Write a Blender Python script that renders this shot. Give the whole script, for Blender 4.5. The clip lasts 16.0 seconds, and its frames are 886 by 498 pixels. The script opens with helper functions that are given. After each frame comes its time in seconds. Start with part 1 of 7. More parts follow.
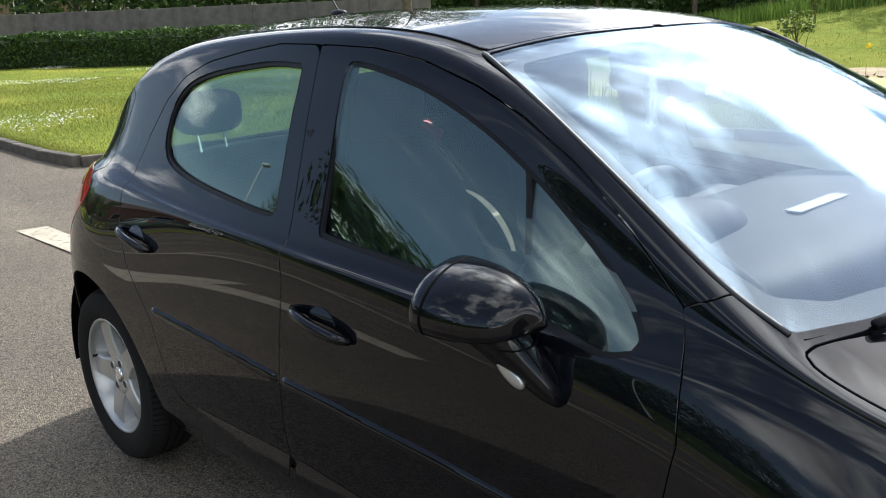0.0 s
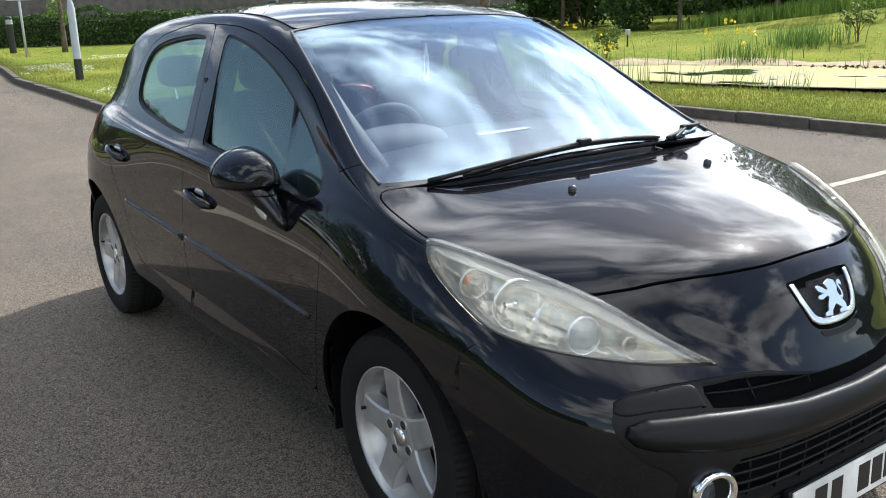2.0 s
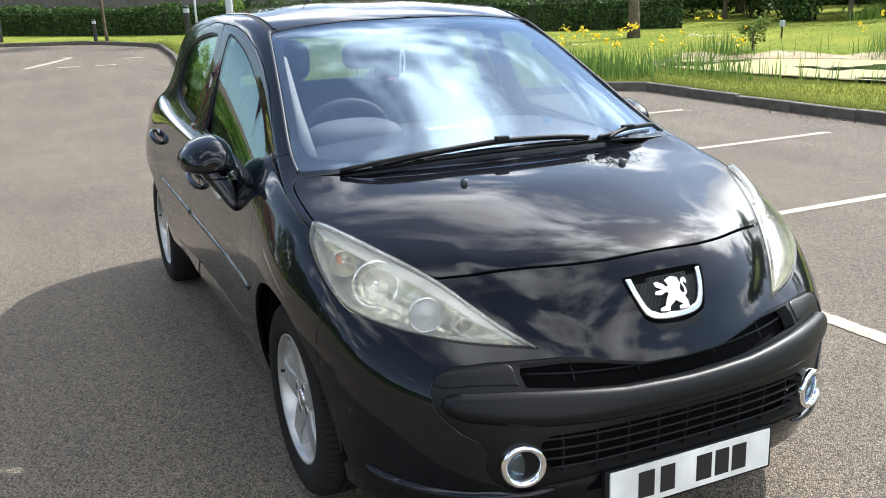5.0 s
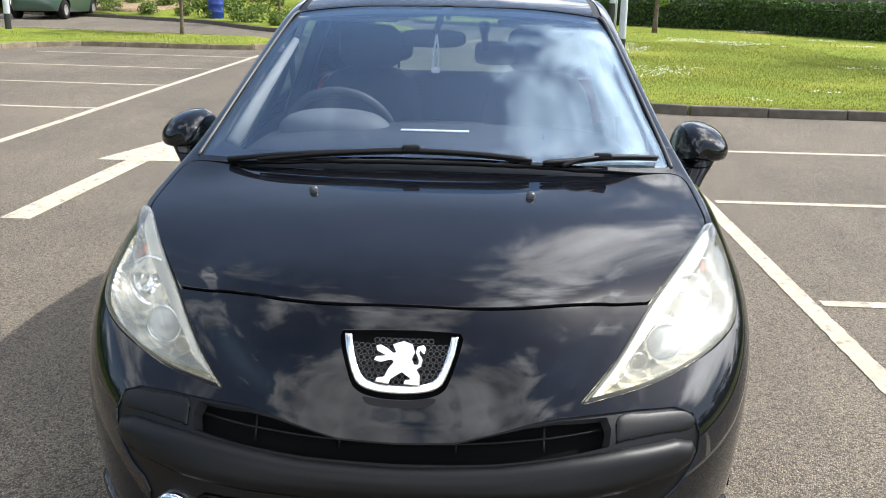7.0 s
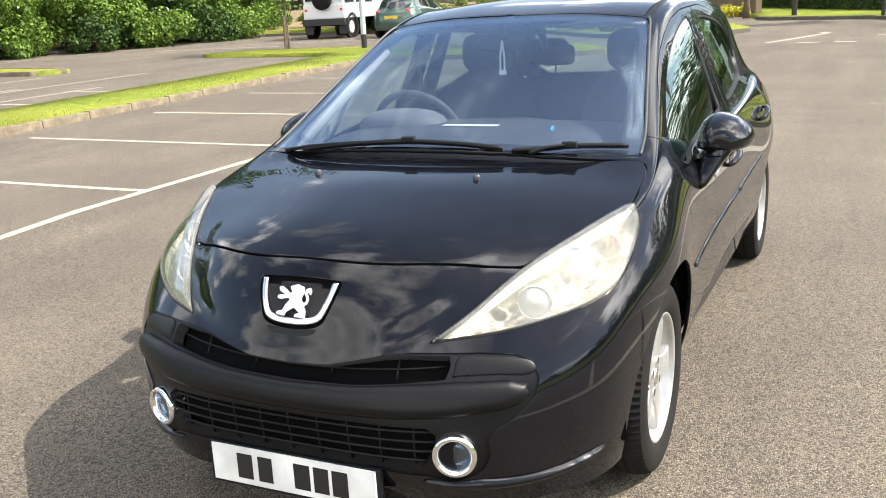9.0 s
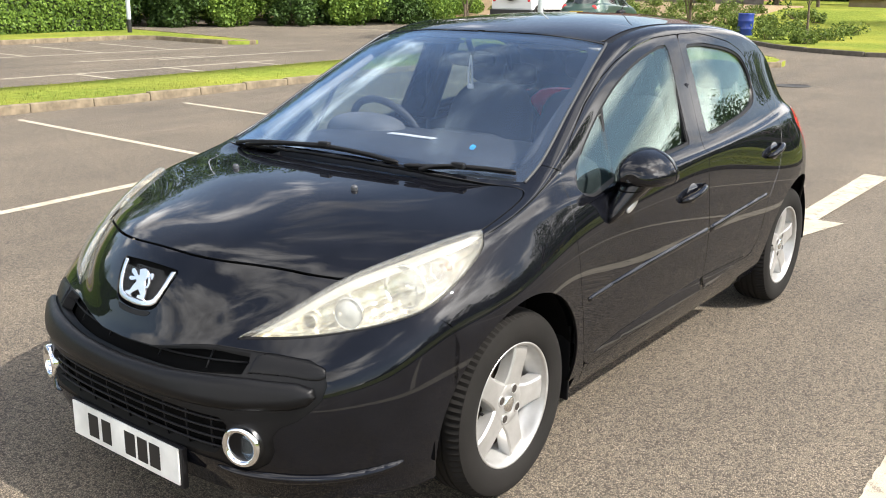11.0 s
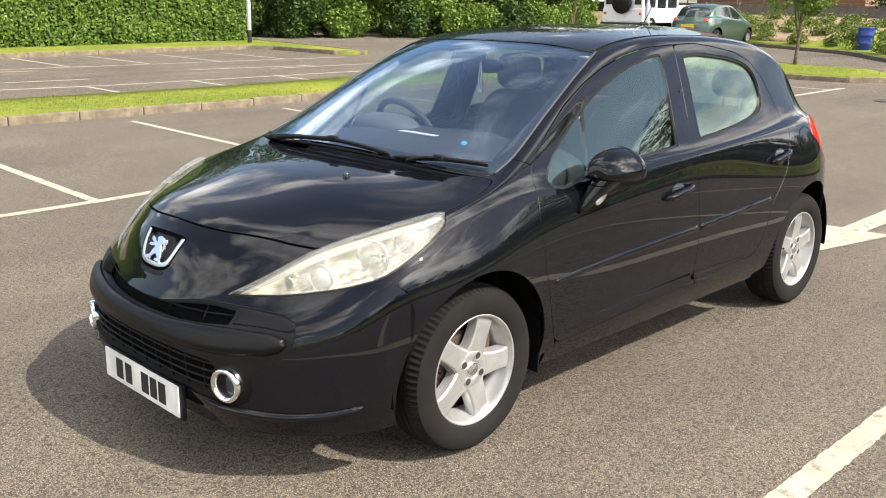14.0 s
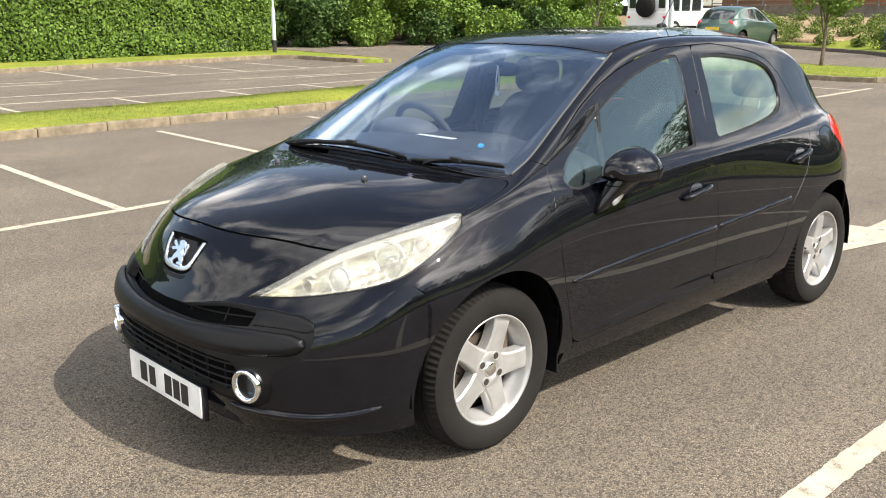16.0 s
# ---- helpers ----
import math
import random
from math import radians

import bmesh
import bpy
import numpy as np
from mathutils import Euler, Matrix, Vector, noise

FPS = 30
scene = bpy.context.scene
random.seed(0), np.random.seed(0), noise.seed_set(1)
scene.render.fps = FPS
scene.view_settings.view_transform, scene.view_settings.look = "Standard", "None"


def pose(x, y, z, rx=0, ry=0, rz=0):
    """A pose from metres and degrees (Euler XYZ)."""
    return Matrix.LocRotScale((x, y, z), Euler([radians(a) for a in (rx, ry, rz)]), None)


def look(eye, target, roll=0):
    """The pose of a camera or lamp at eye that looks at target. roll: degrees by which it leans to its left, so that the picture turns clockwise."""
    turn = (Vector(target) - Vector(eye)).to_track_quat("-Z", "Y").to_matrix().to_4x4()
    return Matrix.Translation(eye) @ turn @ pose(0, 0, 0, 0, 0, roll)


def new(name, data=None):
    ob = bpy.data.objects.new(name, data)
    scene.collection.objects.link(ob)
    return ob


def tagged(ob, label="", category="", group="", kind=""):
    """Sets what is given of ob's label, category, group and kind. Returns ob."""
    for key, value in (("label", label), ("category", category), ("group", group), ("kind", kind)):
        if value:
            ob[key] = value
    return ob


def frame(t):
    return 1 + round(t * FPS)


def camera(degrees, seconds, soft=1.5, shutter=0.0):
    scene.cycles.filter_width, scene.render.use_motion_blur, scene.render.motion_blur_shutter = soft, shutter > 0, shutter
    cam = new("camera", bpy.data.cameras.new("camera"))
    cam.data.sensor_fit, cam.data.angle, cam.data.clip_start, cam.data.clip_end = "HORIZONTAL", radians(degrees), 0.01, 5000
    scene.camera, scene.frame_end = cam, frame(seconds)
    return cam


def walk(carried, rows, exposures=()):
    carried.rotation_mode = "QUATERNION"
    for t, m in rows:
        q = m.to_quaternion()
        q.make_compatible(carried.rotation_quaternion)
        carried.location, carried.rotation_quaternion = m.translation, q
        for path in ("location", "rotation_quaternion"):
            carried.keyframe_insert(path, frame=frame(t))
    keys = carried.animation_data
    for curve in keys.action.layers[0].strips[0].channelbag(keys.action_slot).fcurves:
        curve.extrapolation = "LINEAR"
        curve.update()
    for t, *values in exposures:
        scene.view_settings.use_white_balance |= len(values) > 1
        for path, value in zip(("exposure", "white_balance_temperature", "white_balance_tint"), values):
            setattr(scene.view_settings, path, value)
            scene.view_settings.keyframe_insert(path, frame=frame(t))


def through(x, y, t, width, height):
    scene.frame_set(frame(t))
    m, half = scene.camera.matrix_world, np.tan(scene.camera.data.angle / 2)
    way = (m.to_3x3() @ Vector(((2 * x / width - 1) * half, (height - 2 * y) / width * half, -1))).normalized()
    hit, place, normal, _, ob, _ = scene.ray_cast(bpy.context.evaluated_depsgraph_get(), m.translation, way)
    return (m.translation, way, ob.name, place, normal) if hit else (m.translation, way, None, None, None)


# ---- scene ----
cam = camera(51.1, 16.0, soft=1.0)
# seconds, eye, target, roll; the car stands with its rear axle over the origin and its nose towards +x
EXPOSURE = [(0, 0.22, 6100, 8.5), (0.5, -0.05, 6100, 8.5), (1, -0.24, 6100, 8.5), (1.5, 0.14, 6100, 9), (2, 0.28, 6050, 9), (3, 0.38, 6050, 9), (5.5, 0.58, 6050, 9), (6, 0.52, 6100, 9), (7, 0.48, 6150, 9.5), (8, 0.78, 6450, 10), (8.5, 0.86, 6480, 10), (9, 0.82, 6500, 10.5), (11.5, 0.56, 6550, 11), (13.5, 0.50, 6600, 11), (14.5, 0.50, 6650, 11), (16, 0.54, 6650, 11)]
PATH = [
    (0, (2.979, -1.943, 1.461), (1.537, -0.65, 0.961), -2.9),
    (0.5, (3.402, -1.93, 1.418), (1.887, -0.705, 0.964), -1.9),
    (1, (3.821, -2.014, 1.425), (2.293, -0.825, 0.923), -3.2),
    (1.5, (4.196, -2.054, 1.453), (2.655, -0.891, 0.93), -2.9),
    (2, (4.515, -2.013, 1.458), (2.937, -0.901, 0.936), -2.0),
    (2.5, (4.789, -2.12, 1.447), (3.209, -1.004, 0.94), -2.1),
    (3, (4.954, -2.148, 1.469), (3.377, -1.031, 0.955), -2.1),
    (5.5, (5.163, -1.068, 1.489), (3.329, -0.471, 0.960), -0.9),
    (6, (5.212, -0.603, 1.481), (3.322, -0.224, 0.946), 1.0),
    (6.5, (5.092, -0.209, 1.440), (3.194, 0.044, 0.862), 2.5),
    (7, (5.046, 0.171, 1.452), (3.122, 0.075, 0.914), 1.1),
    (7.5, (5.116, 0.473, 1.475), (3.213, 0.084, 0.999), -0.4),
    (8, (5.293, 0.777, 1.467), (3.453, 0.152, 0.993), -2.3),
    (8.5, (5.315, 1.137, 1.443), (3.541, 0.348, 0.964), -3.8),
    (9, (5.236, 1.375, 1.464), (3.494, 0.538, 0.949), -3.0),
    (11.5, (4.693, 2.515, 1.537), (3.234, 1.257, 1.0), 1.9),
    (12, (4.625, 2.776, 1.532), (3.224, 1.458, 0.985), 2.4),
    (12.5, (4.672, 2.884, 1.552), (3.288, 1.541, 1.023), 1.7),
    (13, (4.778, 2.896, 1.552), (3.382, 1.559, 1.04), 1.0),
    (13.5, (4.807, 2.883, 1.543), (3.415, 1.542, 1.032), 0.8),
    (14, (4.796, 2.87, 1.542), (3.423, 1.507, 1.035), 1.0),
    (14.5, (4.791, 2.876, 1.533), (3.45, 1.482, 1.025), 1.1),
    (15, (4.799, 2.887, 1.536), (3.481, 1.469, 1.032), 0.6),
    (15.5, (4.799, 2.911, 1.533), (3.48, 1.491, 1.039), 0.2),
    (16, (4.796, 2.917, 1.53), (3.461, 1.511, 1.037), 0.0),
]
walk(cam, [(t, look(eye, target, roll)) for t, eye, target, roll in PATH],
     exposures=EXPOSURE)

# ---- daylight: high sun from the car's left, broken cloud ----
SUN = Vector((-0.21, 0.90, 1.0)).normalized()
world = bpy.data.worlds.new("sky")
scene.world = world
world.use_nodes = True


def nodes_of(tree):
    tree.nodes.clear()

    def add(kind, **values):
        n = tree.nodes.new(kind)
        for k, v in values.items():
            if k in n.inputs:
                n.inputs[k].default_value = v
            else:
                setattr(n, k, v)
        return n

    def link(a, b):
        tree.links.new(a, b)

    return add, link


add, link = nodes_of(world.node_tree)
sky = add("ShaderNodeTexSky", sky_type="NISHITA", sun_disc=False, sun_elevation=math.asin(SUN.z), sun_rotation=math.atan2(SUN.x, SUN.y), altitude=50.0, air_density=1.0, dust_density=1.2)
coord = add("ShaderNodeTexCoord")
# clouds lie on a flat layer overhead: direction divided by its height
sep = add("ShaderNodeSeparateXYZ")
link(coord.outputs["Generated"], sep.inputs[0])
up = add("ShaderNodeMath", operation="MAXIMUM")
link(sep.outputs[2], up.inputs[0])
up.inputs[1].default_value = 0.0
lift = add("ShaderNodeMath", operation="ADD")
link(up.outputs[0], lift.inputs[0])
lift.inputs[1].default_value = 0.42
layer = add("ShaderNodeVectorMath", operation="DIVIDE")
link(coord.outputs["Generated"], layer.inputs[0])
link(lift.outputs[0], layer.inputs[1])
flat = add("ShaderNodeVectorMath", operation="ADD")
link(layer.outputs[0], flat.inputs[0])
flat.inputs[1].default_value = (-45.1, -27.77, -32.12)
cloud = add("ShaderNodeTexNoise", Scale=1.5, Detail=8.0, Roughness=0.56)
link(flat.outputs[0], cloud.inputs["Vector"])
big = add("ShaderNodeTexNoise", Scale=0.9, Detail=2.0)
link(flat.outputs[0], big.inputs["Vector"])
mix_n = add("ShaderNodeMath", operation="MULTIPLY_ADD")
link(big.outputs["Fac"], mix_n.inputs[0])
mix_n.inputs[1].default_value = 0.55
link(cloud.outputs["Fac"], mix_n.inputs[2])
ramp = add("ShaderNodeMapRange", interpolation_type="SMOOTHSTEP")
link(mix_n.outputs[0], ramp.inputs["Value"])
ramp.inputs["From Min"].default_value, ramp.inputs["From Max"].default_value = 0.765, 0.87
# a thin veil lies between the clouds too
ramp.inputs["To Min"].default_value = 0.05
body_n = add("ShaderNodeTexNoise", Scale=3.2, Detail=5.0)
link(flat.outputs[0], body_n.inputs["Vector"])
tone = add("ShaderNodeMapRange")
link(body_n.outputs["Fac"], tone.inputs["Value"])
tone.inputs["From Min"].default_value, tone.inputs["From Max"].default_value = 0.3, 0.7
tone.inputs["To Min"].default_value, tone.inputs["To Max"].default_value = 5.5, 21.0
white = add("ShaderNodeVectorMath", operation="SCALE")
white.inputs[0].default_value = (1.0, 0.985, 0.96)
# thin cloud and air shine round the sun
aim = add("ShaderNodeVectorMath", operation="DOT_PRODUCT")
link(coord.outputs["Generated"], aim.inputs[0])
aim.inputs[1].default_value = tuple(SUN)
near = add("ShaderNodeMath", operation="MAXIMUM")
link(aim.outputs["Value"], near.inputs[0])
near.inputs[1].default_value = 0.0
wide = add("ShaderNodeMath", operation="POWER")
link(near.outputs[0], wide.inputs[0])
wide.inputs[1].default_value = 9.0
shine = add("ShaderNodeMath", operation="MULTIPLY_ADD")
link(wide.outputs[0], shine.inputs[0])
shine.inputs[1].default_value, shine.inputs[2].default_value = 3.0, 1.0
glow = add("ShaderNodeMath", operation="MULTIPLY")
link(tone.outputs[0], glow.inputs[0])
link(shine.outputs[0], glow.inputs[1])
mix = add("ShaderNodeMix", data_type="RGBA")
link(ramp.outputs[0], mix.inputs["Factor"])
link(sky.outputs[0], mix.inputs["A"])
link(glow.outputs[0], white.inputs["Scale"])
link(white.outputs[0], mix.inputs["B"])
bg = add("ShaderNodeBackground", Strength=0.142)
link(mix.outputs["Result"], bg.inputs["Color"])
out = add("ShaderNodeOutputWorld")
link(bg.outputs[0], out.inputs["Surface"])

sun = new("sun", bpy.data.lights.new("sun", "SUN"))
sun.data.energy, sun.data.angle, sun.data.color = 5.0, radians(0.55), (1.0, 0.95, 0.86)
sun.matrix_world = Matrix.Translation(SUN * 60) @ (-SUN).to_track_quat("-Z", "Y").to_matrix().to_4x4()

# ---- materials ----
def material(name, color=(0.5, 0.5, 0.5), rough=0.5, metal=0.0, **more):
    """A plain principled surface; more: other inputs of the shader. Returns material, add, link, shader."""
    m = bpy.data.materials.new(name)
    m.use_nodes = True
    add, link = nodes_of(m.node_tree)
    s = add("ShaderNodeBsdfPrincipled")
    s.inputs["Base Color"].default_value = (*color, 1)
    s.inputs["Roughness"].default_value, s.inputs["Metallic"].default_value = rough, metal
    for k, v in more.items():
        s.inputs[k.replace("_", " ")].default_value = v
    o = add("ShaderNodeOutputMaterial")
    link(s.outputs[0], o.inputs["Surface"])
    return m, add, link, s


def noise_mix(add, link, target, colors, scale, detail=4.0, lo=0.35, hi=0.65, space="Object", rough=0.55, stretch=None):
    """Two colours mixed by a noise into a colour input; returns the noise and the mix."""
    c = add("ShaderNodeTexCoord")
    n = add("ShaderNodeTexNoise", Scale=scale, Detail=detail, Roughness=rough)
    src = c.outputs[space]
    if stretch:
        mp = add("ShaderNodeMapping")
        mp.inputs["Scale"].default_value = stretch
        link(src, mp.inputs[0])
        src = mp.outputs[0]
    link(src, n.inputs["Vector"])
    r = add("ShaderNodeMapRange")
    link(n.outputs["Fac"], r.inputs["Value"])
    r.inputs["From Min"].default_value, r.inputs["From Max"].default_value = lo, hi
    m = add("ShaderNodeMix", data_type="RGBA")
    link(r.outputs[0], m.inputs["Factor"])
    for k, col in zip("AB", colors):
        if hasattr(col, "is_output"):
            link(col, m.inputs[k])
        else:
            m.inputs[k].default_value = (*col, 1)
    if target:
        link(m.outputs["Result"], target)
    return n, m


def bump(add, link, shader, height, strength=0.3, distance=0.01):
    b = add("ShaderNodeBump", Strength=strength, Distance=distance)
    link(height, b.inputs["Height"])
    link(b.outputs[0], shader.inputs["Normal"])
    return b


def asphalt_material():
    """Worn tarmac: single chips of stone in dark binder, paler and darker patches."""
    m, add, link, s = material("asphalt", rough=0.88)
    c = add("ShaderNodeTexCoord")
    chips = add("ShaderNodeTexVoronoi", Scale=140.0)
    edge = add("ShaderNodeTexVoronoi", Scale=140.0, feature="DISTANCE_TO_EDGE")
    for n in (chips, edge):
        link(c.outputs["Object"], n.inputs["Vector"])
    hue = add("ShaderNodeSeparateColor")
    link(chips.outputs["Color"], hue.inputs[0])
    tone = add("ShaderNodeValToRGB")
    link(hue.outputs[0], tone.inputs[0])
    e = tone.color_ramp.elements
    e[0].color, e[1].color = (0.076, 0.064, 0.050, 1), (0.42, 0.360, 0.285, 1)
    e.new(0.13).color = (0.104, 0.088, 0.067, 1)
    e.new(0.24).color = (0.268, 0.225, 0.172, 1)
    e.new(0.60).color = (0.300, 0.252, 0.192, 1)
    e.new(0.92).color = (0.330, 0.278, 0.213, 1)
    gap = add("ShaderNodeMapRange", interpolation_type="SMOOTHSTEP")
    link(edge.outputs["Distance"], gap.inputs["Value"])
    gap.inputs["From Max"].default_value = 0.23
    mix = add("ShaderNodeMix", data_type="RGBA")
    link(gap.outputs[0], mix.inputs["Factor"])
    mix.inputs["A"].default_value = (0.068, 0.058, 0.046, 1)
    link(tone.outputs[0], mix.inputs["B"])
    n1, fine = noise_mix(add, link, None, ((0.90, 0.90, 0.90), (1.14, 1.13, 1.11)), 34.0, 3.0, 0.36, 0.66)
    n2, worn = noise_mix(add, link, None, ((0.84, 0.83, 0.82), (1.16, 1.14, 1.10)), 0.5, 5.0, 0.3, 0.7)
    n3, streak = noise_mix(add, link, None, ((0.90, 0.90, 0.90), (1.08, 1.07, 1.05)), 0.9, 3.0, 0.35, 0.65, stretch=(0.25, 2.0, 1.0))
    last = mix.outputs["Result"]
    for layer in (fine, worn, streak):
        mul = add("ShaderNodeMix", data_type="RGBA", blend_type="MULTIPLY")
        mul.inputs["Factor"].default_value = 1.0
        link(last, mul.inputs["A"])
        link(layer.outputs["Result"], mul.inputs["B"])
        last = mul.outputs["Result"]
    link(last, s.inputs["Base Color"])
    bump(add, link, s, gap.outputs[0], 0.8, 0.007)
    return m


def grass_material():
    m, add, link, s = material("grass_ground", rough=0.95, Specular_IOR_Level=0.05)
    n1, fine = noise_mix(add, link, None, ((0.115, 0.158, 0.022), (0.225, 0.265, 0.048)), 9.0, 6.0, 0.3, 0.7)
    n2, patch = noise_mix(add, link, s.inputs["Base Color"], (fine.outputs["Result"], (0.31, 0.30, 0.055)), 0.45, 5.0, 0.44, 0.78)
    n3, _ = noise_mix(add, link, None, ((0, 0, 0), (1, 1, 1)), 40.0, 4.0)
    bump(add, link, s, n3.outputs["Fac"], 0.8, 0.05)
    return m


def leaf_material(name, dark, light, rough=0.55, through=0.25):
    m, add, link, s = material(name, rough=rough, Specular_IOR_Level=0.22)
    g = add("ShaderNodeNewGeometry")
    mx = add("ShaderNodeMix", data_type="RGBA")
    link(g.outputs["Random Per Island"], mx.inputs["Factor"])
    mx.inputs["A"].default_value, mx.inputs["B"].default_value = (*dark, 1), (*light, 1)
    link(mx.outputs["Result"], s.inputs["Base Color"])
    t = add("ShaderNodeBsdfTranslucent")
    link(mx.outputs["Result"], t.inputs["Color"])
    ms = add("ShaderNodeMixShader")
    ms.inputs[0].default_value = through
    link(s.outputs[0], ms.inputs[1])
    link(t.outputs[0], ms.inputs[2])
    o = [n for n in m.node_tree.nodes if n.type == "OUTPUT_MATERIAL"][0]
    link(ms.outputs[0], o.inputs["Surface"])
    return m


def stone_material(name, a, b, scale=6.0):
    m, add, link, s = material(name, rough=0.9)
    n, _ = noise_mix(add, link, s.inputs["Base Color"], (a, b), scale, 8.0, 0.3, 0.7)
    bump(add, link, s, n.outputs["Fac"], 0.5, 0.01)
    return m


def road_paint_material():
    """Cream road paint over coarse tarmac, rubbed through here and there."""
    m, add, link, s = material("road_paint", rough=0.85)
    n1, tone = noise_mix(add, link, None, ((0.35, 0.31, 0.235), (0.47, 0.42, 0.325)), 6.0, 6.0, 0.3, 0.7)
    c = add("ShaderNodeTexCoord")
    edge = add("ShaderNodeTexVoronoi", Scale=120.0, feature="DISTANCE_TO_EDGE")
    link(c.outputs["Object"], edge.inputs["Vector"])
    rub = add("ShaderNodeTexNoise", Scale=16.0, Detail=5.0)
    link(c.outputs["Object"], rub.inputs["Vector"])
    both = add("ShaderNodeMath", operation="MULTIPLY_ADD")
    link(edge.outputs["Distance"], both.inputs[0])
    both.inputs[1].default_value = 0.5
    link(rub.outputs["Fac"], both.inputs[2])
    keep = add("ShaderNodeMapRange", interpolation_type="SMOOTHSTEP")
    link(both.outputs[0], keep.inputs["Value"])
    keep.inputs["From Min"].default_value, keep.inputs["From Max"].default_value = 0.36, 0.50
    mix = add("ShaderNodeMix", data_type="RGBA")
    link(keep.outputs[0], mix.inputs["Factor"])
    mix.inputs["A"].default_value = (0.20, 0.17, 0.13, 1)
    link(tone.outputs["Result"], mix.inputs["B"])
    link(mix.outputs["Result"], s.inputs["Base Color"])
    bump(add, link, s, edge.outputs["Distance"], 0.6, 0.006)
    return m


def paint_material():
    """Black car paint under a clear coat, with faint dust."""
    m, add, link, s = material("black_paint", (0.006, 0.0062, 0.0075), 0.30, 0.0, Coat_Weight=1.0, Coat_Roughness=0.010, Coat_IOR=1.43, IOR=1.5, Specular_IOR_Level=0.012)
    n, _ = noise_mix(add, link, s.inputs["Base Color"], ((0.003, 0.0033, 0.0048), (0.0055, 0.006, 0.0085)), 14.0, 6.0, 0.35, 0.75)
    r = add("ShaderNodeMapRange")
    link(n.outputs["Fac"], r.inputs["Value"])
    r.inputs["To Min"].default_value, r.inputs["To Max"].default_value = 0.2, 0.4
    link(r.outputs[0], s.inputs["Roughness"])
    return m


ASPHALT = asphalt_material()
GRASS = grass_material()
KERB = stone_material("kerb_concrete", (0.05, 0.043, 0.034), (0.14, 0.12, 0.096), 5.0)
KERB_PALE = stone_material("pale_kerb_concrete", (0.10, 0.078, 0.050), (0.245, 0.195, 0.130), 7.0)
MULCH = stone_material("bark_mulch", (0.15, 0.10, 0.055), (0.34, 0.25, 0.14), 9.0)
ROAD_PAINT = road_paint_material()
PAINT = paint_material()

# ---- building helpers ----
def mesh_from(name, verts, faces, mat=None, smooth=False):
    me = bpy.data.meshes.new(name)
    me.from_pydata([tuple(map(float, v)) for v in verts], [], [tuple(map(int, f)) for f in faces])
    if mat:
        me.materials.append(mat)
    if smooth:
        me.polygons.foreach_set("use_smooth", [True] * len(me.polygons))
    me.update()
    return me


def part(name, data, mat=None, parent=None, label="", at=None, smooth=False):
    """Links a bmesh, or a pair of points and faces, as one mesh object, under a parent if given."""
    if isinstance(data, bmesh.types.BMesh):
        me = bpy.data.meshes.new(name)
        bmesh.ops.recalc_face_normals(data, faces=data.faces[:])
        data.to_mesh(me)
        data.free()
        if mat:
            me.materials.append(mat)
        if smooth:
            me.polygons.foreach_set("use_smooth", [True] * len(me.polygons))
    elif isinstance(data, bpy.types.Mesh):
        me = data
    else:
        me = mesh_from(name, data[0], data[1], mat, smooth)
    ob = new(name, me)
    if parent:
        ob.parent = parent
    if at is not None:
        ob.matrix_basis = at
    if label:
        ob["label"] = label
    return ob


def thing(name, label, category, at=None, group="", kind=""):
    ob = new(name)
    ob.empty_display_size = 0.1
    if at is not None:
        ob.matrix_basis = at
    return tagged(ob, label, category, group, kind)


def sharp_smooth(ob, degrees=35):
    """Smooth shading with edges sharper than the angle kept."""
    me = ob.data
    bm = bmesh.new()
    bm.from_mesh(me)
    for f in bm.faces:
        f.smooth = True
    for e in bm.edges:
        if len(e.link_faces) == 2 and e.calc_face_angle(0) > radians(degrees):
            e.smooth = False
    bm.to_mesh(me)
    bm.free()
    return ob


def box_bm(sx, sy, sz, at=(0, 0, 0), bevel=0.0, seg=2, turn=None):
    bm = bmesh.new()
    bmesh.ops.create_cube(bm, size=1.0)
    bmesh.ops.scale(bm, vec=(sx, sy, sz), verts=bm.verts[:])
    if bevel:
        bmesh.ops.bevel(bm, geom=bm.edges[:], offset=bevel, segments=seg, profile=0.5, affect="EDGES")
    if turn is not None:
        bmesh.ops.transform(bm, matrix=turn, verts=bm.verts[:])
    bmesh.ops.translate(bm, vec=at, verts=bm.verts[:])
    return bm


def lathe(profile, steps=32, axis="z"):
    """Points and faces of a profile of (radius, height) turned about an axis."""
    v, f = [], []
    for k in range(steps):
        a = 2 * math.pi * k / steps
        for r, h in profile:
            p = (r * math.cos(a), r * math.sin(a), h)
            v.append(p if axis == "z" else (p[0], p[2], p[1]) if axis == "y" else (p[2], p[0], p[1]))
    n = len(profile)
    for k in range(steps):
        for j in range(n - 1):
            a, b = k * n + j, ((k + 1) % steps) * n + j
            f.append((a, b, b + 1, a + 1) if axis != "y" else (a, a + 1, b + 1, b))
    return v, f


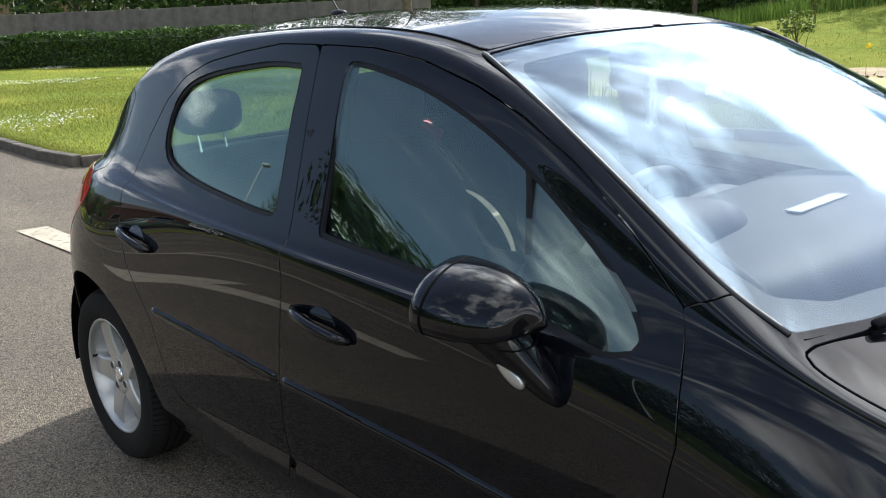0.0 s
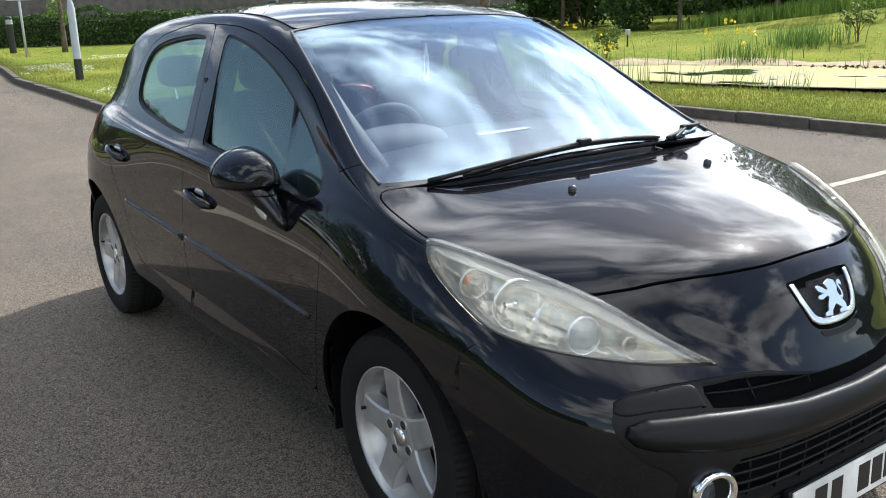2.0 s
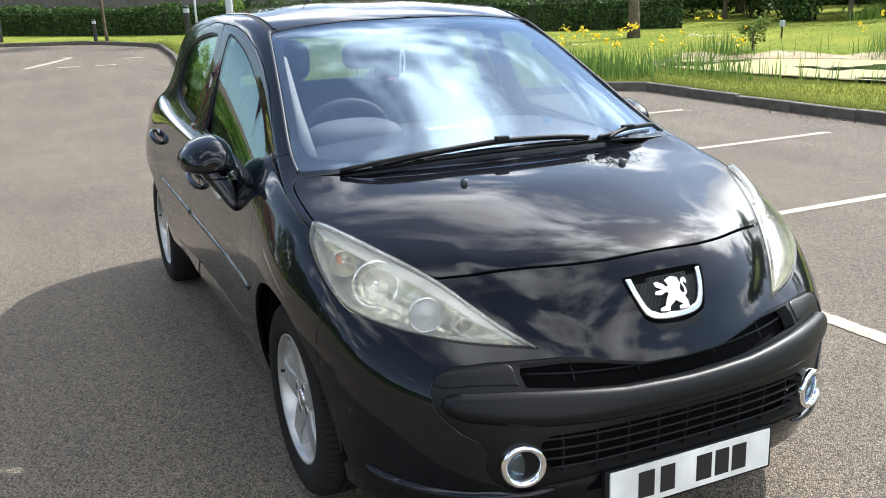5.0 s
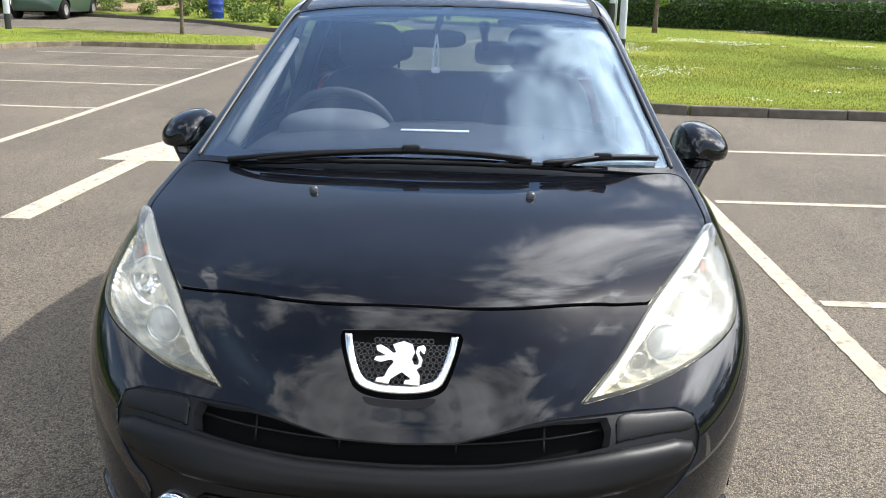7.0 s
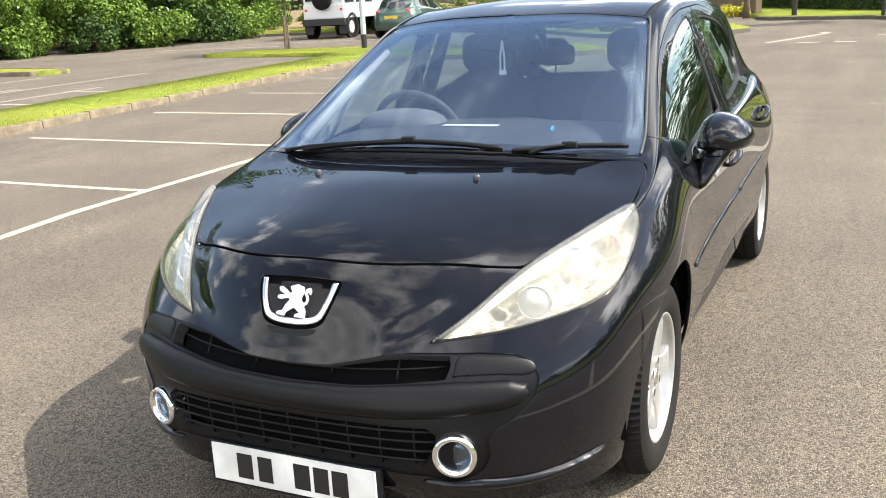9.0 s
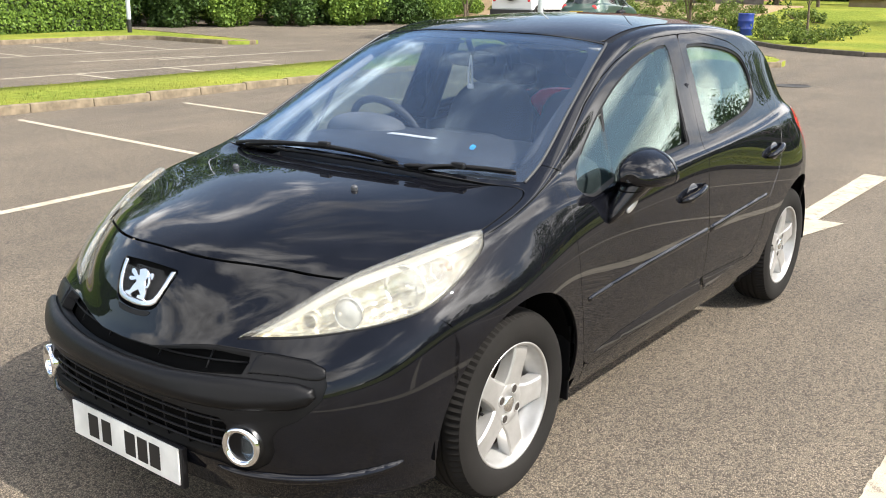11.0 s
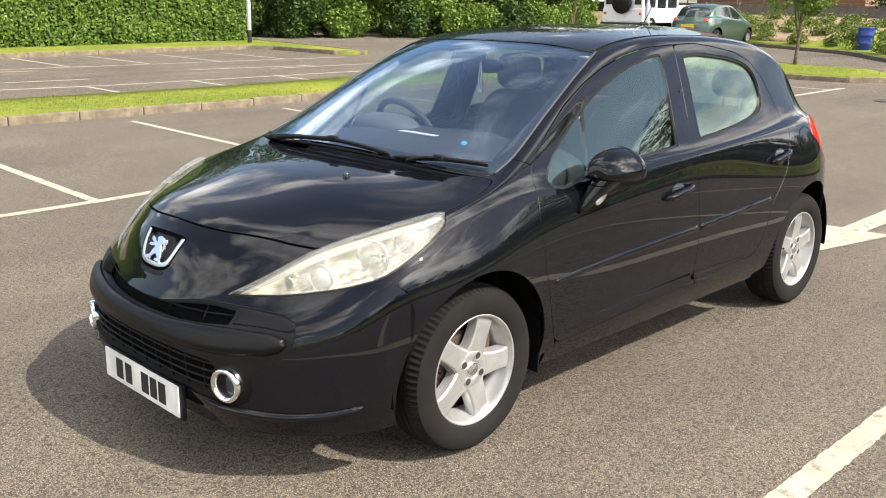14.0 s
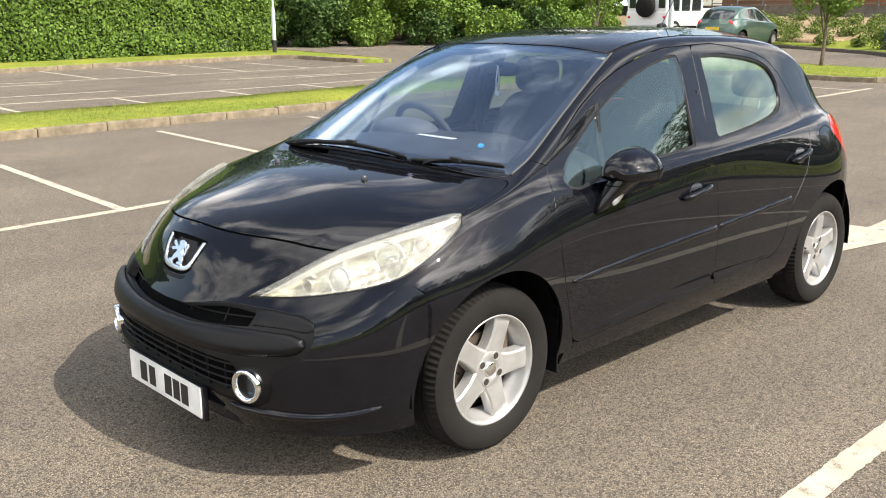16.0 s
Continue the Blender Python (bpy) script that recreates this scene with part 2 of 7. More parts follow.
def tube(points, radius, steps=8, closed=False):
    """Points and faces of a round bar along a line; radius may be a list."""
    pts = [Vector(p) for p in points]
    v, f = [], []
    rs = radius if isinstance(radius, (list, tuple)) else [radius] * len(pts)
    side = None
    for k, p in enumerate(pts):
        d = (pts[(k + 1) % len(pts)] - pts[k - 1]) if closed else (pts[min(k + 1, len(pts) - 1)] - pts[max(k - 1, 0)])
        d.normalize()
        if side is None:
            side = d.orthogonal().normalized()
        side = (side - d * side.dot(d)).normalized()
        other = d.cross(side)
        for s in range(steps):
            a = 2 * math.pi * s / steps
            v.append(tuple(p + float(rs[k]) * (math.cos(a) * side + math.sin(a) * other)))
    n = len(pts)
    for k in range(n if closed else n - 1):
        for s in range(steps):
            a, b = k * steps, ((k + 1) % n) * steps
            f.append((a + s, a + (s + 1) % steps, b + (s + 1) % steps, b + s))
    if not closed:
        f.append(tuple(range(steps))[::-1])
        f.append(tuple(range((n - 1) * steps, n * steps)))
    return v, f


def joined(*pieces):
    v, f = [], []
    for pv, pf in pieces:
        o = len(v)
        v += [tuple(p) for p in pv]
        f += [tuple(i + o for i in face) for face in pf]
    return v, f


def spline(points, count):
    """A smooth line through points, evenly in parameter."""
    p = np.array(points, float)
    n = len(p)
    t = np.r_[0, np.cumsum(np.sqrt(np.linalg.norm(np.diff(p, axis=0), axis=1)))]
    m = np.zeros_like(p)
    for k in range(n):
        a, b = max(k - 1, 0), min(k + 1, n - 1)
        m[k] = (p[b] - p[a]) / (t[b] - t[a])
    s = np.linspace(0, t[-1], count)
    i = np.clip(np.searchsorted(t, s, side="right") - 1, 0, n - 2)
    h = (t[i + 1] - t[i])[:, None]
    u = ((s - t[i]) / h[:, 0])[:, None]
    return (2 * u**3 - 3 * u**2 + 1) * p[i] + (u**3 - 2 * u**2 + u) * h * m[i] + (3 * u**2 - 2 * u**3) * p[i + 1] + (u**3 - u**2) * h * m[i + 1]


# ---- ground ----
def height(x, y):
    """The tarmac rises gently away from the car's tail and right side."""
    return 0.012 * np.maximum(0, np.minimum(-x, 60) - 3) + 0.006 * np.maximum(0, np.minimum(-y, 80) - 5)


def ground_sheet():
    step = np.sort(np.r_[-700, -400, -200, -120, np.arange(-80, 60.1, 2.0), -5, -3, 100, 200, 400, 700])
    gx, gy = np.meshgrid(step, step, indexing="ij")
    n = len(step)
    v = np.stack([gx, gy, height(gx, gy)], -1).reshape(-1, 3)
    f = [(i * n + j, (i + 1) * n + j, (i + 1) * n + j + 1, i * n + j + 1) for i in range(n - 1) for j in range(n - 1)]
    return tagged(part("ground", (v, f), ASPHALT, smooth=True), "worn grey tarmac of a car park", "tarmac", kind="structure")


ground_sheet()


def inside(poly, x, y):
    poly = np.array(poly)
    hit = np.zeros(np.shape(x), bool)
    for (ax, ay), (bx, by) in zip(poly, np.roll(poly, -1, 0)):
        cond = ((ay > y) != (by > y)) & (x < (bx - ax) * (y - ay) / (by - ay + 1e-12) + ax)
        hit ^= cond
    return hit


def rounded(poly, radius=0.6, steps=6):
    """A polygon with its corners rounded."""
    out = []
    n = len(poly)
    for k in range(n):
        a, p, b = (np.array(poly[j % n], float) for j in (k - 1, k, k + 1))
        u, w = a - p, b - p
        r = min(radius, 0.45 * np.linalg.norm(u), 0.45 * np.linalg.norm(w))
        u, w = u / np.linalg.norm(u) * r, w / np.linalg.norm(w) * r
        for s in np.linspace(0, 1, steps):
            out.append(tuple((1 - s) ** 2 * (p + u) + 2 * s * (1 - s) * p + s**2 * (p + w)))
    return out


def shrink(poly, by):
    """An outline drawn in by a distance."""
    p = np.array(poly, float)
    t = np.roll(p, -1, 0) - np.roll(p, 1, 0)
    t /= np.linalg.norm(t, axis=1)[:, None] + 1e-12
    area = 0.5 * np.sum(p[:, 0] * np.roll(p[:, 1], -1) - np.roll(p[:, 0], -1) * p[:, 1])
    nrm = np.stack([-t[:, 1], t[:, 0]], 1) * (1 if area > 0 else -1)
    return [tuple(q) for q in p + by * nrm]


def raised_lawn(name, poly, rise, label, top=None, mat=None):
    """A turfed area: a filled outline, cut fine and lifted, with a short skirt."""
    bm = bmesh.new()
    vs = [bm.verts.new((x, y, 0)) for x, y in poly]
    bm.faces.new(vs)
    lo, hi = np.min(poly, 0), np.max(poly, 0)
    for axis in (0, 1):
        span = hi[axis] - lo[axis]
        for c in np.linspace(lo[axis], hi[axis], max(3, int(span / 1.1)))[1:-1]:
            co, no = [0, 0, 0], [0, 0, 0]
            co[axis], no[axis] = c, 1
            bmesh.ops.bisect_plane(bm, geom=bm.verts[:] + bm.edges[:] + bm.faces[:], plane_co=co, plane_no=no)
    for v in bm.verts:
        x, y = v.co.x, v.co.y
        edge = v.is_boundary
        v.co.z = float(height(x, y)) + rise + (0 if edge else 0.025 * noise.noise((x * 0.7, y * 0.7, 1.0))) + (top(x, y) if top else 0)
    rim = [e for e in bm.edges if e.is_boundary]
    made = bmesh.ops.extrude_edge_only(bm, edges=rim)["geom"]
    for v in made:
        if isinstance(v, bmesh.types.BMVert):
            v.co.z -= 0.35 + rise
    ob = part(name, bm, mat or GRASS, smooth=True)
    return tagged(ob, label, "lawn", kind="structure")


def kerb_run(name, line, rise=0.115, width=0.13, length=0.915, label="weathered concrete kerb stones", mat=None):
    """Kerb stones along a line; the lawn lies on its left hand."""
    top = thing(name, label, "kerb", kind="structure")
    pts = np.array(line, float)
    seg = np.r_[0, np.cumsum(np.linalg.norm(np.diff(pts, axis=0), axis=1))]
    count = max(1, int(seg[-1] / length))
    at = np.linspace(0, seg[-1], count + 1)
    xy = np.stack([np.interp(at, seg, pts[:, k]) for k in (0, 1)], 1)
    for a, b in zip(xy, xy[1:]):
        d = b - a
        long = np.linalg.norm(d)
        mid = (a + b) / 2
        yaw = math.atan2(d[1], d[0])
        z = float(height(*mid))
        key = (round(float(long), 2), rise, mat)
        if key not in KERB_STONES:
            w = box_bm(key[0] - 0.005, width, rise + 0.22, (0, width / 2 - .03, (rise - 0.22) / 2), 0.014, 2)
            for v in w.verts:
                if v.co.z > rise - 0.03 and v.co.y < 0.0:
                    v.co.y += 0.02
            KERB_STONES[key] = part("kerb_stone", w, mat or KERB, smooth=False).data
            bpy.data.objects.remove([o for o in bpy.data.objects if o.data == KERB_STONES[key]][0])
        part("kerb_stone", KERB_STONES[key], parent=top, at=pose(mid[0], mid[1], z + random.uniform(-0.006, 0.006), random.uniform(-0.6, 0.6), random.uniform(-0.4, 0.4), math.degrees(yaw)))
    return top


KERB_STONES = {}


def road_line(name, line, width, label="white painted road line", z=0.004):
    """A painted stripe along points, a hair above the tarmac."""
    pts = np.array(line, float)
    seg = np.r_[0, np.cumsum(np.linalg.norm(np.diff(pts, axis=0), axis=1))]
    at = np.linspace(0, seg[-1], max(2, int(seg[-1] / 0.022) + 1))
    xy = np.stack([np.interp(at, seg, pts[:, k]) for k in (0, 1)], 1)
    d = np.gradient(xy, axis=0)
    d /= np.linalg.norm(d, axis=1)[:, None]
    nrm = np.stack([-d[:, 1], d[:, 0]], 1) * width / 2
    v = []
    for p, q in zip(xy, nrm):
        for s in (-1, 1):
            c = p + s * q * (1 + random.uniform(-0.008, 0.008) / width)
            v.append((c[0], c[1], float(height(c[0], c[1])) + z))
    f = [(2 * k, 2 * k + 2, 2 * k + 3, 2 * k + 1) for k in range(len(xy) - 1)]
    return tagged(part(name, (v, f), ROAD_PAINT), label, "road marking", kind="structure")


# bays on the car's left, with their long line
road_line("bay_line", [(9.0, 1.77), (-6.3, 1.72)], 0.10)
for x in (7.4, 5.15, 2.9, 0.63, -1.66, -3.90):
    road_line("bay_line", [(x, 1.82), (x, 5.9)], 0.085)
# bays on its right
right_y = lambda x: float(np.interp(x, [-13.6, -3.0, 0.0, 1.5, 2.6, 12.0], [-4.50, -4.44, -4.36, -4.14, -4.06, -3.80]))
road_line("bay_line", [(x, right_y(x)) for x in (12, 2.6, 1.5, 0.0, -3.0, -13.6)], 0.10)
for x in (8.7, 6.4, 4.0, 1.64, -0.85, -3.3, -5.7, -8.15, -10.6, -13.05):
    road_line("bay_line", [(x, right_y(x) - 0.05), (x - 0.06, -8.55 + 0.02 * x)], 0.085)
# arrow in the lane
def arrow(x, y, yaw, label):
    outline = [(-1.05, -0.10), (1.05, -0.10), (1.05, -0.36), (2.48, 0.0), (1.05, 0.36), (1.05, 0.10), (-1.05, 0.10)]
    c, s = math.cos(yaw), math.sin(yaw)
    pts = [(x + c * a - s * b, y + s * a + c * b) for a, b in outline]
    v = [(a, b, float(height(a, b)) + 0.004) for a, b in pts]
    return tagged(part("road_arrow", (v, [tuple(range(1, 6)), (0, 1, 5, 6)]), ROAD_PAINT), label, "road marking", kind="structure")


LAWN = rounded([(40, 6.55), (-6.3, 6.95), (-6.5, 1.66), (-9.5, 1.80), (-15.0, 1.88), (-18.2, 2.30), (-23.2, 2.7), (-26.8, 1.2), (-28.5, -2.5), (-46, -7.0), (-60, 10), (-40, 75), (40, 75)], 0.7)
STRIP_LAWN = rounded([(30, -7.2), (1.0, -8.95), (-13.7, -9.68), (-14.75, -8.9), (-14.8, -4.95), (-15.8, -4.15), (-17.8, -5.3), (-18.9, -12.4), (-18.2, -16.3), (-16.6, -16.9), (-16.3, -11.9), (-14.5, -11.6), (1, -11.2), (30, -9.6)], 0.8)
FAR_LAWN = rounded([(30, -20.5), (-11.6, -21.4), (-11.7, -17.6), (-12.6, -17.2), (-13.1, -21.0), (-13.6, -25.6), (-8.0, -40), (30, -40)], 0.7)
BANK = rounded([(-22.4, -1.9), (-20.1, -3.3), (-21.5, -6.2), (-25.0, -9.0), (-27.5, -14.0), (-28.6, -22.0), (-20, -32), (-10, -45), (-40, -60), (-70, -40), (-60, -9.5), (-36, -6.6)], 0.9)


def knoll(x, y):
    """The lawn falls to the pond and rises behind it."""
    return 0.10 * min(9.0, max(0.0, x + 15.0)) * min(2.2, max(0.0, (y - 14.0) / 6.5)) - 0.16 * min(1.0, 3.0 * max(0.0, 1.0 - pond_reach(x, y)))


def pond_reach(x, y):
    """Below one inside the pond's outline."""
    return ((x + 3.2) / 7.2) ** 2 + ((y - 11.6 - 0.28 * (x + 3.2)) / 2.55) ** 2


raised_lawn("lawn", shrink(LAWN, 0.06), 0.10, "sunlit lawn with daisies and dry edges", knoll)
raised_lawn("grass_strip", shrink(STRIP_LAWN, 0.06), 0.10, "mown grass strip between the bays")
raised_lawn("grass_verge", shrink(FAR_LAWN, 0.06), 0.10, "mown grass verge below the hedge")
BANK_RISE = lambda x, y: 0.09 * min(8.0, max(0.0, -(x + 26.5) - 0.05 * abs(y + 10)))
raised_lawn("bank_lawn", shrink(BANK, 0.06), 0.10, "rough grass bank at the road bend", BANK_RISE)
raised_lawn("planted_bed", rounded([(-27.3, -11.8), (-28.2, -15.0), (-29.0, -22.3), (-22, -31.5), (-36, -44), (-44, -30), (-37.5, -10.5), (-31, -10.6)], 0.9), 0.16, "mulched bed on the bank with low shrubs", BANK_RISE, MULCH)
# ---- car surface: a cage of feature lines, smoothed ----
# rows from nose to tail; columns: centre, middle, bonnet edge / roof rail, glass top, glass bottom, shoulder
TOP = [
    [(3.318, 0, .650), (3.305, .20, .645), (3.262, .375, .634), (3.195, .51, .640), (3.12, .61, .655), (3.03, .70, .680)],
    [(3.228, 0, .815), (3.200, .26, .803), (3.100, .480, .748), (3.06, .575, .735), (3.01, .665, .722), (2.935, .762, .712)],
    [(2.99, 0, .893), (2.97, .29, .880), (2.900, .610, .818), (2.88, .685, .797), (2.85, .745, .780), (2.80, .797, .758)],
    [(2.72, 0, .950), (2.70, .31, .940), (2.650, .705, .887), (2.63, .755, .872), (2.60, .792, .848), (2.56, .817, .810)],
    [(2.51, 0, .988), (2.48, .34, .982), (2.360, .695, .962), (2.31, .738, .950), (2.27, .778, .922), (2.22, .803, .882)],
    [(2.06, 0, 1.232), (2.04, .33, 1.222), (1.970, .632, 1.168), (1.92, .672, 1.110), (1.93, .765, .925), (1.90, .803, .895)],
    [(1.62, 0, 1.400), (1.61, .30, 1.396), (1.560, .550, 1.368), (1.54, .630, 1.290), (1.54, .766, .945), (1.54, .807, .917)],
    [(1.10, 0, 1.462), (1.10, .29, 1.456), (1.100, .548, 1.420), (1.10, .622, 1.355), (1.10, .774, .970), (1.10, .813, .945)],
    [(.48, 0, 1.458), (.48, .29, 1.450), (.500, .555, 1.405), (.50, .630, 1.335), (.50, .762, 1.000), (.50, .806, .975)],
    [(-.08, 0, 1.385), (-.06, .29, 1.375), (.120, .568, 1.330), (.10, .630, 1.265), (.06, .722, 1.045), (.04, .776, 1.000)],
    [(-.36, 0, 1.130), (-.35, .26, 1.130), (-.130, .575, 1.160), (-.15, .62, 1.110), (-.17, .680, 1.020), (-.19, .722, .985)],
    [(-.50, 0, .940), (-.49, .22, .940), (-.460, .40, .945), (-.43, .52, .950), (-.39, .60, .955), (-.32, .670, .965)],
]
# rings below the shoulder: front half-width then flank then tail, each as x, y, z
WAIST = [(3.372, 0, .560), (3.360, .20, .560), (3.322, .38, .562), (3.262, .515, .568), (3.185, .63, .576), (3.085, .725, .590),
         (2.97, .792, .620), (2.80, .838, .655), (2.55, .862, .705), (2.24, .840, .745), (1.90, .828, .765), (1.54, .828, .775),
         (1.10, .832, .785), (.50, .842, .800), (.02, .852, .810), (-.24, .790, .800), (-.40, .715, .790),
         (-.49, .62, .78), (-.54, .52, .78), (-.57, .40, .78), (-.60, .22, .78), (-.61, 0, .78)]
STRIP = [(3.402, 0, .460), (3.395, .20, .460), (3.365, .38, .460), (3.305, .515, .462), (3.225, .63, .466), (3.115, .725, .472),
         (2.99, .790, .48), (2.80, .836, .50), (2.55, .862, .52), (2.22, .842, .54), (1.90, .832, .55), (1.54, .832, .56),
         (1.10, .836, .57), (.50, .848, .58), (.02, .864, .58), (-.26, .800, .56), (-.44, .720, .54),
         (-.54, .62, .53), (-.59, .52, .53), (-.62, .40, .53), (-.64, .22, .53), (-.65, 0, .53)]
LOWER = [(3.388, 0, .320), (3.384, .22, .320), (3.362, .40, .320), (3.295, .535, .318), (3.205, .64, .314), (3.10, .715, .310),
         (2.98, .775, .305), (2.80, .815, .31), (2.55, .835, .32), (2.22, .820, .33), (1.90, .812, .335), (1.54, .812, .34),
         (1.10, .815, .345), (.50, .825, .355), (.02, .838, .37), (-.26, .785, .37), (-.44, .710, .37),
         (-.54, .62, .37), (-.58, .52, .37), (-.60, .40, .37), (-.62, .22, .37), (-.62, 0, .37)]
BOTTOM = [(3.345, 0, .205), (3.340, .22, .205), (3.315, .40, .203), (3.255, .53, .200), (3.175, .63, .196), (3.08, .70, .192),
          (2.97, .755, .190), (2.80, .785, .20), (2.55, .795, .21), (2.22, .775, .205), (1.90, .770, .205), (1.54, .770, .210),
          (1.10, .770, .215), (.50, .775, .225), (.02, .79, .24), (-.26, .745, .25), (-.42, .68, .26),
          (-.50, .59, .26), (-.54, .50, .26), (-.56, .38, .26), (-.57, .22, .26), (-.57, 0, .26)]


def subdivide(v, q):
    """One Catmull-Clark step on quads; open borders stay."""
    n = len(v)
    e = np.sort(np.stack([q, np.roll(q, -1, 1)], -1).reshape(-1, 2), 1)
    key, inverse, count = np.unique(e[:, 0] * n + e[:, 1], return_inverse=True, return_counts=True)
    edges = np.stack([key // n, key % n], 1)
    fp = v[q].mean(1)
    face_of = np.repeat(np.arange(len(q)), 4)
    esum = np.zeros((len(edges), v.shape[1]))
    np.add.at(esum, inverse, fp[face_of])
    mid = v[edges].mean(1)
    ep = np.where((count == 2)[:, None], (mid + esum / 2) / 2, mid)
    fs, fn = np.zeros_like(v), np.zeros(n)
    np.add.at(fs, q.ravel(), fp[face_of])
    np.add.at(fn, q.ravel(), 1)
    es, en = np.zeros_like(v), np.zeros(n)
    for k in (0, 1):
        np.add.at(es, edges[:, k], mid)
        np.add.at(en, edges[:, k], 1)
    vp = (fs / fn[:, None] + 2 * es / en[:, None] + (en - 3)[:, None] * v) / en[:, None]
    rim = count == 1
    bs, bn = np.zeros_like(v), np.zeros(n)
    for k in (0, 1):
        np.add.at(bs, edges[rim, k], mid[rim])
        np.add.at(bn, edges[rim, k], 1)
    on = bn > 0
    vp[on] = v[on] / 2 + bs[on] / bn[on, None] / 2
    ids = inverse.reshape(-1, 4) + n + len(q)
    c = np.arange(len(q)) + n
    out = np.stack([np.stack([q[:, k], ids[:, k], c, ids[:, k - 1]], 1) for k in range(4)], 1).reshape(-1, 4)
    return np.concatenate([vp, fp, ep]), out


def faired(v, q, rounds=28):
    """Evens out ripples without drawing the sheet in; borders stay."""
    n = len(v)
    e = np.sort(np.stack([q, np.roll(q, -1, 1)], -1).reshape(-1, 2), 1)
    key, count = np.unique(e[:, 0] * n + e[:, 1], return_counts=True)
    a, b = key // n, key % n
    fixed = np.zeros(n, bool)
    fixed[a[count == 1]] = fixed[b[count == 1]] = True
    v = v.copy()
    for _ in range(rounds):
        for step in (0.50, -0.51):
            s, c = np.zeros((n, 3)), np.zeros(n)
            for i, j in ((a, b), (b, a)):
                np.add.at(s, i, v[j, :3])
                np.add.at(c, i, 1)
            move = step * (s / c[:, None] - v[:, :3])
            move[fixed] = 0
            v[:, :3] += move
    return v


def car_surface(levels=4):
    """Points (x, y, z, column) and quads of the whole smooth body sheet."""
    pts, index = [], {}

    def put(p, c, side):
        k = (round(p[0], 4), round(p[1] * side, 4) + 0.0, round(p[2], 4), c if p[1] else -1)
        if k not in index:
            index[k] = len(pts)
            pts.append((p[0], p[1] * side, p[2], c))
        return index[k]

    quads = []
    n, m = len(TOP), len(TOP[0])
    ring0 = [TOP[0][j] for j in range(m)] + [TOP[i][m - 1] for i in range(1, n)] + [TOP[n - 1][j] for j in range(m - 2, -1, -1)]
    rings = [ring0, WAIST, STRIP, LOWER, BOTTOM]
    rc = list(range(m)) + [m - 1] * (n - 1) + list(range(m - 2, -1, -1))
    for side in (1, -1):
        turn = (lambda f: f) if side > 0 else (lambda f: f[::-1])
        for i in range(n - 1):
            for j in range(m - 1):
                f = [put(TOP[a][b], b, side) for a, b in ((i, j), (i + 1, j), (i + 1, j + 1), (i, j + 1))]
                quads.append(turn(f[::-1]))
        for r in range(4):
            for k in range(len(ring0) - 1):
                f = [put(rings[a][b], (rc[b] if a == 0 else 5 + a), side) for a, b in ((r, k), (r, k + 1), (r + 1, k + 1), (r + 1, k))]
                quads.append(turn(f[::-1]))
    v, q = np.array(pts, float), np.array(quads)
    aim, cage = v.copy(), v.copy()
    for _ in range(3):
        s, t = cage, q
        for _ in range(3):
            s, t = subdivide(s, t)
        cage[:, :3] += 0.8 * (aim - s[: len(v)])[:, :3]
    s, t = cage, q
    for k in range(levels):
        s, t = subdivide(s, t)
        if k == 1:
            s = faired(s, t)
    return s, t

# ---- materials of the car ----
def clear_material(name, tint, front=0.043, haze=0.0, haze_color=(0.8, 0.8, 0.78), patch=7.0, mirror=(0.90, 0.95, 1.0)):
    """A thin clear pane: each face mirrors more the flatter it is seen, with optional dust, weathering or tinted veil.
    """
    m = bpy.data.materials.new(name)
    m.use_nodes = True
    add, link = nodes_of(m.node_tree)
    t = add("ShaderNodeBsdfTransparent")
    t.inputs["Color"].default_value = (*tint, 1)
    g = add("ShaderNodeBsdfGlossy", Roughness=0.0)
    g.inputs["Color"].default_value = (*mirror, 1)
    face = add("ShaderNodeLayerWeight", Blend=0.5)
    steep = add("ShaderNodeMath", operation="POWER")
    link(face.outputs["Facing"], steep.inputs[0])
    steep.inputs[1].default_value = 5.0
    share = add("ShaderNodeMath", operation="MULTIPLY_ADD")
    link(steep.outputs[0], share.inputs[0])
    share.inputs[1].default_value, share.inputs[2].default_value = 1 - front, front
    ms = add("ShaderNodeMixShader")
    link(share.outputs[0], ms.inputs[0])
    body = t.outputs[0]
    if haze:
        d = add("ShaderNodeBsdfDiffuse")
        d.inputs["Color"].default_value = (*haze_color, 1)
        c = add("ShaderNodeTexCoord")
        n = add("ShaderNodeTexNoise", Scale=patch, Detail=4.0)
        link(c.outputs["Object"], n.inputs["Vector"])
        r = add("ShaderNodeMapRange")
        link(n.outputs["Fac"], r.inputs["Value"])
        r.inputs["From Min"].default_value, r.inputs["From Max"].default_value = 0.3, 0.7
        r.inputs["To Min"].default_value, r.inputs["To Max"].default_value = haze * 0.65, haze * 1.35
        mh = add("ShaderNodeMixShader")
        link(r.outputs[0], mh.inputs[0])
        link(body, mh.inputs[1])
        link(d.outputs[0], mh.inputs[2])
        body = mh.outputs[0]
    link(body, ms.inputs[1])
    link(g.outputs[0], ms.inputs[2])
    o = add("ShaderNodeOutputMaterial")
    link(ms.outputs[0], o.inputs["Surface"])
    return m


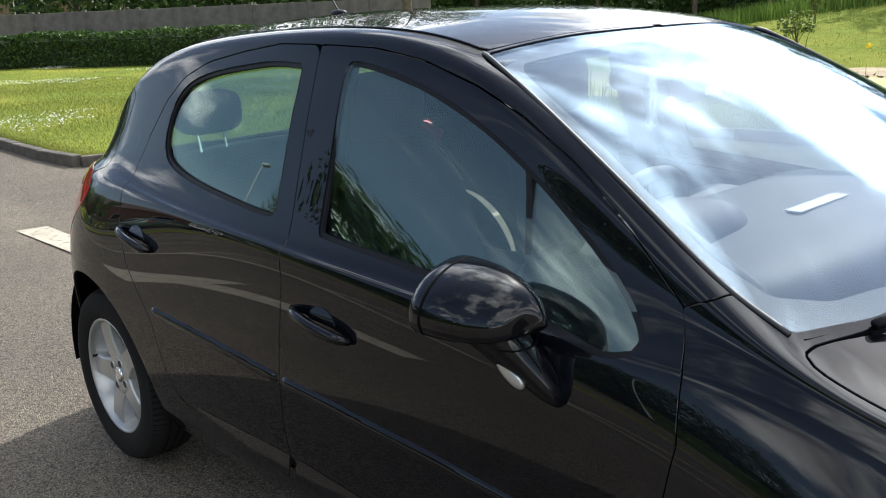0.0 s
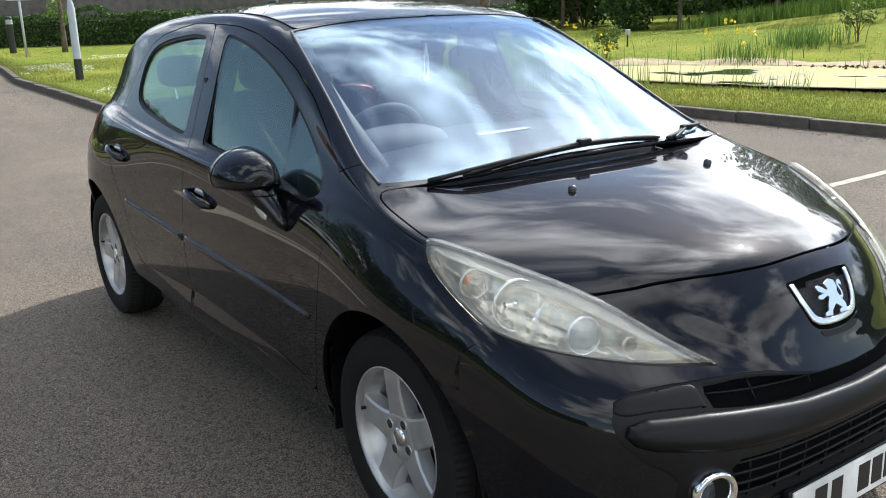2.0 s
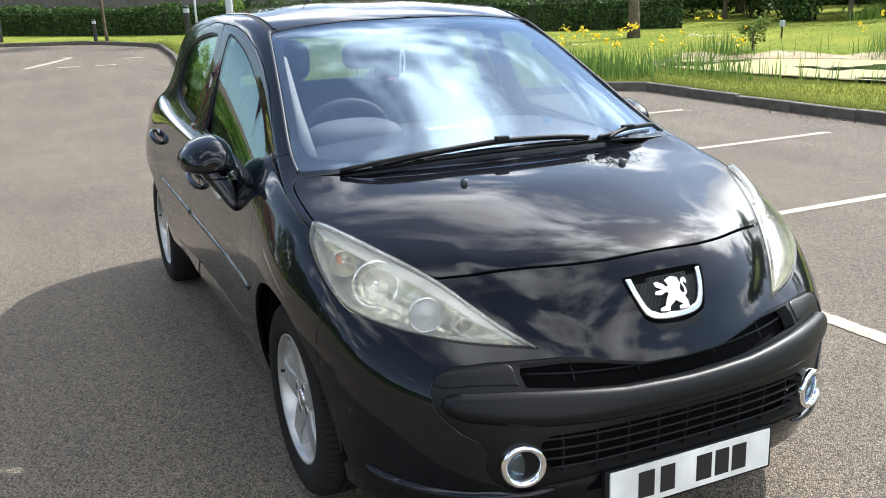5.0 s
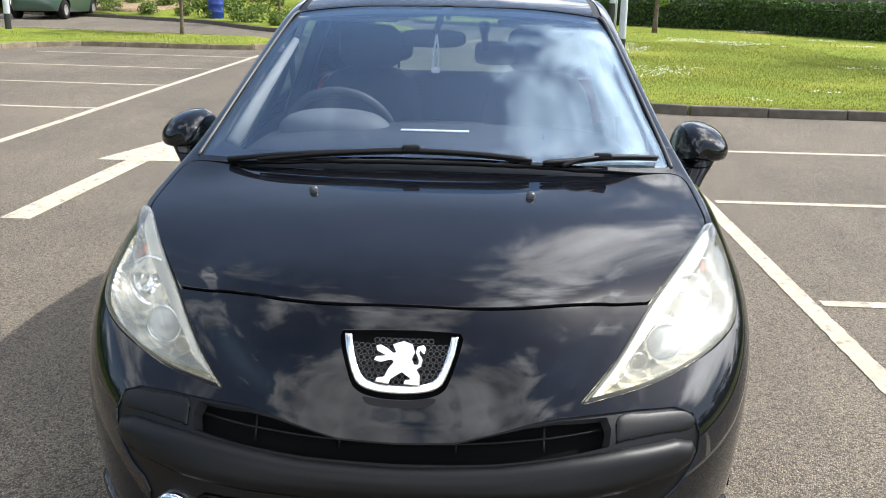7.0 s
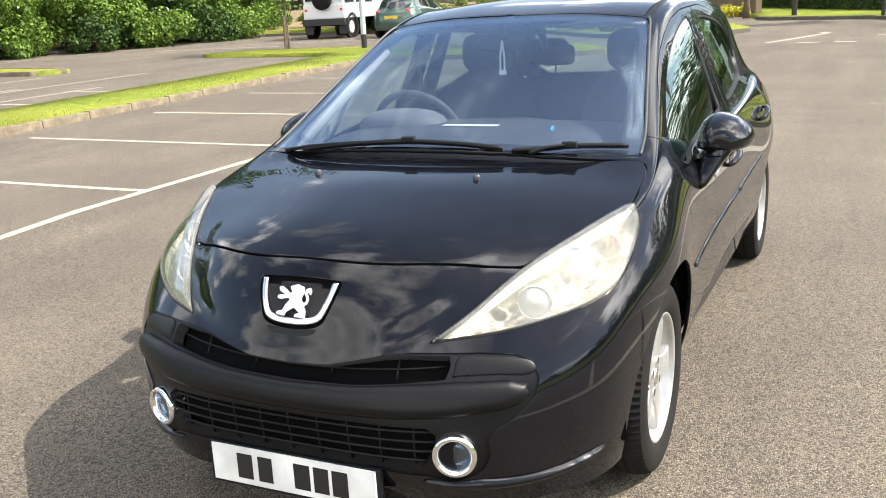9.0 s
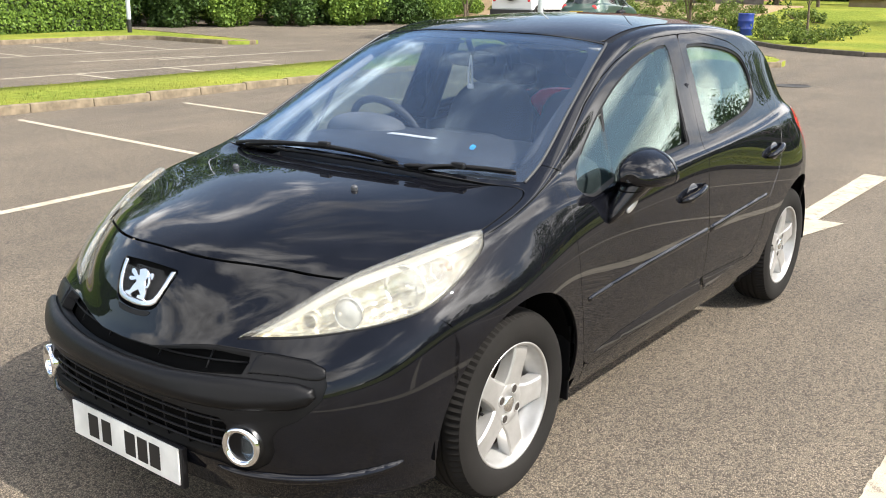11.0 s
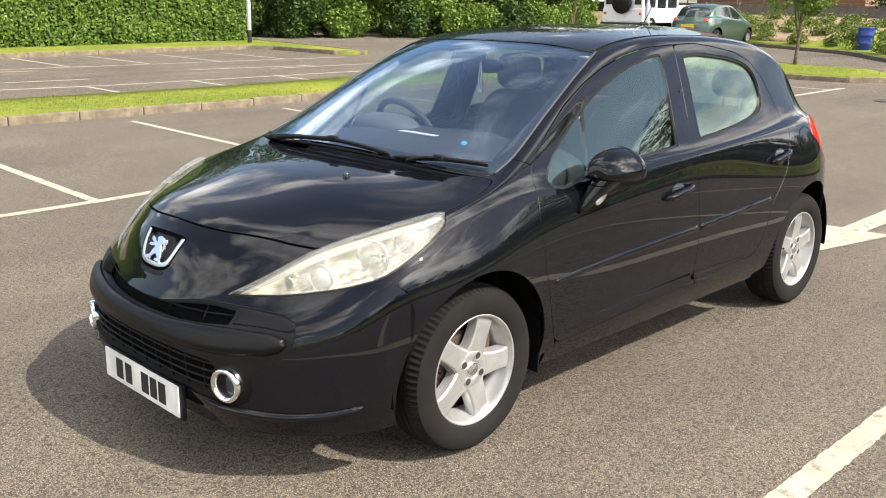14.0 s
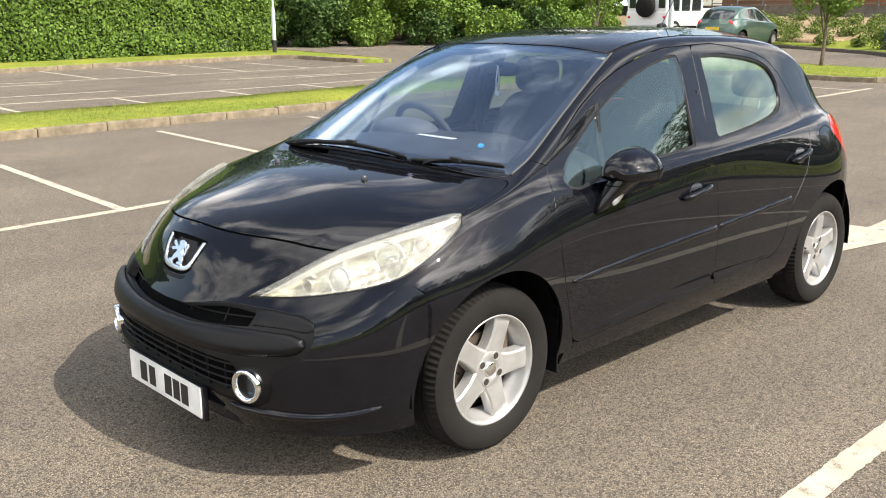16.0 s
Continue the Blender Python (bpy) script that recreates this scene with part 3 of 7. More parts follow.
def plastic_material(name, color, rough, grain=60.0, depth=0.15, gloss=0.35):
    m, add, link, s = material(name, color, rough, Specular_IOR_Level=gloss)
    n, _ = noise_mix(add, link, s.inputs["Base Color"], (tuple(c * 0.8 for c in color), tuple(min(1, c * 1.25) for c in color)), 4.0, 5.0)
    c = add("ShaderNodeTexCoord")
    g = add("ShaderNodeTexNoise", Scale=grain * 6, Detail=2.0)
    link(c.outputs["Object"], g.inputs["Vector"])
    bump(add, link, s, g.outputs["Fac"], depth, 0.002)
    return m


# windscreen dust and mirror are tinted blue to paint in the sky's reflection
SCREEN_GLASS = clear_material("windscreen_glass", (0.92, 0.95, 0.97), 0.100, 0.009, (0.62, 0.74, 0.92), 3.0, (0.66, 0.83, 1.0))
SIDE_GLASS = clear_material("green_tinted_glass", (0.77, 0.85, 0.82), 0.105, mirror=(0.86, 0.98, 0.92))
LENS = clear_material("headlamp_lens", (0.98, 0.975, 0.945), 0.043, 0.064, (0.84, 0.81, 0.71), 14.0)
TRIM = plastic_material("black_trim", (0.008, 0.008, 0.009), 0.45, gloss=0.22)
GRAIN = plastic_material("grained_black_plastic", (0.0035, 0.0035, 0.004), 0.40, 90.0, 0.15, 0.25)
DARK = material("dark_cavity", (0.004, 0.004, 0.004), 0.9, Specular_IOR_Level=0.08)[0]
RUBBER = plastic_material("tyre_rubber", (0.013, 0.012, 0.011), 0.85, 40.0, 0.2, 0.18)
CHROME = material("chrome", (0.86, 0.87, 0.88), 0.06, 1.0)[0]
SILVER, _a, _l, _s = material("silver_wheel_paint", (0.45, 0.445, 0.43), 0.34, 0.6)
noise_mix(_a, _l, _s.inputs["Base Color"], ((0.40, 0.395, 0.38), (0.53, 0.525, 0.51)), 9.0, 5.0)
DISC = material("brake_steel", (0.20, 0.15, 0.12), 0.45, 0.8)[0]
FABRIC = plastic_material("seat_fabric", (0.034, 0.037, 0.048), 0.95, 40.0, 0.012)
DASH = plastic_material("dashboard_plastic", (0.030, 0.033, 0.040), 0.62, 40.0, 0.02)
# dash plastic made paler, with the reflection over the dial hood in its colour
HOOD = plastic_material("dial_hood_pale_sheen", (0.085, 0.090, 0.10), 0.7, 40.0, 0.02)
LINING = plastic_material("pale_lining", (0.22, 0.22, 0.21), 0.9, 40.0, 0.04)
RED_LENS = material("red_lens", (0.66, 0.028, 0.028), 0.06, Coat_Weight=1.0)[0]
AMBER = material("amber_bulb", (0.75, 0.28, 0.06), 0.2)[0]
WHITE_PLATE = plastic_material("white_plate", (0.74, 0.74, 0.70), 0.35, 10.0, 0.02)
INK = material("black_ink", (0.012, 0.012, 0.012), 0.5)[0]
PAPER = material("white_paper", (0.50, 0.51, 0.53), 0.7)[0]
BLUE = material("blue_plastic", (0.03, 0.30, 0.62), 0.4)[0]
MIRROR = material("mirror_glass", (0.9, 0.9, 0.9), 0.0, 1.0)[0]

# ---- cutting the sheet into panels ----
SHEET, QUADS = car_surface(4)


def sheet_normals():
    p = SHEET[:, :3]
    n = np.zeros_like(p)
    fn = np.cross(p[QUADS[:, 2]] - p[QUADS[:, 0]], p[QUADS[:, 3]] - p[QUADS[:, 1]])
    for k in range(4):
        np.add.at(n, QUADS[:, k], fn)
    return n / np.linalg.norm(n, axis=1)[:, None]




def signed(poly, pts):
    """Signed distance of 2D points to a closed outline, negative inside."""
    a = np.array(poly, float)
    b = np.roll(a, -1, 0)
    best, hit = np.full(len(pts), 1e9), np.zeros(len(pts), bool)
    x, y = pts[:, 0], pts[:, 1]
    for p, q in zip(a, b):
        d = q - p
        t = np.clip(((pts - p) @ d) / (d @ d + 1e-12), 0, 1)
        best = np.minimum(best, np.linalg.norm(pts - p - t[:, None] * d, axis=1))
        hit ^= ((p[1] > y) != (q[1] > y)) & (x < d[0] * (y - p[1]) / (d[1] + 1e-12) + p[0])
    return np.where(hit, -best, best)


def smooth_outline(points, count=90):
    p = list(points)
    return spline(p + [p[0]], count)[:-1]


# the nose between the lamps stands proud of the bumper, with a crease round it
SNOUT_HALF = [(0, .566), (.12, .569), (.20, .585), (.27, .606), (.32, .636), (.37, .672), (.41, .705), (.46, .75), (.50, .80), (.50, 1.1), (0, 1.1)]
SNOUT = SNOUT_HALF + [(-a, b) for a, b in SNOUT_HALF[-2:0:-1]]


def raise_snout():
    p = SHEET[:, :3]
    front = (p[:, 0] > 2.7) & (p[:, 2] > .50) & (p[:, 2] < .86)
    q = p[front]
    step = lambda t: np.clip(t, 0, 1) ** 2 * (3 - 2 * np.clip(t, 0, 1))
    d = -signed(SNOUT, q[:, 1:3])
    keep = step((.80 - q[:, 2]) / .13)
    # one even curve for the panel between the lamps
    terms = lambda y, z: np.stack([np.ones_like(y), z, z * z, z ** 3, y * y, y * y * z, y * y * z * z, y ** 4, y ** 4 * z], 1)
    core = (d > .0) & (q[:, 2] < .80) & (q[:, 2] > .575)
    k = np.linalg.lstsq(terms(q[core, 1], q[core, 2] - .7), q[core, 0], rcond=None)[0]
    share = step((d - .004) / .05) * step((.845 - q[:, 2]) / .05)
    SHEET[front, 0] += share * (terms(q[:, 1], q[:, 2] - .7) @ k - q[:, 0])
    SHEET[front, :3] += ((.006 * step((d + .016) / .085)) * keep)[:, None] * sheet_normals()[front]


raise_snout()
SHEET = np.concatenate([SHEET, sheet_normals()], 1)
LAMP_PTS = [(3.262, .375, .628), (3.177, .455, .690), (3.034, .549, .776), (2.856, .642, .832), (2.690, .728, .876), (2.655, .753, .876),
            (2.684, .775, .841), (2.759, .784, .797), (2.858, .781, .748), (2.935, .763, .711), (3.012, .712, .684), (3.09, .638, .664), (3.182, .523, .643)]
LAMP_AXIS = Vector((0.60, 0.62, 0.50)).normalized()
LAMP_U = (Vector(LAMP_PTS[5]) - Vector(LAMP_PTS[0]))
LAMP_U = (LAMP_U - LAMP_AXIS * LAMP_U.dot(LAMP_AXIS)).normalized()
LAMP_V = LAMP_AXIS.cross(LAMP_U)


def view(kind, v):
    """The panel's plane: side, top, front, or square to the headlamp."""
    if kind == "side":
        return v[:, [0, 2]]
    if kind == "top":
        return v[:, [0, 1]]
    if kind == "front":
        return v[:, [1, 2]]
    return np.stack([v[:, :3] @ np.array(LAMP_U), v[:, :3] @ np.array(LAMP_V)], 1)


def mirrored(half):
    """A closed outline from its half with second coordinate >= 0."""
    return list(half) + [(a, -b) for a, b in half[::-1] if b > 1e-6]


def mirrored_front(half):
    return list(half) + [(-a, b) for a, b in half[::-1] if a > 1e-6]


def cut(mesh, kind, poly, keep="in", gap=0.0):
    """Keeps what lies inside (or outside) an outline, drawn in by the gap, with clean edges."""
    v, faces = mesh
    d = signed(poly, view(kind, v))
    if kind == "lamp":
        d = np.where(v[:, 1] > 0.1, d, 1.0)
    d = d + gap if keep == "in" else -d + gap
    keep_v = d < 0
    out, extra, made = [], [], {}
    n = len(v)

    def between(a, b):
        k = (a, b) if a < b else (b, a)
        if k not in made:
            t = d[k[0]] / (d[k[0]] - d[k[1]])
            made[k] = n + len(extra)
            extra.append(v[k[0]] + t * (v[k[1]] - v[k[0]]))
        return made[k]

    for f in faces:
        s = [keep_v[i] for i in f]
        if all(s):
            out.append(f)
        elif any(s):
            g = []
            for k in range(len(f)):
                a, b = f[k - 1], f[k]
                if s[k - 1] != s[k]:
                    g.append(between(a, b))
                if s[k]:
                    g.append(b)
            if len(g) > 2:
                out.append(g)
    if extra:
        v = np.concatenate([v, np.array(extra)])
    return v, out


def within(lo, hi, side=0):
    """The part of the sheet inside a box; side 1 keeps the left half alone."""
    p = SHEET[:, :3]
    ok = ((p >= lo) & (p <= hi)).all(1)
    if side:
        ok &= p[:, 1] > 0.02
    f = QUADS[ok[QUADS].any(1)]
    return tidy((SHEET, f.tolist()))


def tidy(mesh):
    v, f = mesh
    used = np.unique(np.concatenate([np.array(x) for x in f])) if f else np.array([], int)
    remap = np.full(len(v), -1)
    remap[used] = np.arange(len(used))
    return v[used], [[int(remap[i]) for i in x] for x in f]


def refine(mesh):
    """Each quad in four, for small parts."""
    v, f = mesh
    quads = np.array([x for x in f if len(x) == 4])
    n = len(v)
    e = np.sort(np.stack([quads, np.roll(quads, -1, 1)], -1).reshape(-1, 2), 1)
    key, inv = np.unique(e[:, 0] * n + e[:, 1], return_inverse=True)
    mid = (v[key // n] + v[key % n]) / 2
    c = v[quads].mean(1)
    ids = inv.reshape(-1, 4) + n
    ci = np.arange(len(quads)) + n + len(mid)
    out = np.stack([np.stack([quads[:, k], ids[:, k], ci, ids[:, k - 1]], 1) for k in range(4)], 1).reshape(-1, 4)
    return np.concatenate([v, mid, c]), out.tolist()


def rim_of(faces):
    count = {}
    for f in faces:
        for a, b in zip(f, f[1:] + f[:1]):
            count[(a, b)] = count.get((a, b), 0) + 1
    return [(a, b) for (a, b) in count if (b, a) not in count]


def flip_y(mesh):
    v, f = mesh
    w = v.copy()
    w[:, 1] *= -1
    w[:, 5] *= -1
    return w, [x[::-1] for x in f]


def panel(name, mesh, mat, parent, thick=0.012, out=0.0, label="", roll=0.004):
    """A panel of sheet: the outer skin moved out along its normals, a rolled edge and a back."""
    v, f = tidy(mesh)
    p, nrm = v[:, :3] + out * v[:, 4:7], v[:, 4:7]
    n = len(p)
    edge = rim_of(f)
    lip = sorted({i for e in edge for i in e})
    at = {i: k for k, i in enumerate(lip)}
    m = len(lip)
    # inward pull of the rolled lip: towards the mean of the neighbours inside
    verts = [p, p[lip] - roll * 0.6 * nrm[lip], p[lip] - thick * nrm[lip], p - thick * nrm]
    faces = [list(x) for x in f]
    for a, b in edge:
        faces.append([b, a, n + at[a], n + at[b]])
        faces.append([n + at[b], n + at[a], n + m + at[a], n + m + at[b]])
    back = n + 2 * m
    walls = (len(f), len(faces))
    faces += [[back + i for i in x[::-1]] for x in f]
    allv = np.concatenate(verts)
    me = mesh_from(name, allv, faces, mat, True)
    if mat is PAINT:
        me.materials.append(DARK)
        for k in range(walls[0] + 1, walls[1], 2):
            me.polygons[k].material_index = 1
    normals = np.concatenate([nrm, nrm[lip], nrm[lip], -nrm])
    # lip points lean outward so that the edge catches a thin light
    me.normals_split_custom_set_from_vertices([tuple(map(float, q)) for q in normals])
    ob = new(name, me)
    ob.parent = parent
    if label:
        ob["label"] = label
    return ob


def pair(name, mesh, mat, parent, **more):
    return [panel(name, mesh, mat, parent, **more), panel(name, flip_y(mesh), mat, parent, **more)]


def swell(mesh, kind, poly, rise, radius):
    """Lifts a cut piece off the sheet, rounded towards its outline."""
    v, f = tidy(mesh)
    d = np.clip(-signed(poly, view(kind, v)) / radius, 0, 1)
    w = v.copy()
    lift = rise * np.sqrt(np.clip(1 - (1 - d) ** 2, 0, 1))
    w[:, :3] += lift[:, None] * v[:, 4:7]
    p = w[:, :3]
    n = np.zeros_like(p)
    for x in f:
        q = p[x]
        n[x] += np.cross(q[1] - q[0], q[-1] - q[0])
    w[:, 4:7] = n / (np.linalg.norm(n, axis=1)[:, None] + 1e-12)
    return w, f


BONNET = mirrored([tuple(q) for q in spline([(3.216, -.13), (3.223, 0), (3.216, .13), (3.188, .24), (3.141, .345), (3.085, .447), (3.026, .546)], 44) if q[1] >= 0] + [tuple(q) for q in spline([(3.026, .546), (2.93, .603), (2.83, .656), (2.70, .722), (2.645, .742), (2.538, .742), (2.42, .733), (2.385, .715)], 30)[1:]]
                  + [tuple(q) for q in spline([(2.388, .69), (2.43, .58), (2.468, .42), (2.498, .22), (2.508, 0)], 24)])
SCREEN = mirrored([(2.494, 0), (2.484, .22), (2.453, .42), (2.413, .57), (2.352, .695), (2.23, .680), (2.006, .634), (1.78, .588), (1.62, .556), (1.582, .540), (1.605, .38), (1.629, .18), (1.634, 0)])
SCREEN_IN = mirrored([(2.452, 0), (2.443, .22), (2.410, .42), (2.36, .57), (2.295, .640), (2.19, .645), (1.99, .600), (1.79, .560), (1.68, .530), (1.65, .50), (1.675, .36), (1.695, .18), (1.70, 0)])
ROOF = mirrored([(1.622, 0), (1.617, .18), (1.593, .38), (1.57, .526), (1.45, .524), (1.1, .520), (.5, .526), (.15, .540), (.02, .50), (-.03, .30), (-.04, 0)])
ROOF_OUT = mirrored([(1.622, 0), (1.617, .18), (1.593, .38), (1.568, .556), (1.45, .553), (1.1, .548), (.5, .553), (.15, .566), (.02, .52), (-.03, .30), (-.04, 0)])
F_EDGE = [(2.19, .985), (2.232, .90), (2.246, .80), (2.224, .66), (2.198, .559), (2.15, .413), (2.108, .315)]
B_EDGE = [(1.118, .352), (1.112, .48), (1.122, .61), (1.150, .80), (1.154, .865), (1.140, .954), (1.115, 1.08), (1.098, 1.217), (1.088, 1.394)]
F_DOOR = F_EDGE + [(2.07, .287), (1.85, .297), (1.64, .308), (1.35, .328)] + B_EDGE + [(1.292, 1.385), (1.458, 1.358), (1.63, 1.308), (1.763, 1.255), (1.913, 1.178), (2.06, 1.085)]
R_DOOR = B_EDGE + [(.911, 1.397), (.748, 1.379), (.56, 1.350), (.43, 1.305), (.345, 1.235), (.285, 1.14), (.252, 1.05), (.25, 1.0), (.265, .95), (.29, .87), (.335, .77), (.40, .69), (.455, .62), (.478, .53),
                   (.50, .45), (.545, .385), (.60, .370), (.873, .367)]
F_GLASS = smooth_outline([(2.135, .905), (2.143, .93), (2.109, .966), (2.04, 1.019), (1.943, 1.083), (1.815, 1.160), (1.66, 1.239), (1.49, 1.303), (1.339, 1.341), (1.235, 1.356), (1.207, 1.342), (1.205, 1.25),
                          (1.216, 1.151), (1.240, .985), (1.262, .970), (1.491, .951), (1.80, .926), (1.98, .905), (2.08, .893)], 120)
R_GLASS = smooth_outline([(1.03, 1.350), (.9, 1.355), (.769, 1.345), (.62, 1.328), (.50, 1.302), (.43, 1.265), (.395, 1.21), (.390, 1.15), (.41, 1.10), (.46, 1.065), (.582, 1.035), (.79, 1.009), (1.04, .988), (1.058, 1.0),
                          (1.048, 1.094), (1.036, 1.215), (1.036, 1.32)], 120)
LAMP = [tuple(r) for r in view("lamp", np.array(LAMP_PTS))]
LAMP = list(spline(LAMP[:6], 40)) + list(spline(LAMP[5:] + LAMP[:1], 50))[1:-1]
BUMPER_REAR = [(3.7, .95), (2.952, .95), (2.952, .728), (2.940, .712), (2.876, .655), (2.86, .60), (2.86, .05), (3.7, .05)]
INSERT = mirrored_front([(0, .574), (.12, .577), (.20, .592), (.27, .606), (.33, .612), (.40, .611), (.50, .609), (.584, .601), (.628, .582), (.644, .541), (.640, .503), (.62, .474), (.593, .446), (.555, .425), (.540, .40),
                         (.545, .36), (.53, .322), (.49, .294), (.44, .290), (.40, .305), (.25, .312), (0, .312)])
ARCH_F, ARCH_R = [[(cx + r * math.cos(a), .31 + r * math.sin(a)) for a in np.linspace(0, 2 * math.pi, 72, endpoint=False)] for cx, r in ((2.545, .362), (0.0, .372))]

car = thing("car", "black five-door hatchback, polished, parked across the lane on tarmac", "car")


def flat_rear(sheet):
    """The bonnet runs on straight towards the windscreen instead of curling up to it."""
    v, f = tidy(sheet)
    w = np.array(v, float)
    x, y = w[:, 0] - 2.8, w[:, 1]
    terms = lambda a, b: np.stack([np.ones_like(a), a, a * a, b * b, a * b * b, b ** 4], 1)
    fit_on = (w[:, 0] > 2.60) & (w[:, 0] < 2.98) & (np.abs(y) < .60)
    k = np.linalg.lstsq(terms(x, y)[fit_on], w[fit_on, 2], rcond=None)[0]
    t = np.clip((2.84 - w[:, 0]) / .20, 0, 1)
    t = t * t * (3 - 2 * t) * np.clip((.66 - np.abs(y)) / .14, 0, 1) * .75
    w[:, 2] += t * (terms(x, y) @ k - w[:, 2])
    n = np.zeros((len(w), 3))
    for q in f:
        p = w[q, :3]
        n[q] += np.cross(p[1] - p[0], p[-1] - p[0])
    w[:, 4:7] = n / np.linalg.norm(n, axis=1)[:, None]
    return w, f


def even(sheet):
    """A pane: the sheet laid on one smooth, slightly bowed surface."""
    v, f = tidy(sheet)
    w = np.array(v, float)
    x, z = w[:, 0] - w[:, 0].mean(), w[:, 2] - w[:, 2].mean()
    terms = lambda a, b: np.stack([np.ones_like(a), a, b, a * a, a * b, b * b], 1)
    bow = np.array([0, 0, 0, 0, 0, -.12])
    k = bow + np.r_[np.linalg.lstsq(terms(x, z)[:, :5], w[:, 1] - terms(x, z) @ bow, rcond=None)[0], 0]
    w[:, 1] = terms(x, z) @ k
    n = np.stack([-(k[1] + 2 * k[3] * x + k[4] * z), np.ones_like(x), -(k[2] + k[4] * x + 2 * k[5] * z)], 1)
    w[:, 4:7] = n / np.linalg.norm(n, axis=1)[:, None]
    return w, f


def car_body():
    bonnet = flat_rear(cut(within((2.3, -1, .6), (3.4, 1, 1.1)), "top", BONNET, gap=0.0035))
    panel("bonnet", bonnet, PAINT, car)
    roof = cut(within((-.2, -.7, 1.2), (1.8, .7, 1.5)), "top", ROOF, gap=0.0015)
    panel("roof", roof, PAINT, car)
    ditch = cut(cut(within((0.0, -.7, 1.2), (1.8, .7, 1.5)), "top", ROOF_OUT), "top", ROOF, "out")
    panel("roof_moulding", ditch, TRIM, car, out=-0.005, label="black rubber roof moulding")
    screen = cut(within((1.4, -.9, .9), (2.7, .9, 1.5)), "top", SCREEN, gap=0.002)
    screen_ob = panel("windscreen", screen, SCREEN_GLASS, car, thick=0.005, out=-0.003)
    screen_ob.visible_shadow = False
    frit = cut(screen, "top", SCREEN_IN, "out")
    panel("black_border", frit, TRIM, screen_ob, thick=0.002, out=-0.0105, label="black printed edge of the windscreen")
    half = lambda lo, hi: within(lo, hi, 1)
    for side_name, door_poly, glass_poly, box in (("front_door", F_DOOR, F_GLASS, ((1.0, 0, .2), (2.4, 1, 1.5))), ("rear_door", R_DOOR, R_GLASS, ((.1, 0, .2), (1.3, 1, 1.5)))):
        base = half(*box)
        skin = cut(cut(base, "side", door_poly, gap=0.002), "side", glass_poly, "out")
        if side_name == "rear_door":
            skin = cut(skin, "side", ARCH_R, "out")
        doors = pair(side_name, skin, PAINT, car)
        pane = even(cut(base, "side", glass_poly, gap=-0.016))
        for d, flip in zip(doors, (False, True)):
            w = panel("door_window", flip_y(pane) if flip else pane, SIDE_GLASS, d, thick=0.004, out=-0.011)
            w.visible_shadow = False
            seal_strip = cut(cut(refine(base), "side", glass_poly, gap=-0.002), "side", shrink(glass_poly, 0.011), "out")
            panel("window_seal", flip_y(seal_strip) if flip else seal_strip, TRIM, d, thick=0.009, out=-0.004, label="black rubber window seal")
    # quarter light bar of the front doors
    bar = [(1.806, 1.165), (1.792, 1.168), (1.866, .915), (1.884, .915)]
    bars = cut(cut(refine(half((1.6, 0, .8), (2.1, 1, 1.3))), "side", bar), "side", F_GLASS, gap=-0.003)
    pair("quarter_light_bar", bars, TRIM, car, out=-0.006, thick=0.014)

    wing_box = [(2.256, 1.012), (2.187, .984)] + F_EDGE[1:] + [(2.09, .28), (2.09, .05), (2.88, .05), (2.88, .66), (2.948, .712), (2.96, 1.012)]
    wing = cut(half((1.9, 0, .1), (3.1, 1, 1.1)), "side", wing_box, gap=0.002)
    for kind, poly in (("top", BONNET), ("top", SCREEN), ("lamp", LAMP), ("side", ARCH_F)):
        wing = cut(wing, kind, poly, "out", 0.002)
    wing = cut(wing, "side", [(2.14, -.1), (2.14, .262), (3.0, .262), (3.0, -.1)], "out")
    pair("front_wing", wing, PAINT, car)

    side = half((-.5, 0, .1), (2.4, 1, 1.5))
    rear_cut = [(-.06, 1.6), (-.06, 1.36), (.09, 1.24), (.02, 1.02), (-.25, .93), (-.30, .66), (-.34, .60), (-.36, .05), (-2, .05), (-2, 1.6)]
    for kind, poly in (("side", F_DOOR), ("side", R_DOOR), ("side", wing_box), ("top", SCREEN), ("top", ROOF_OUT), ("side", ARCH_F), ("side", ARCH_R), ("side", rear_cut)):
        side = cut(side, kind, poly, "out", 0.002)
    side = cut(side, "side", [(2.256, 1.012), (2.4, 1.2), (4, 1.2), (4, -1), (2.09, -1), (2.09, .3), (2.187, .984)], "out")
    pair("side_panel", side, PAINT, car)

    rear = within((-1, -1, .1), (.3, 1, 1.5))
    rear = cut(cut(rear, "side", rear_cut, gap=0.002), "top", ROOF_OUT, "out", 0.002)
    hatch_box = [(-.06, 1.6), (-.06, 1.36), (.09, 1.24), (.02, 1.02), (-.25, .93), (-.30, .66), (-2, .66), (-2, 1.6)]
    rear_lamp_poly = smooth_outline([(-.075, 1.003), (-.02, .945), (-.09, .88), (-.20, .80), (-.30, .74), (-.42, .74), (-.45, .85), (-.33, .975), (-.2, 1.01)], 60)
    hatch = cut(cut(rear, "side", hatch_box, gap=0.0), "side", rear_lamp_poly, "out", 0.002)
    rear_glass_front = mirrored_front([(0, 1.33), (.44, 1.31), (.50, 1.27), (.56, 1.06), (.50, 1.00), (0, .985)])
    tail = panel("tailgate", cut(hatch, "front", rear_glass_front, "out"), PAINT, car)
    glass = panel("rear_window", cut(cut(rear, "side", hatch_box), "front", rear_glass_front, gap=-0.006), SIDE_GLASS, tail, thick=0.004, out=-0.006)
    glass.visible_shadow = False
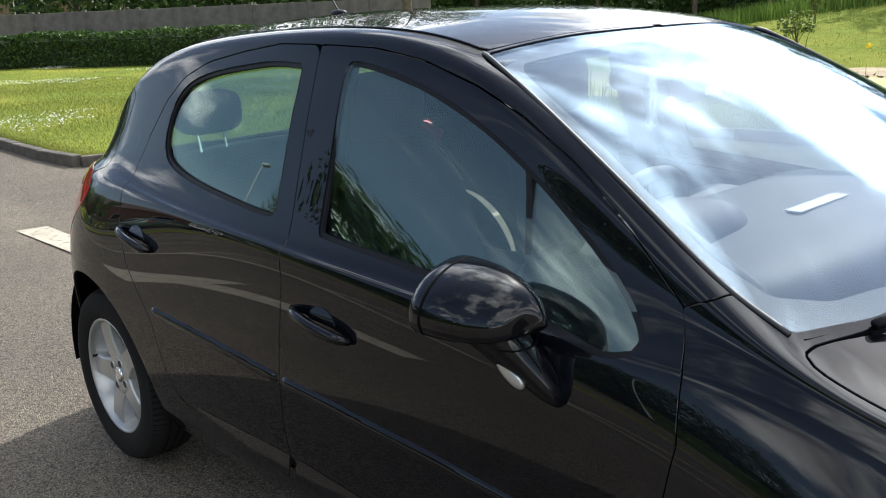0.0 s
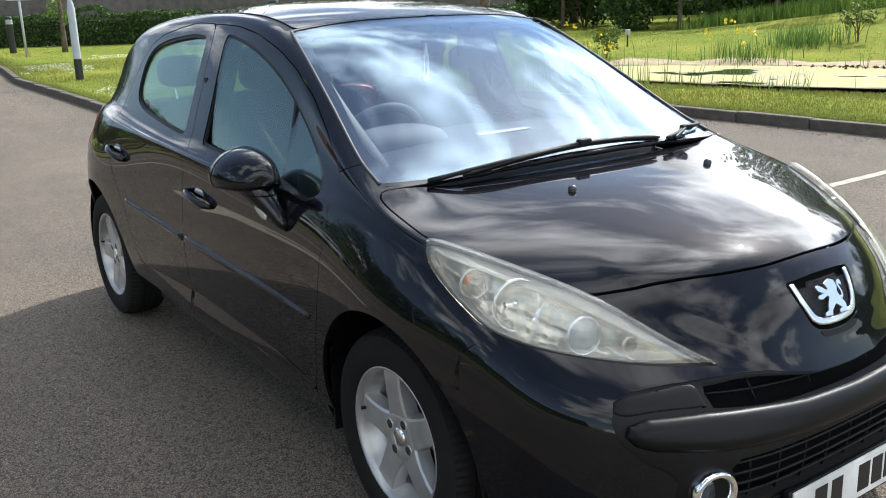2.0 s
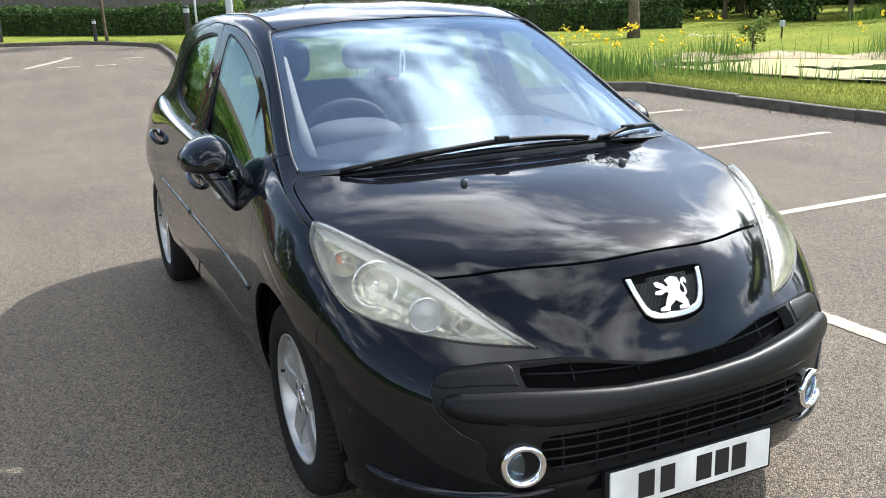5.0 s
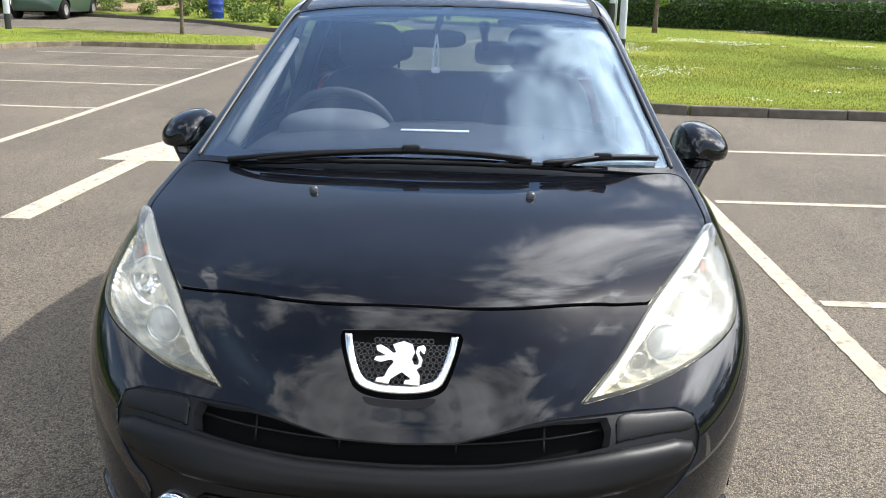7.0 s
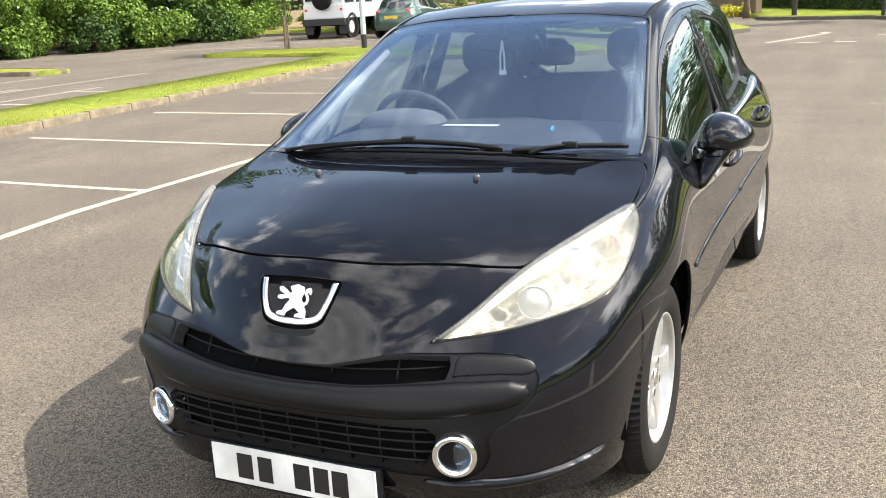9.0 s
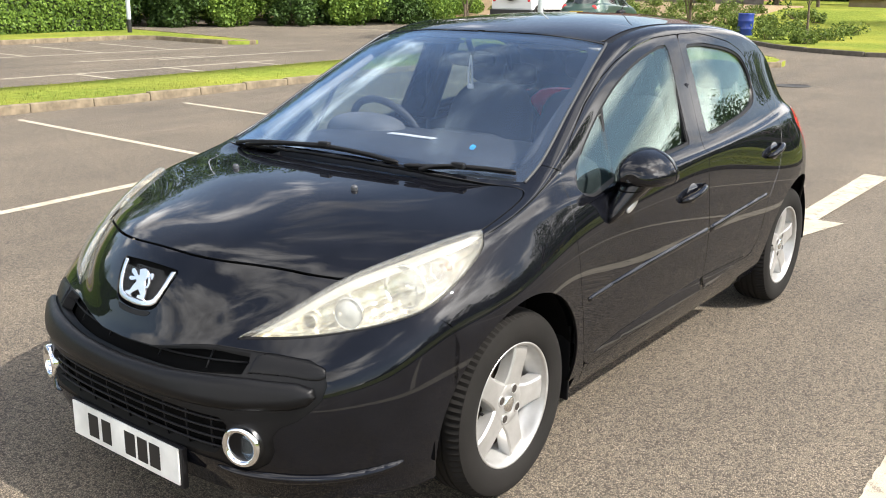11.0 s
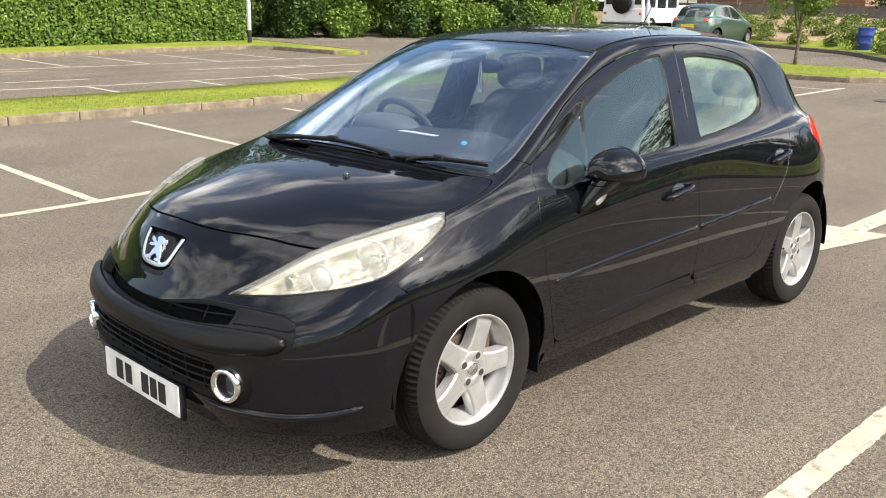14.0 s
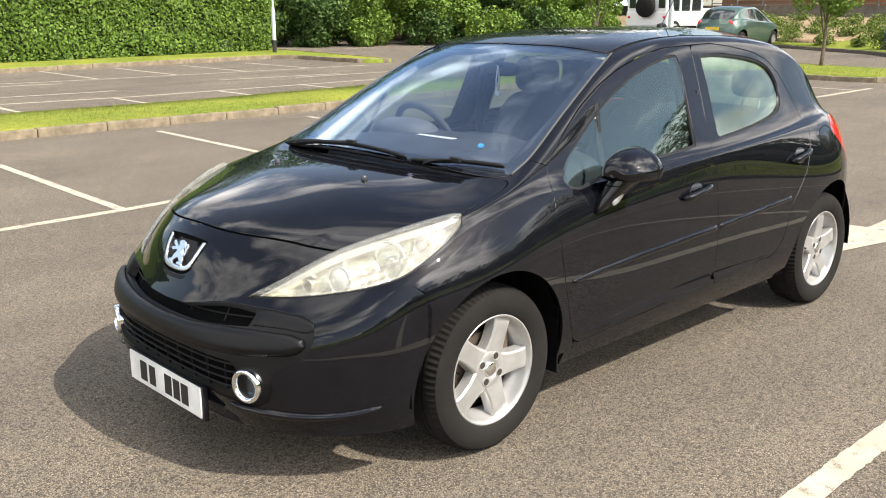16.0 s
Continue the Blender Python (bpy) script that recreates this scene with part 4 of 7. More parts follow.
    panel("rear_bumper", cut(cut(rear, "side", hatch_box, "out", 0.002), "side", ARCH_R, "out"), PAINT, car)
    lamp_r = cut(refine(half((-.6, 0, .6), (.2, 1, 1.2))), "side", rear_lamp_poly)
    pair("rear_lamp", lamp_r, RED_LENS, car, thick=0.02, out=0.001, label="red rear lamp lens")

    # nose: bumper skin with the black insert let in
    bump_sheet = cut(within((2.7, -1, .1), (3.6, 1, .95)), "side", BUMPER_REAR, gap=0.001)
    for kind, poly in (("top", BONNET), ("lamp", LAMP), ("side", ARCH_F)):
        bump_sheet = cut(bump_sheet, kind, poly, "out", 0.003)
    lamp_m = [(a, b) for a, b in LAMP]
    v, f = flip_y(bump_sheet)
    bump_sheet = flip_y(cut((v, f), "lamp", lamp_m, "out", 0.002))
    skin = cut(bump_sheet, "front", INSERT, "out")
    skin = cut(skin, "front", BADGE_HOLE, "out")
    bumper = panel("front_bumper", skin, PAINT, car, thick=0.02, roll=0.006)
    return bumper


BADGE_HOLE = smooth_outline([(-.122, .772), (0, .778), (.122, .772), (.128, .762), (.108, .70), (.090, .668), (.05, .655), (0, .652), (-.05, .655), (-.090, .668), (-.108, .70), (-.128, .762)], 80)
bumper = car_body()

# ---- the car's smaller parts ----
def front_point(y, z):
    """The place and normal of the nose sheet at a height and offset."""
    p = SHEET
    ok = (p[:, 0] > 2.6) & (p[:, 4] > 0.15)
    q = p[ok]
    d = (q[:, 1] - y) ** 2 + (q[:, 2] - z) ** 2
    k = np.argsort(d)[:4]
    w = 1 / (d[k] + 1e-7)
    w /= w.sum()
    x, n = (q[k, 0] * w).sum(), (q[k, 4:7] * w[:, None]).sum(0)
    return np.array([x, y, z]), n / np.linalg.norm(n)


def top_point(x, y):
    q = SHEET[SHEET[:, 6] > 0.1]
    d = (q[:, 0] - x) ** 2 + (q[:, 1] - y) ** 2
    k = np.argsort(d)[:4]
    w = 1 / (d[k] + 1e-7)
    w /= w.sum()
    n = (q[k, 4:7] * w[:, None]).sum(0)
    return np.array([x, y, (q[k, 2] * w).sum()]), n / np.linalg.norm(n)


def side_point(x, z):
    q = SHEET[SHEET[:, 5] > 0.3]
    d = (q[:, 0] - x) ** 2 + (q[:, 2] - z) ** 2
    k = np.argsort(d)[:4]
    w = 1 / (d[k] + 1e-7)
    w /= w.sum()
    n = (q[k, 4:7] * w[:, None]).sum(0)
    return np.array([x, (q[k, 1] * w).sum(), z]), n / np.linalg.norm(n)


def frame_at(p, n, up=(0, 0, 1)):
    """A pose whose z axis is the normal and whose y axis leans towards up."""
    z = Vector(n).normalized()
    x = Vector(up).cross(z).normalized()
    y = z.cross(x)
    m = Matrix((x, y, z)).transposed().to_4x4()
    m.translation = Vector(p)
    return m


def mirror_y(data):
    v, f = data
    return [(p[0], -p[1], p[2]) for p in v], [tuple(reversed(x)) for x in f]


def superbox(sx, sy, sz, power=4.0, nu=24, nv=14, at=(0, 0, 0), bend=None):
    """A rounded, cushion-like box."""
    v, f = [], []
    sg = lambda c: math.copysign(abs(c) ** (2 / power), c)
    for j in range(nv + 1):
        ph = -math.pi / 2 + math.pi * j / nv
        for i in range(nu):
            th = 2 * math.pi * i / nu
            p = [sx / 2 * sg(math.cos(ph)) * sg(math.cos(th)), sy / 2 * sg(math.cos(ph)) * sg(math.sin(th)), sz / 2 * sg(math.sin(ph))]
            if bend:
                p = bend(*p)
            v.append((p[0] + at[0], p[1] + at[1], p[2] + at[2]))
    for j in range(nv):
        for i in range(nu):
            a, b = j * nu + i, j * nu + (i + 1) % nu
            f.append((a, b, b + nu, a + nu))
    return v, f


def nose_parts():
    ins = within((2.7, -.75, .2), (3.6, .75, .7))
    fine = refine(ins)
    slot = mirrored_front([(0, .571), (.12, .574), (.20, .589), (.27, .601), (.33, .607), (.432, .605), (.441, .585), (.436, .556), (.34, .547), (.20, .537), (0, .533)])
    low = mirrored_front([(0, .444), (.20, .444), (.40, .440), (.425, .42), (.412, .36), (.385, .330), (.25, .320), (0, .320)])
    base = cut(fine, "front", INSERT, gap=-0.004)
    base = cut(cut(base, "front", slot, "out"), "front", low, "out")
    insert = panel("grille_insert", base, GRAIN, bumper, thick=0.035, out=-0.005, label="grained black plastic grille insert")
    half_bar = [(0, .531), (.20, .535), (.34, .545), (.46, .550), (.58, .547), (.618, .534), (.627, .512), (.612, .490), (.58, .478), (.45, .466), (.30, .462), (0, .460)]
    bar_poly = mirrored_front(half_bar)
    bar = swell(cut(fine, "front", bar_poly), "front", bar_poly, 0.021, 0.030)
    panel("bumper_bar", bar, GRAIN, bumper, thick=0.01, label="satin black bumper bar")
    for s in (1, -1):
        block = smooth_outline([(.449 * s, .560), (.55 * s, .559), (.622 * s, .552), (.637 * s, .567), (.608 * s, .591), (.52 * s, .603), (.455 * s, .604)], 50)
        b = swell(cut(fine, "front", block), "front", block, 0.004, 0.020)
        panel("blanking_pad", b, GRAIN, insert, thick=0.01, out=-0.004)
    for name, poly in (("upper_intake", slot), ("lower_intake", low)):
        panel(name, cut(fine, "front", poly, gap=-0.012), DARK, insert, thick=0.004, out=-0.052)
    # bars of the intakes follow the nose, set back from its face
    for z, reach in ((.424, .42), (.398, .415), (.372, .408), (.346, .395)):
        pts = [front_point(y, z)[0] - np.array([0.020, 0, 0]) for y in np.linspace(-reach, reach, 25)]
        part("grille_bar", tube(pts, 0.0038, 6), TRIM, insert, smooth=True)
    for y in np.linspace(-.36, .36, 9):
        pts = [front_point(y, z)[0] - np.array([0.024, 0, 0]) for z in np.linspace(.322, .442, 6)]
        part("grille_upright", tube(pts, 0.0032, 6), TRIM, insert, smooth=True)
    pts = [front_point(y, .557 + .08 * y * y)[0] - np.array([0.040, 0, 0]) for y in np.linspace(-.42, .42, 25)]
    part("grille_bar", tube(pts, 0.0030, 6), TRIM, insert, smooth=True)
    for y in (-.3, -.12, .12, .3):
        pts = [front_point(y, z)[0] - np.array([0.042, 0, 0]) for z in np.linspace(.540, .588, 4)]
        part("grille_upright", tube(pts, 0.0028, 6), TRIM, insert, smooth=True)
    # fog lamps
    for s in (1, -1):
        p, n = front_point(.466 * s, .368)
        n = np.array([0.95, 0.27 * s, -0.02])
        n /= np.linalg.norm(n)
        m = frame_at(p + 0.001 * n, n) @ Matrix.Scale(0.93, 4)
        ring = lathe([(.062, -.02), (.0625, .004), (.060, .010), (.055, .013), (.049, .012), (.043, .004), (.0405, -.008), (.040, -.02)], 48)
        fog = part("fog_lamp", ring, CHROME, bumper, "round fog lamp with a chrome ring", at=m, smooth=True)
        part("lamp_bowl", lathe([(.040, -.012), (.036, -.022), (.026, -.032), (.010, -.037), (.0005, -.038)], 32), SMOKE, fog, smooth=True)
        part("bulb_shield", superbox(.022, .020, .016, 3, 16, 10, (0, .012, -.022)), CHROME, fog, smooth=True)
        lens = part("lamp_glass", lathe([(.0005, -.005), (.02, -.0055), (.040, -.009), (.040, -.011), (.02, -.0075), (.0005, -.007)], 32), SCREEN_GLASS, fog, smooth=True)
        lens.visible_shadow = False
    # sculpted lip under the fog lamps
    for s in (1, -1):
        lip = smooth_outline([(.37 * s, .296), (.50 * s, .292), (.62 * s, .284), (.70 * s, .286), (.758 * s, .296), (.735 * s, .272), (.66 * s, .258), (.52 * s, .262)], 70)
        l = swell(cut(refine(within((2.7, -.85, .15), (3.6, .85, .4))), "front", lip), "front", lip, 0.014, 0.014)
        panel("lip_blade", l, PAINT, bumper, thick=0.004)
    # number plate
    part("plate_holder", box_bm(0.018, .545, .125, (3.386, .008, .258), 0.004), TRIM, bumper)
    plate = part("number_plate", box_bm(0.006, .520, .111, (3.398, .008, .262), 0.002), WHITE_PLATE, bumper, "white number plate with dark bars")
    bars = []
    for y0, w in ((-.185, .050), (-.118, .046), (.000, .050), (.060, .046), (.118, .048)):
        bars.append(part("plate_bar", box_bm(0.0016, w, .074, (3.4018, .008 + y0 + .035, .262), 0.0005), INK, plate))
    # badge: shield frame, dark honeycomb, plain bright shape
    p, n = front_point(0, .715)
    m = frame_at(p, n, (0, 0, 1))
    back = cut(refine(within((2.9, -.3, .55), (3.5, .3, .9))), "front", BADGE_HOLE, gap=-0.004)
    badge = panel("badge_recess", back, DARK, car, thick=0.004, out=-0.016, label="grille badge in a dark recess")
    hex_v, hex_f = [], []
    for i in range(-9, 10):
        for j in range(-5, 6):
            y, z = i * .0125 + (j % 2) * .00625, .717 + j * .0108
            if signed(shrink(BADGE_HOLE, 0.016), np.array([[y, z]]))[0] < 0:
                q, nn = front_point(y, z)
                c = frame_at(q - 0.010 * nn, nn)
                o = len(hex_v)
                for r in (.0064, .0050):
                    hex_v += [tuple(c @ Vector((r * math.cos(a), r * math.sin(a), 0.003))) for a in np.linspace(0, 2 * math.pi, 6, endpoint=False)]
                hex_f += [(o + k, o + (k + 1) % 6, o + 6 + (k + 1) % 6, o + 6 + k) for k in range(6)]
    part("honeycomb", (hex_v, hex_f), COMB, badge)
    u = [(-.120, .768), (-.113, .735), (-.098, .695), (-.082, .674), (-.05, .664), (0, .661), (.05, .664), (.082, .674), (.098, .695), (.113, .735), (.120, .768)]
    u = spline(u, 50)
    inner = np.array([(a * .845, b + .019 * (1 - (b - .661) / .107)) for a, b in u])
    poly = [tuple(q) for q in u] + [tuple(q) for q in inner[::-1]]
    c = swell(cut(refine(refine(within((2.9, -.3, .55), (3.5, .3, .9)))), "front", poly), "front", poly, 0.004, 0.005)
    panel("badge_frame", c, BRIGHT, badge, thick=0.012, out=-0.002, label="chrome shield frame")
    under = smooth_outline([(-.075, .655), (0, .650), (.075, .655), (.06, .641), (0, .637), (-.06, .641)], 40)
    c = cut(refine(refine(within((2.9, -.3, .55), (3.5, .3, .9)))), "front", under)
    panel("badge_sill", c, TRIM, badge, thick=0.003, out=0.0015)
    sketch = [(480, 128), (530, 145), (548, 190), (530, 230), (545, 262), (570, 262), (574, 236), (553, 190), (562, 158), (592, 150), (606, 172), (602, 200), (590, 190), (578, 176), (572, 192), (590, 240), (584, 272), (560, 290), (580, 322), (580, 380),
              (490, 374), (497, 354), (534, 346), (476, 306), (412, 346), (402, 375), (326, 365), (332, 345), (376, 336), (396, 290), (428, 250), (412, 236), (350, 252), (314, 242), (324, 220), (384, 214), (330, 188), (320, 160), (346, 152), (388, 172), (420, 198), (440, 194), (418, 150), (446, 138)]
    outline = [((a - 460) * .00036, (258 - b) * .00036) for a, b in sketch]
    k = len(outline)
    ev = [(a, b, 0.0) for a, b in outline] + [(a, b, .005) for a, b in outline] + [(a * .97, b * .97 + .0005, .0065) for a, b in outline]
    ef = [(r * k + i, r * k + (i + 1) % k, (r + 1) * k + (i + 1) % k, (r + 1) * k + i) for r in (0, 1) for i in range(k)] + [tuple(range(2 * k, 3 * k))]
    part("bright_emblem", (ev, [f[::-1] for f in ef]), BRIGHT, badge, "plain bright metal emblem shape", at=m @ Matrix.Translation((0, .004, -0.002)))


def crown(mesh):
    """The lens stands proud of the bonnet along its upper edge."""
    v, f = mesh
    q = view("lamp", v)
    top = np.array(spline([tuple(p) for p in view("lamp", np.array(LAMP_PTS))[:6]], 60))
    far = np.min(np.linalg.norm(q[:, None] - top[None], axis=2), axis=1)
    rim = np.clip(-signed(LAMP, q) / .022, 0, 1)
    w = v.copy()
    w[:, 2] += .016 * np.sqrt(np.clip(1 - (1 - rim) ** 2, 0, 1)) * np.clip(1 - far / .11, 0, 1)
    w[:, 4:7] = mesh_normals(w[:, :3], f)
    return w, f


def headlamps():
    base = within((2.5, 0, .5), (3.4, 1, 1.0), 1)
    lens = crown(swell(cut(refine(refine(base)), "lamp", LAMP, gap=0.001), "lamp", LAMP, 0.010, 0.06))
    for flip in (False, True):
        do = flip_y if flip else (lambda q: q)
        s = -1 if flip else 1
        head = thing_part("headlamp", car, "large swept-back headlamp with a slightly hazed lens")
        back = cut(refine(base), "lamp", LAMP, gap=-0.002)
        v, f = tidy(back)
        w = v.copy()
        # the housing: the lens outline pushed back, deepest in its middle
        d = np.clip(-signed(LAMP, view("lamp", v)) / 0.05, 0, 1)
        w[:, :3] -= (0.016 + 0.080 * np.sqrt(d))[:, None] * v[:, 4:7]
        # stepped reflector facets
        u = view("lamp", v)
        ridge = np.abs((u[:, 0] / .046 + .25 * np.sin(u[:, 1] * 40)) % 1 - .5) + .5 * np.abs((u[:, 1] / .038) % 1 - .5)
        w[:, :3] += (.016 * ridge * d)[:, None] * v[:, 4:7]
        w[:, 4:7] = mesh_normals(w[:, :3], f)
        panel("lamp_housing", do((w, f)), LAMP_SILVER, head, thick=0.004)
        gl = panel("lens", do(lens), LENS, head, thick=0.004, out=-0.001)
        gl.visible_shadow = False
        # pale shelf along the upper edge, inside the lens
        top_edge = [np.array(p) for p in view("lamp", np.array(LAMP_PTS))[:6]]
        mid = np.mean(view("lamp", np.array(LAMP_PTS)), axis=0)
        away = np.array([-(top_edge[-1] - top_edge[0])[1], (top_edge[-1] - top_edge[0])[0]])
        away *= np.sign(away @ (mid - top_edge[2])) / np.linalg.norm(away)
        depth = (.004, .020, .032, .036, .030, .010)
        shelf_poly = [tuple(p) for p in spline(top_edge, 30)] + [tuple(p) for p in spline([p + away * w for p, w in zip(top_edge, depth)], 30)[::-1]]
        panel("upper_shelf", do(cut(cut(refine(base), "lamp", LAMP, gap=0.003), "lamp", shelf_poly)), SHELF, head, thick=0.003, out=-0.012)
        rim_outer, rim_in = LAMP, shrink(LAMP, 0.007)
        rim = cut(cut(refine(refine(base)), "lamp", rim_outer, gap=0.0), "lamp", rim_in, "out")
        panel("lens_rim", do(rim), TRIM, head, thick=0.008, out=-0.004)

        def bowl(name, at, r, mat, glass=False):
            q = SHEET[(SHEET[:, 1] > .2) & (SHEET[:, 0] > 2.5)]
            d = np.linalg.norm(view("lamp", q) - view("lamp", np.array([at])), axis=1)
            k = int(np.argmin(d))
            p = q[k, :3] - (0.026 + 0.45 * r) * q[k, 4:7]
            n = np.array([0.90, 0.22, 0.06])
            n /= np.linalg.norm(n)
            p[1] *= s
            n[1] *= s
            m = frame_at(p, n)
            b = part(name, lathe([(r * 1.10, 0.000), (r * 1.08, 0.010), (r, 0.008), (r * .93, -.008), (r * .75, -.028), (r * .45, -.042), (r * .16, -.047), (.0005, -.047)], 36), mat, head, at=m, smooth=True)
            if glass:
                part("projector_lens", lathe([(r * .98, .002), (r * .8, .012), (r * .5, .020), (.0005, .023), ], 36), PROJECTOR, b, smooth=True)
            else:
                part("bulb", superbox(r * .35, r * .35, r * .5, 3, 14, 8, (0, 0, -.018)), CHROME, b, smooth=True)
            return b

        bowl("main_reflector", (2.905, .665, .770), .060, CHROME)
        bowl("projector", (3.045, .580, .706), .042, CHROME, True)
        bowl("side_light", (3.125, .510, .680), .018, LAMP_SILVER)
        bowl("indicator", (2.79, .720, .805), .034, LAMP_SILVER)
        am = np.array([2.765, .715 * s, .790])
        part("amber_bulb", superbox(.030, .014, .030, 2.2, 14, 8, tuple(am)), AMBER, head, smooth=True)


def mesh_normals(p, f):
    n = np.zeros_like(p)
    for x in f:
        q = p[x]
        n[x] += np.cross(q[1] - q[0], q[-1] - q[0])
    return n / (np.linalg.norm(n, axis=1)[:, None] + 1e-12)


def thing_part(name, parent, label=""):
    """An empty that holds the pieces of one part."""
    ob = new(name)
    ob.empty_display_size = 0.05
    ob.parent = parent
    if label:
        ob["label"] = label
    return ob


SMOKE = material("dark_reflector", (0.16, 0.16, 0.17), 0.12, 0.9)[0]
WELL = material("dull_bolt_steel", (0.07, 0.062, 0.055), 0.5, 0.6)[0]
BRIGHT = material("bright_metal", (0.80, 0.81, 0.83), 0.2, 0.95)[0]
COMB = material("honeycomb_plastic", (0.06, 0.06, 0.064), 0.3)[0]
LAMP_SILVER = material("lamp_silver", (0.68, 0.65, 0.55), 0.22, 0.75)[0]
SHELF = material("pale_lamp_shelf", (0.36, 0.36, 0.33), 0.34, 0.35)[0]
PROJECTOR = material("projector_glass", (0.35, 0.37, 0.38), 0.03, 0.0, Coat_Weight=1.0, Specular_IOR_Level=0.9)[0]


def make_wheel(turn):
    """Tyre, five-spoke rim, disc; the outer face looks along +y, the hub at the origin."""
    w = thing_part("wheel", None)
    half = 0.0925
    steps = 168
    prof = [(.196, .074), (.202, .082), (.212, .088), (.235, .0935), (.258, .094), (.276, .0905), (.288, .084), (.296, .074), (.3015, .058), (.3035, .040), (.3035, .034), (.297, .032), (.297, .026), (.304, .024), (.304, .006), (.298, .004), (.298, -.004),
            (.304, -.006), (.304, -.024), (.297, -.026), (.297, -.032), (.3035, -.034), (.3035, -.040), (.3015, -.058), (.296, -.074), (.288, -.084), (.258, -.094), (.212, -.088), (.196, -.074)]
    v, f = lathe(prof, steps, "y")
    n = len(prof)
    cut_in = {7, 8, 23, 24}
    for k in range(steps):
        if k % 2 == 0:
            for j in cut_in:
                x, y, z = v[k * n + j]
                q = (prof[j][0] - .0065) / prof[j][0]
                v[k * n + j] = (x * q, y, z * q)
    tyre = part("tyre", (v, f), RUBBER, w)
    sharp_smooth(tyre, 28)
    ring = lathe([(.2005, .070), (.2045, .078), (.203, .0835), (.1985, .084), (.194, .079), (.190, .070), (.1868, .058)], 72, "y")
    rim = part("rim", ring, SILVER, w, "silver five-spoke alloy rim", smooth=True)
    part("rim_well", lathe([(.1872, .061), (.183, .046), (.174, .030), (.166, .018), (.163, .004)], 72, "y"), SILVER, rim, smooth=True)
    part("rim_barrel", lathe([(.166, .006), (.170, -.02), (.1775, -.072), (.16, -.073)], 60, "y"), DISC, rim, smooth=True)
    for k in range(5):
        # each spoke widens into the hub, with chamfered shoulders
        a = 2 * math.pi * k / 5 + turn
        st = [(.030, .048, .060), (.062, .047, .063), (.085, .041, .066), (.115, .038, .068), (.150, .0375, .069), (.176, .040, .068), (.190, .046, .064)]
        sv, sf = [], []
        for r, hw, y in st:
            for dx, dy in ((-hw * 1.12, -.042), (-hw, -.005), (-hw * .84, 0), (0, .0015), (hw * .84, 0), (hw, -.005), (hw * 1.12, -.042)):
                sv.append((dx * math.cos(a) + r * -math.sin(a), y + dy, dx * math.sin(a) + r * math.cos(a)))
        m = 7
        for i in range(len(st) - 1):
            for j in range(m - 1):
                p = i * m + j
                sf.append((p, p + m, p + m + 1, p + 1))
        sp = part("spoke", (sv, sf), SILVER, rim)
        sharp_smooth(sp, 25)
    part("hub", lathe([(.082, .026), (.080, .050), (.074, .060), (.066, .0645), (.032, .0655), (.030, .062), (.0005, .062)], 60, "y"), SILVER, rim, smooth=True)
    part("hub_cap", lathe([(.028, .060), (.0275, .067), (.022, .070), (.0005, .0715)], 32, "y"), CHROME, rim, smooth=True)
    for k in range(4):
        a = 2 * math.pi * k / 4 + 0.5
        for nm, prof_b, mt in (("bolt_recess", [(.0175, .0645), (.0165, .0672), (.0145, .0676), (.0125, .0665)], SILVER), ("bolt_hole", [(.0135, .0668), (.009, .0662), (.0085, .0668), (.0005, .0668)], WELL)):
            o = lathe(prof_b, 20, "y")
            part(nm, ([(x + .050 * math.cos(a), y, z + .050 * math.sin(a)) for x, y, z in o[0]], o[1]), mt, rim)
    part("valve", tube([(.165, .06, .03), (.17, .082, .031)], .005, 8), TRIM, rim)
    part("brake_disc", lathe([(.0005, .010), (.125, .010), (.128, .006), (.128, -.012), (.0005, -.012)], 48, "y"), DISC, w)
    part("brake_drum", lathe([(.0005, .004), (.15, .002), (.155, -.04), (.178, -.06), (.178, -.074), (.0005, -.074)], 36, "y"), DARK, w)
    part("caliper", box_bm(.07, .06, .11, (-.10, -.005, .04), .008), DISC, w)
    return w


def wheels():
    for x, turns in ((2.545, {1: 0.33, -1: -0.14}), (0.0, {1: 0.04, -1: -0.33})):
        for s in (1, -1):
            w = make_wheel(turns[s])
            w.parent = car
            w.matrix_basis = pose(x, .728 * s, .304, 0, 0, 0 if s > 0 else 180)
            w["label"] = "silver alloy wheel with a black tyre"
    # dark liners inside the arches
    for cx, r, back in ((2.545, .385, 0), (0.0, .395, 0)):
        for s in (1, -1):
            v, f = [], []
            a = np.linspace(-0.12, math.pi + 0.12, 30)
            for t in a:
                for y in (.50, .76, .795):
                    rr = r if y < .78 else r - .006
                    v.append((cx + rr * math.cos(t), y * s, .31 + rr * math.sin(t)))
            for i in range(29):
                for j in range(2):
                    p = i * 3 + j
                    f.append((p, p + 1, p + 4, p + 3))
            o = len(v)
            v.append((cx, .50 * s, .31))
            f += [(o, i * 3, (i + 1) * 3) for i in range(29)]
            part("arch_liner", (v, f), DARK, car)
    for s in (1, -1):
        part("mud_flap", box_bm(.008, .10, .27, (2.172, .742 * s, .320), .003), TRIM, car)


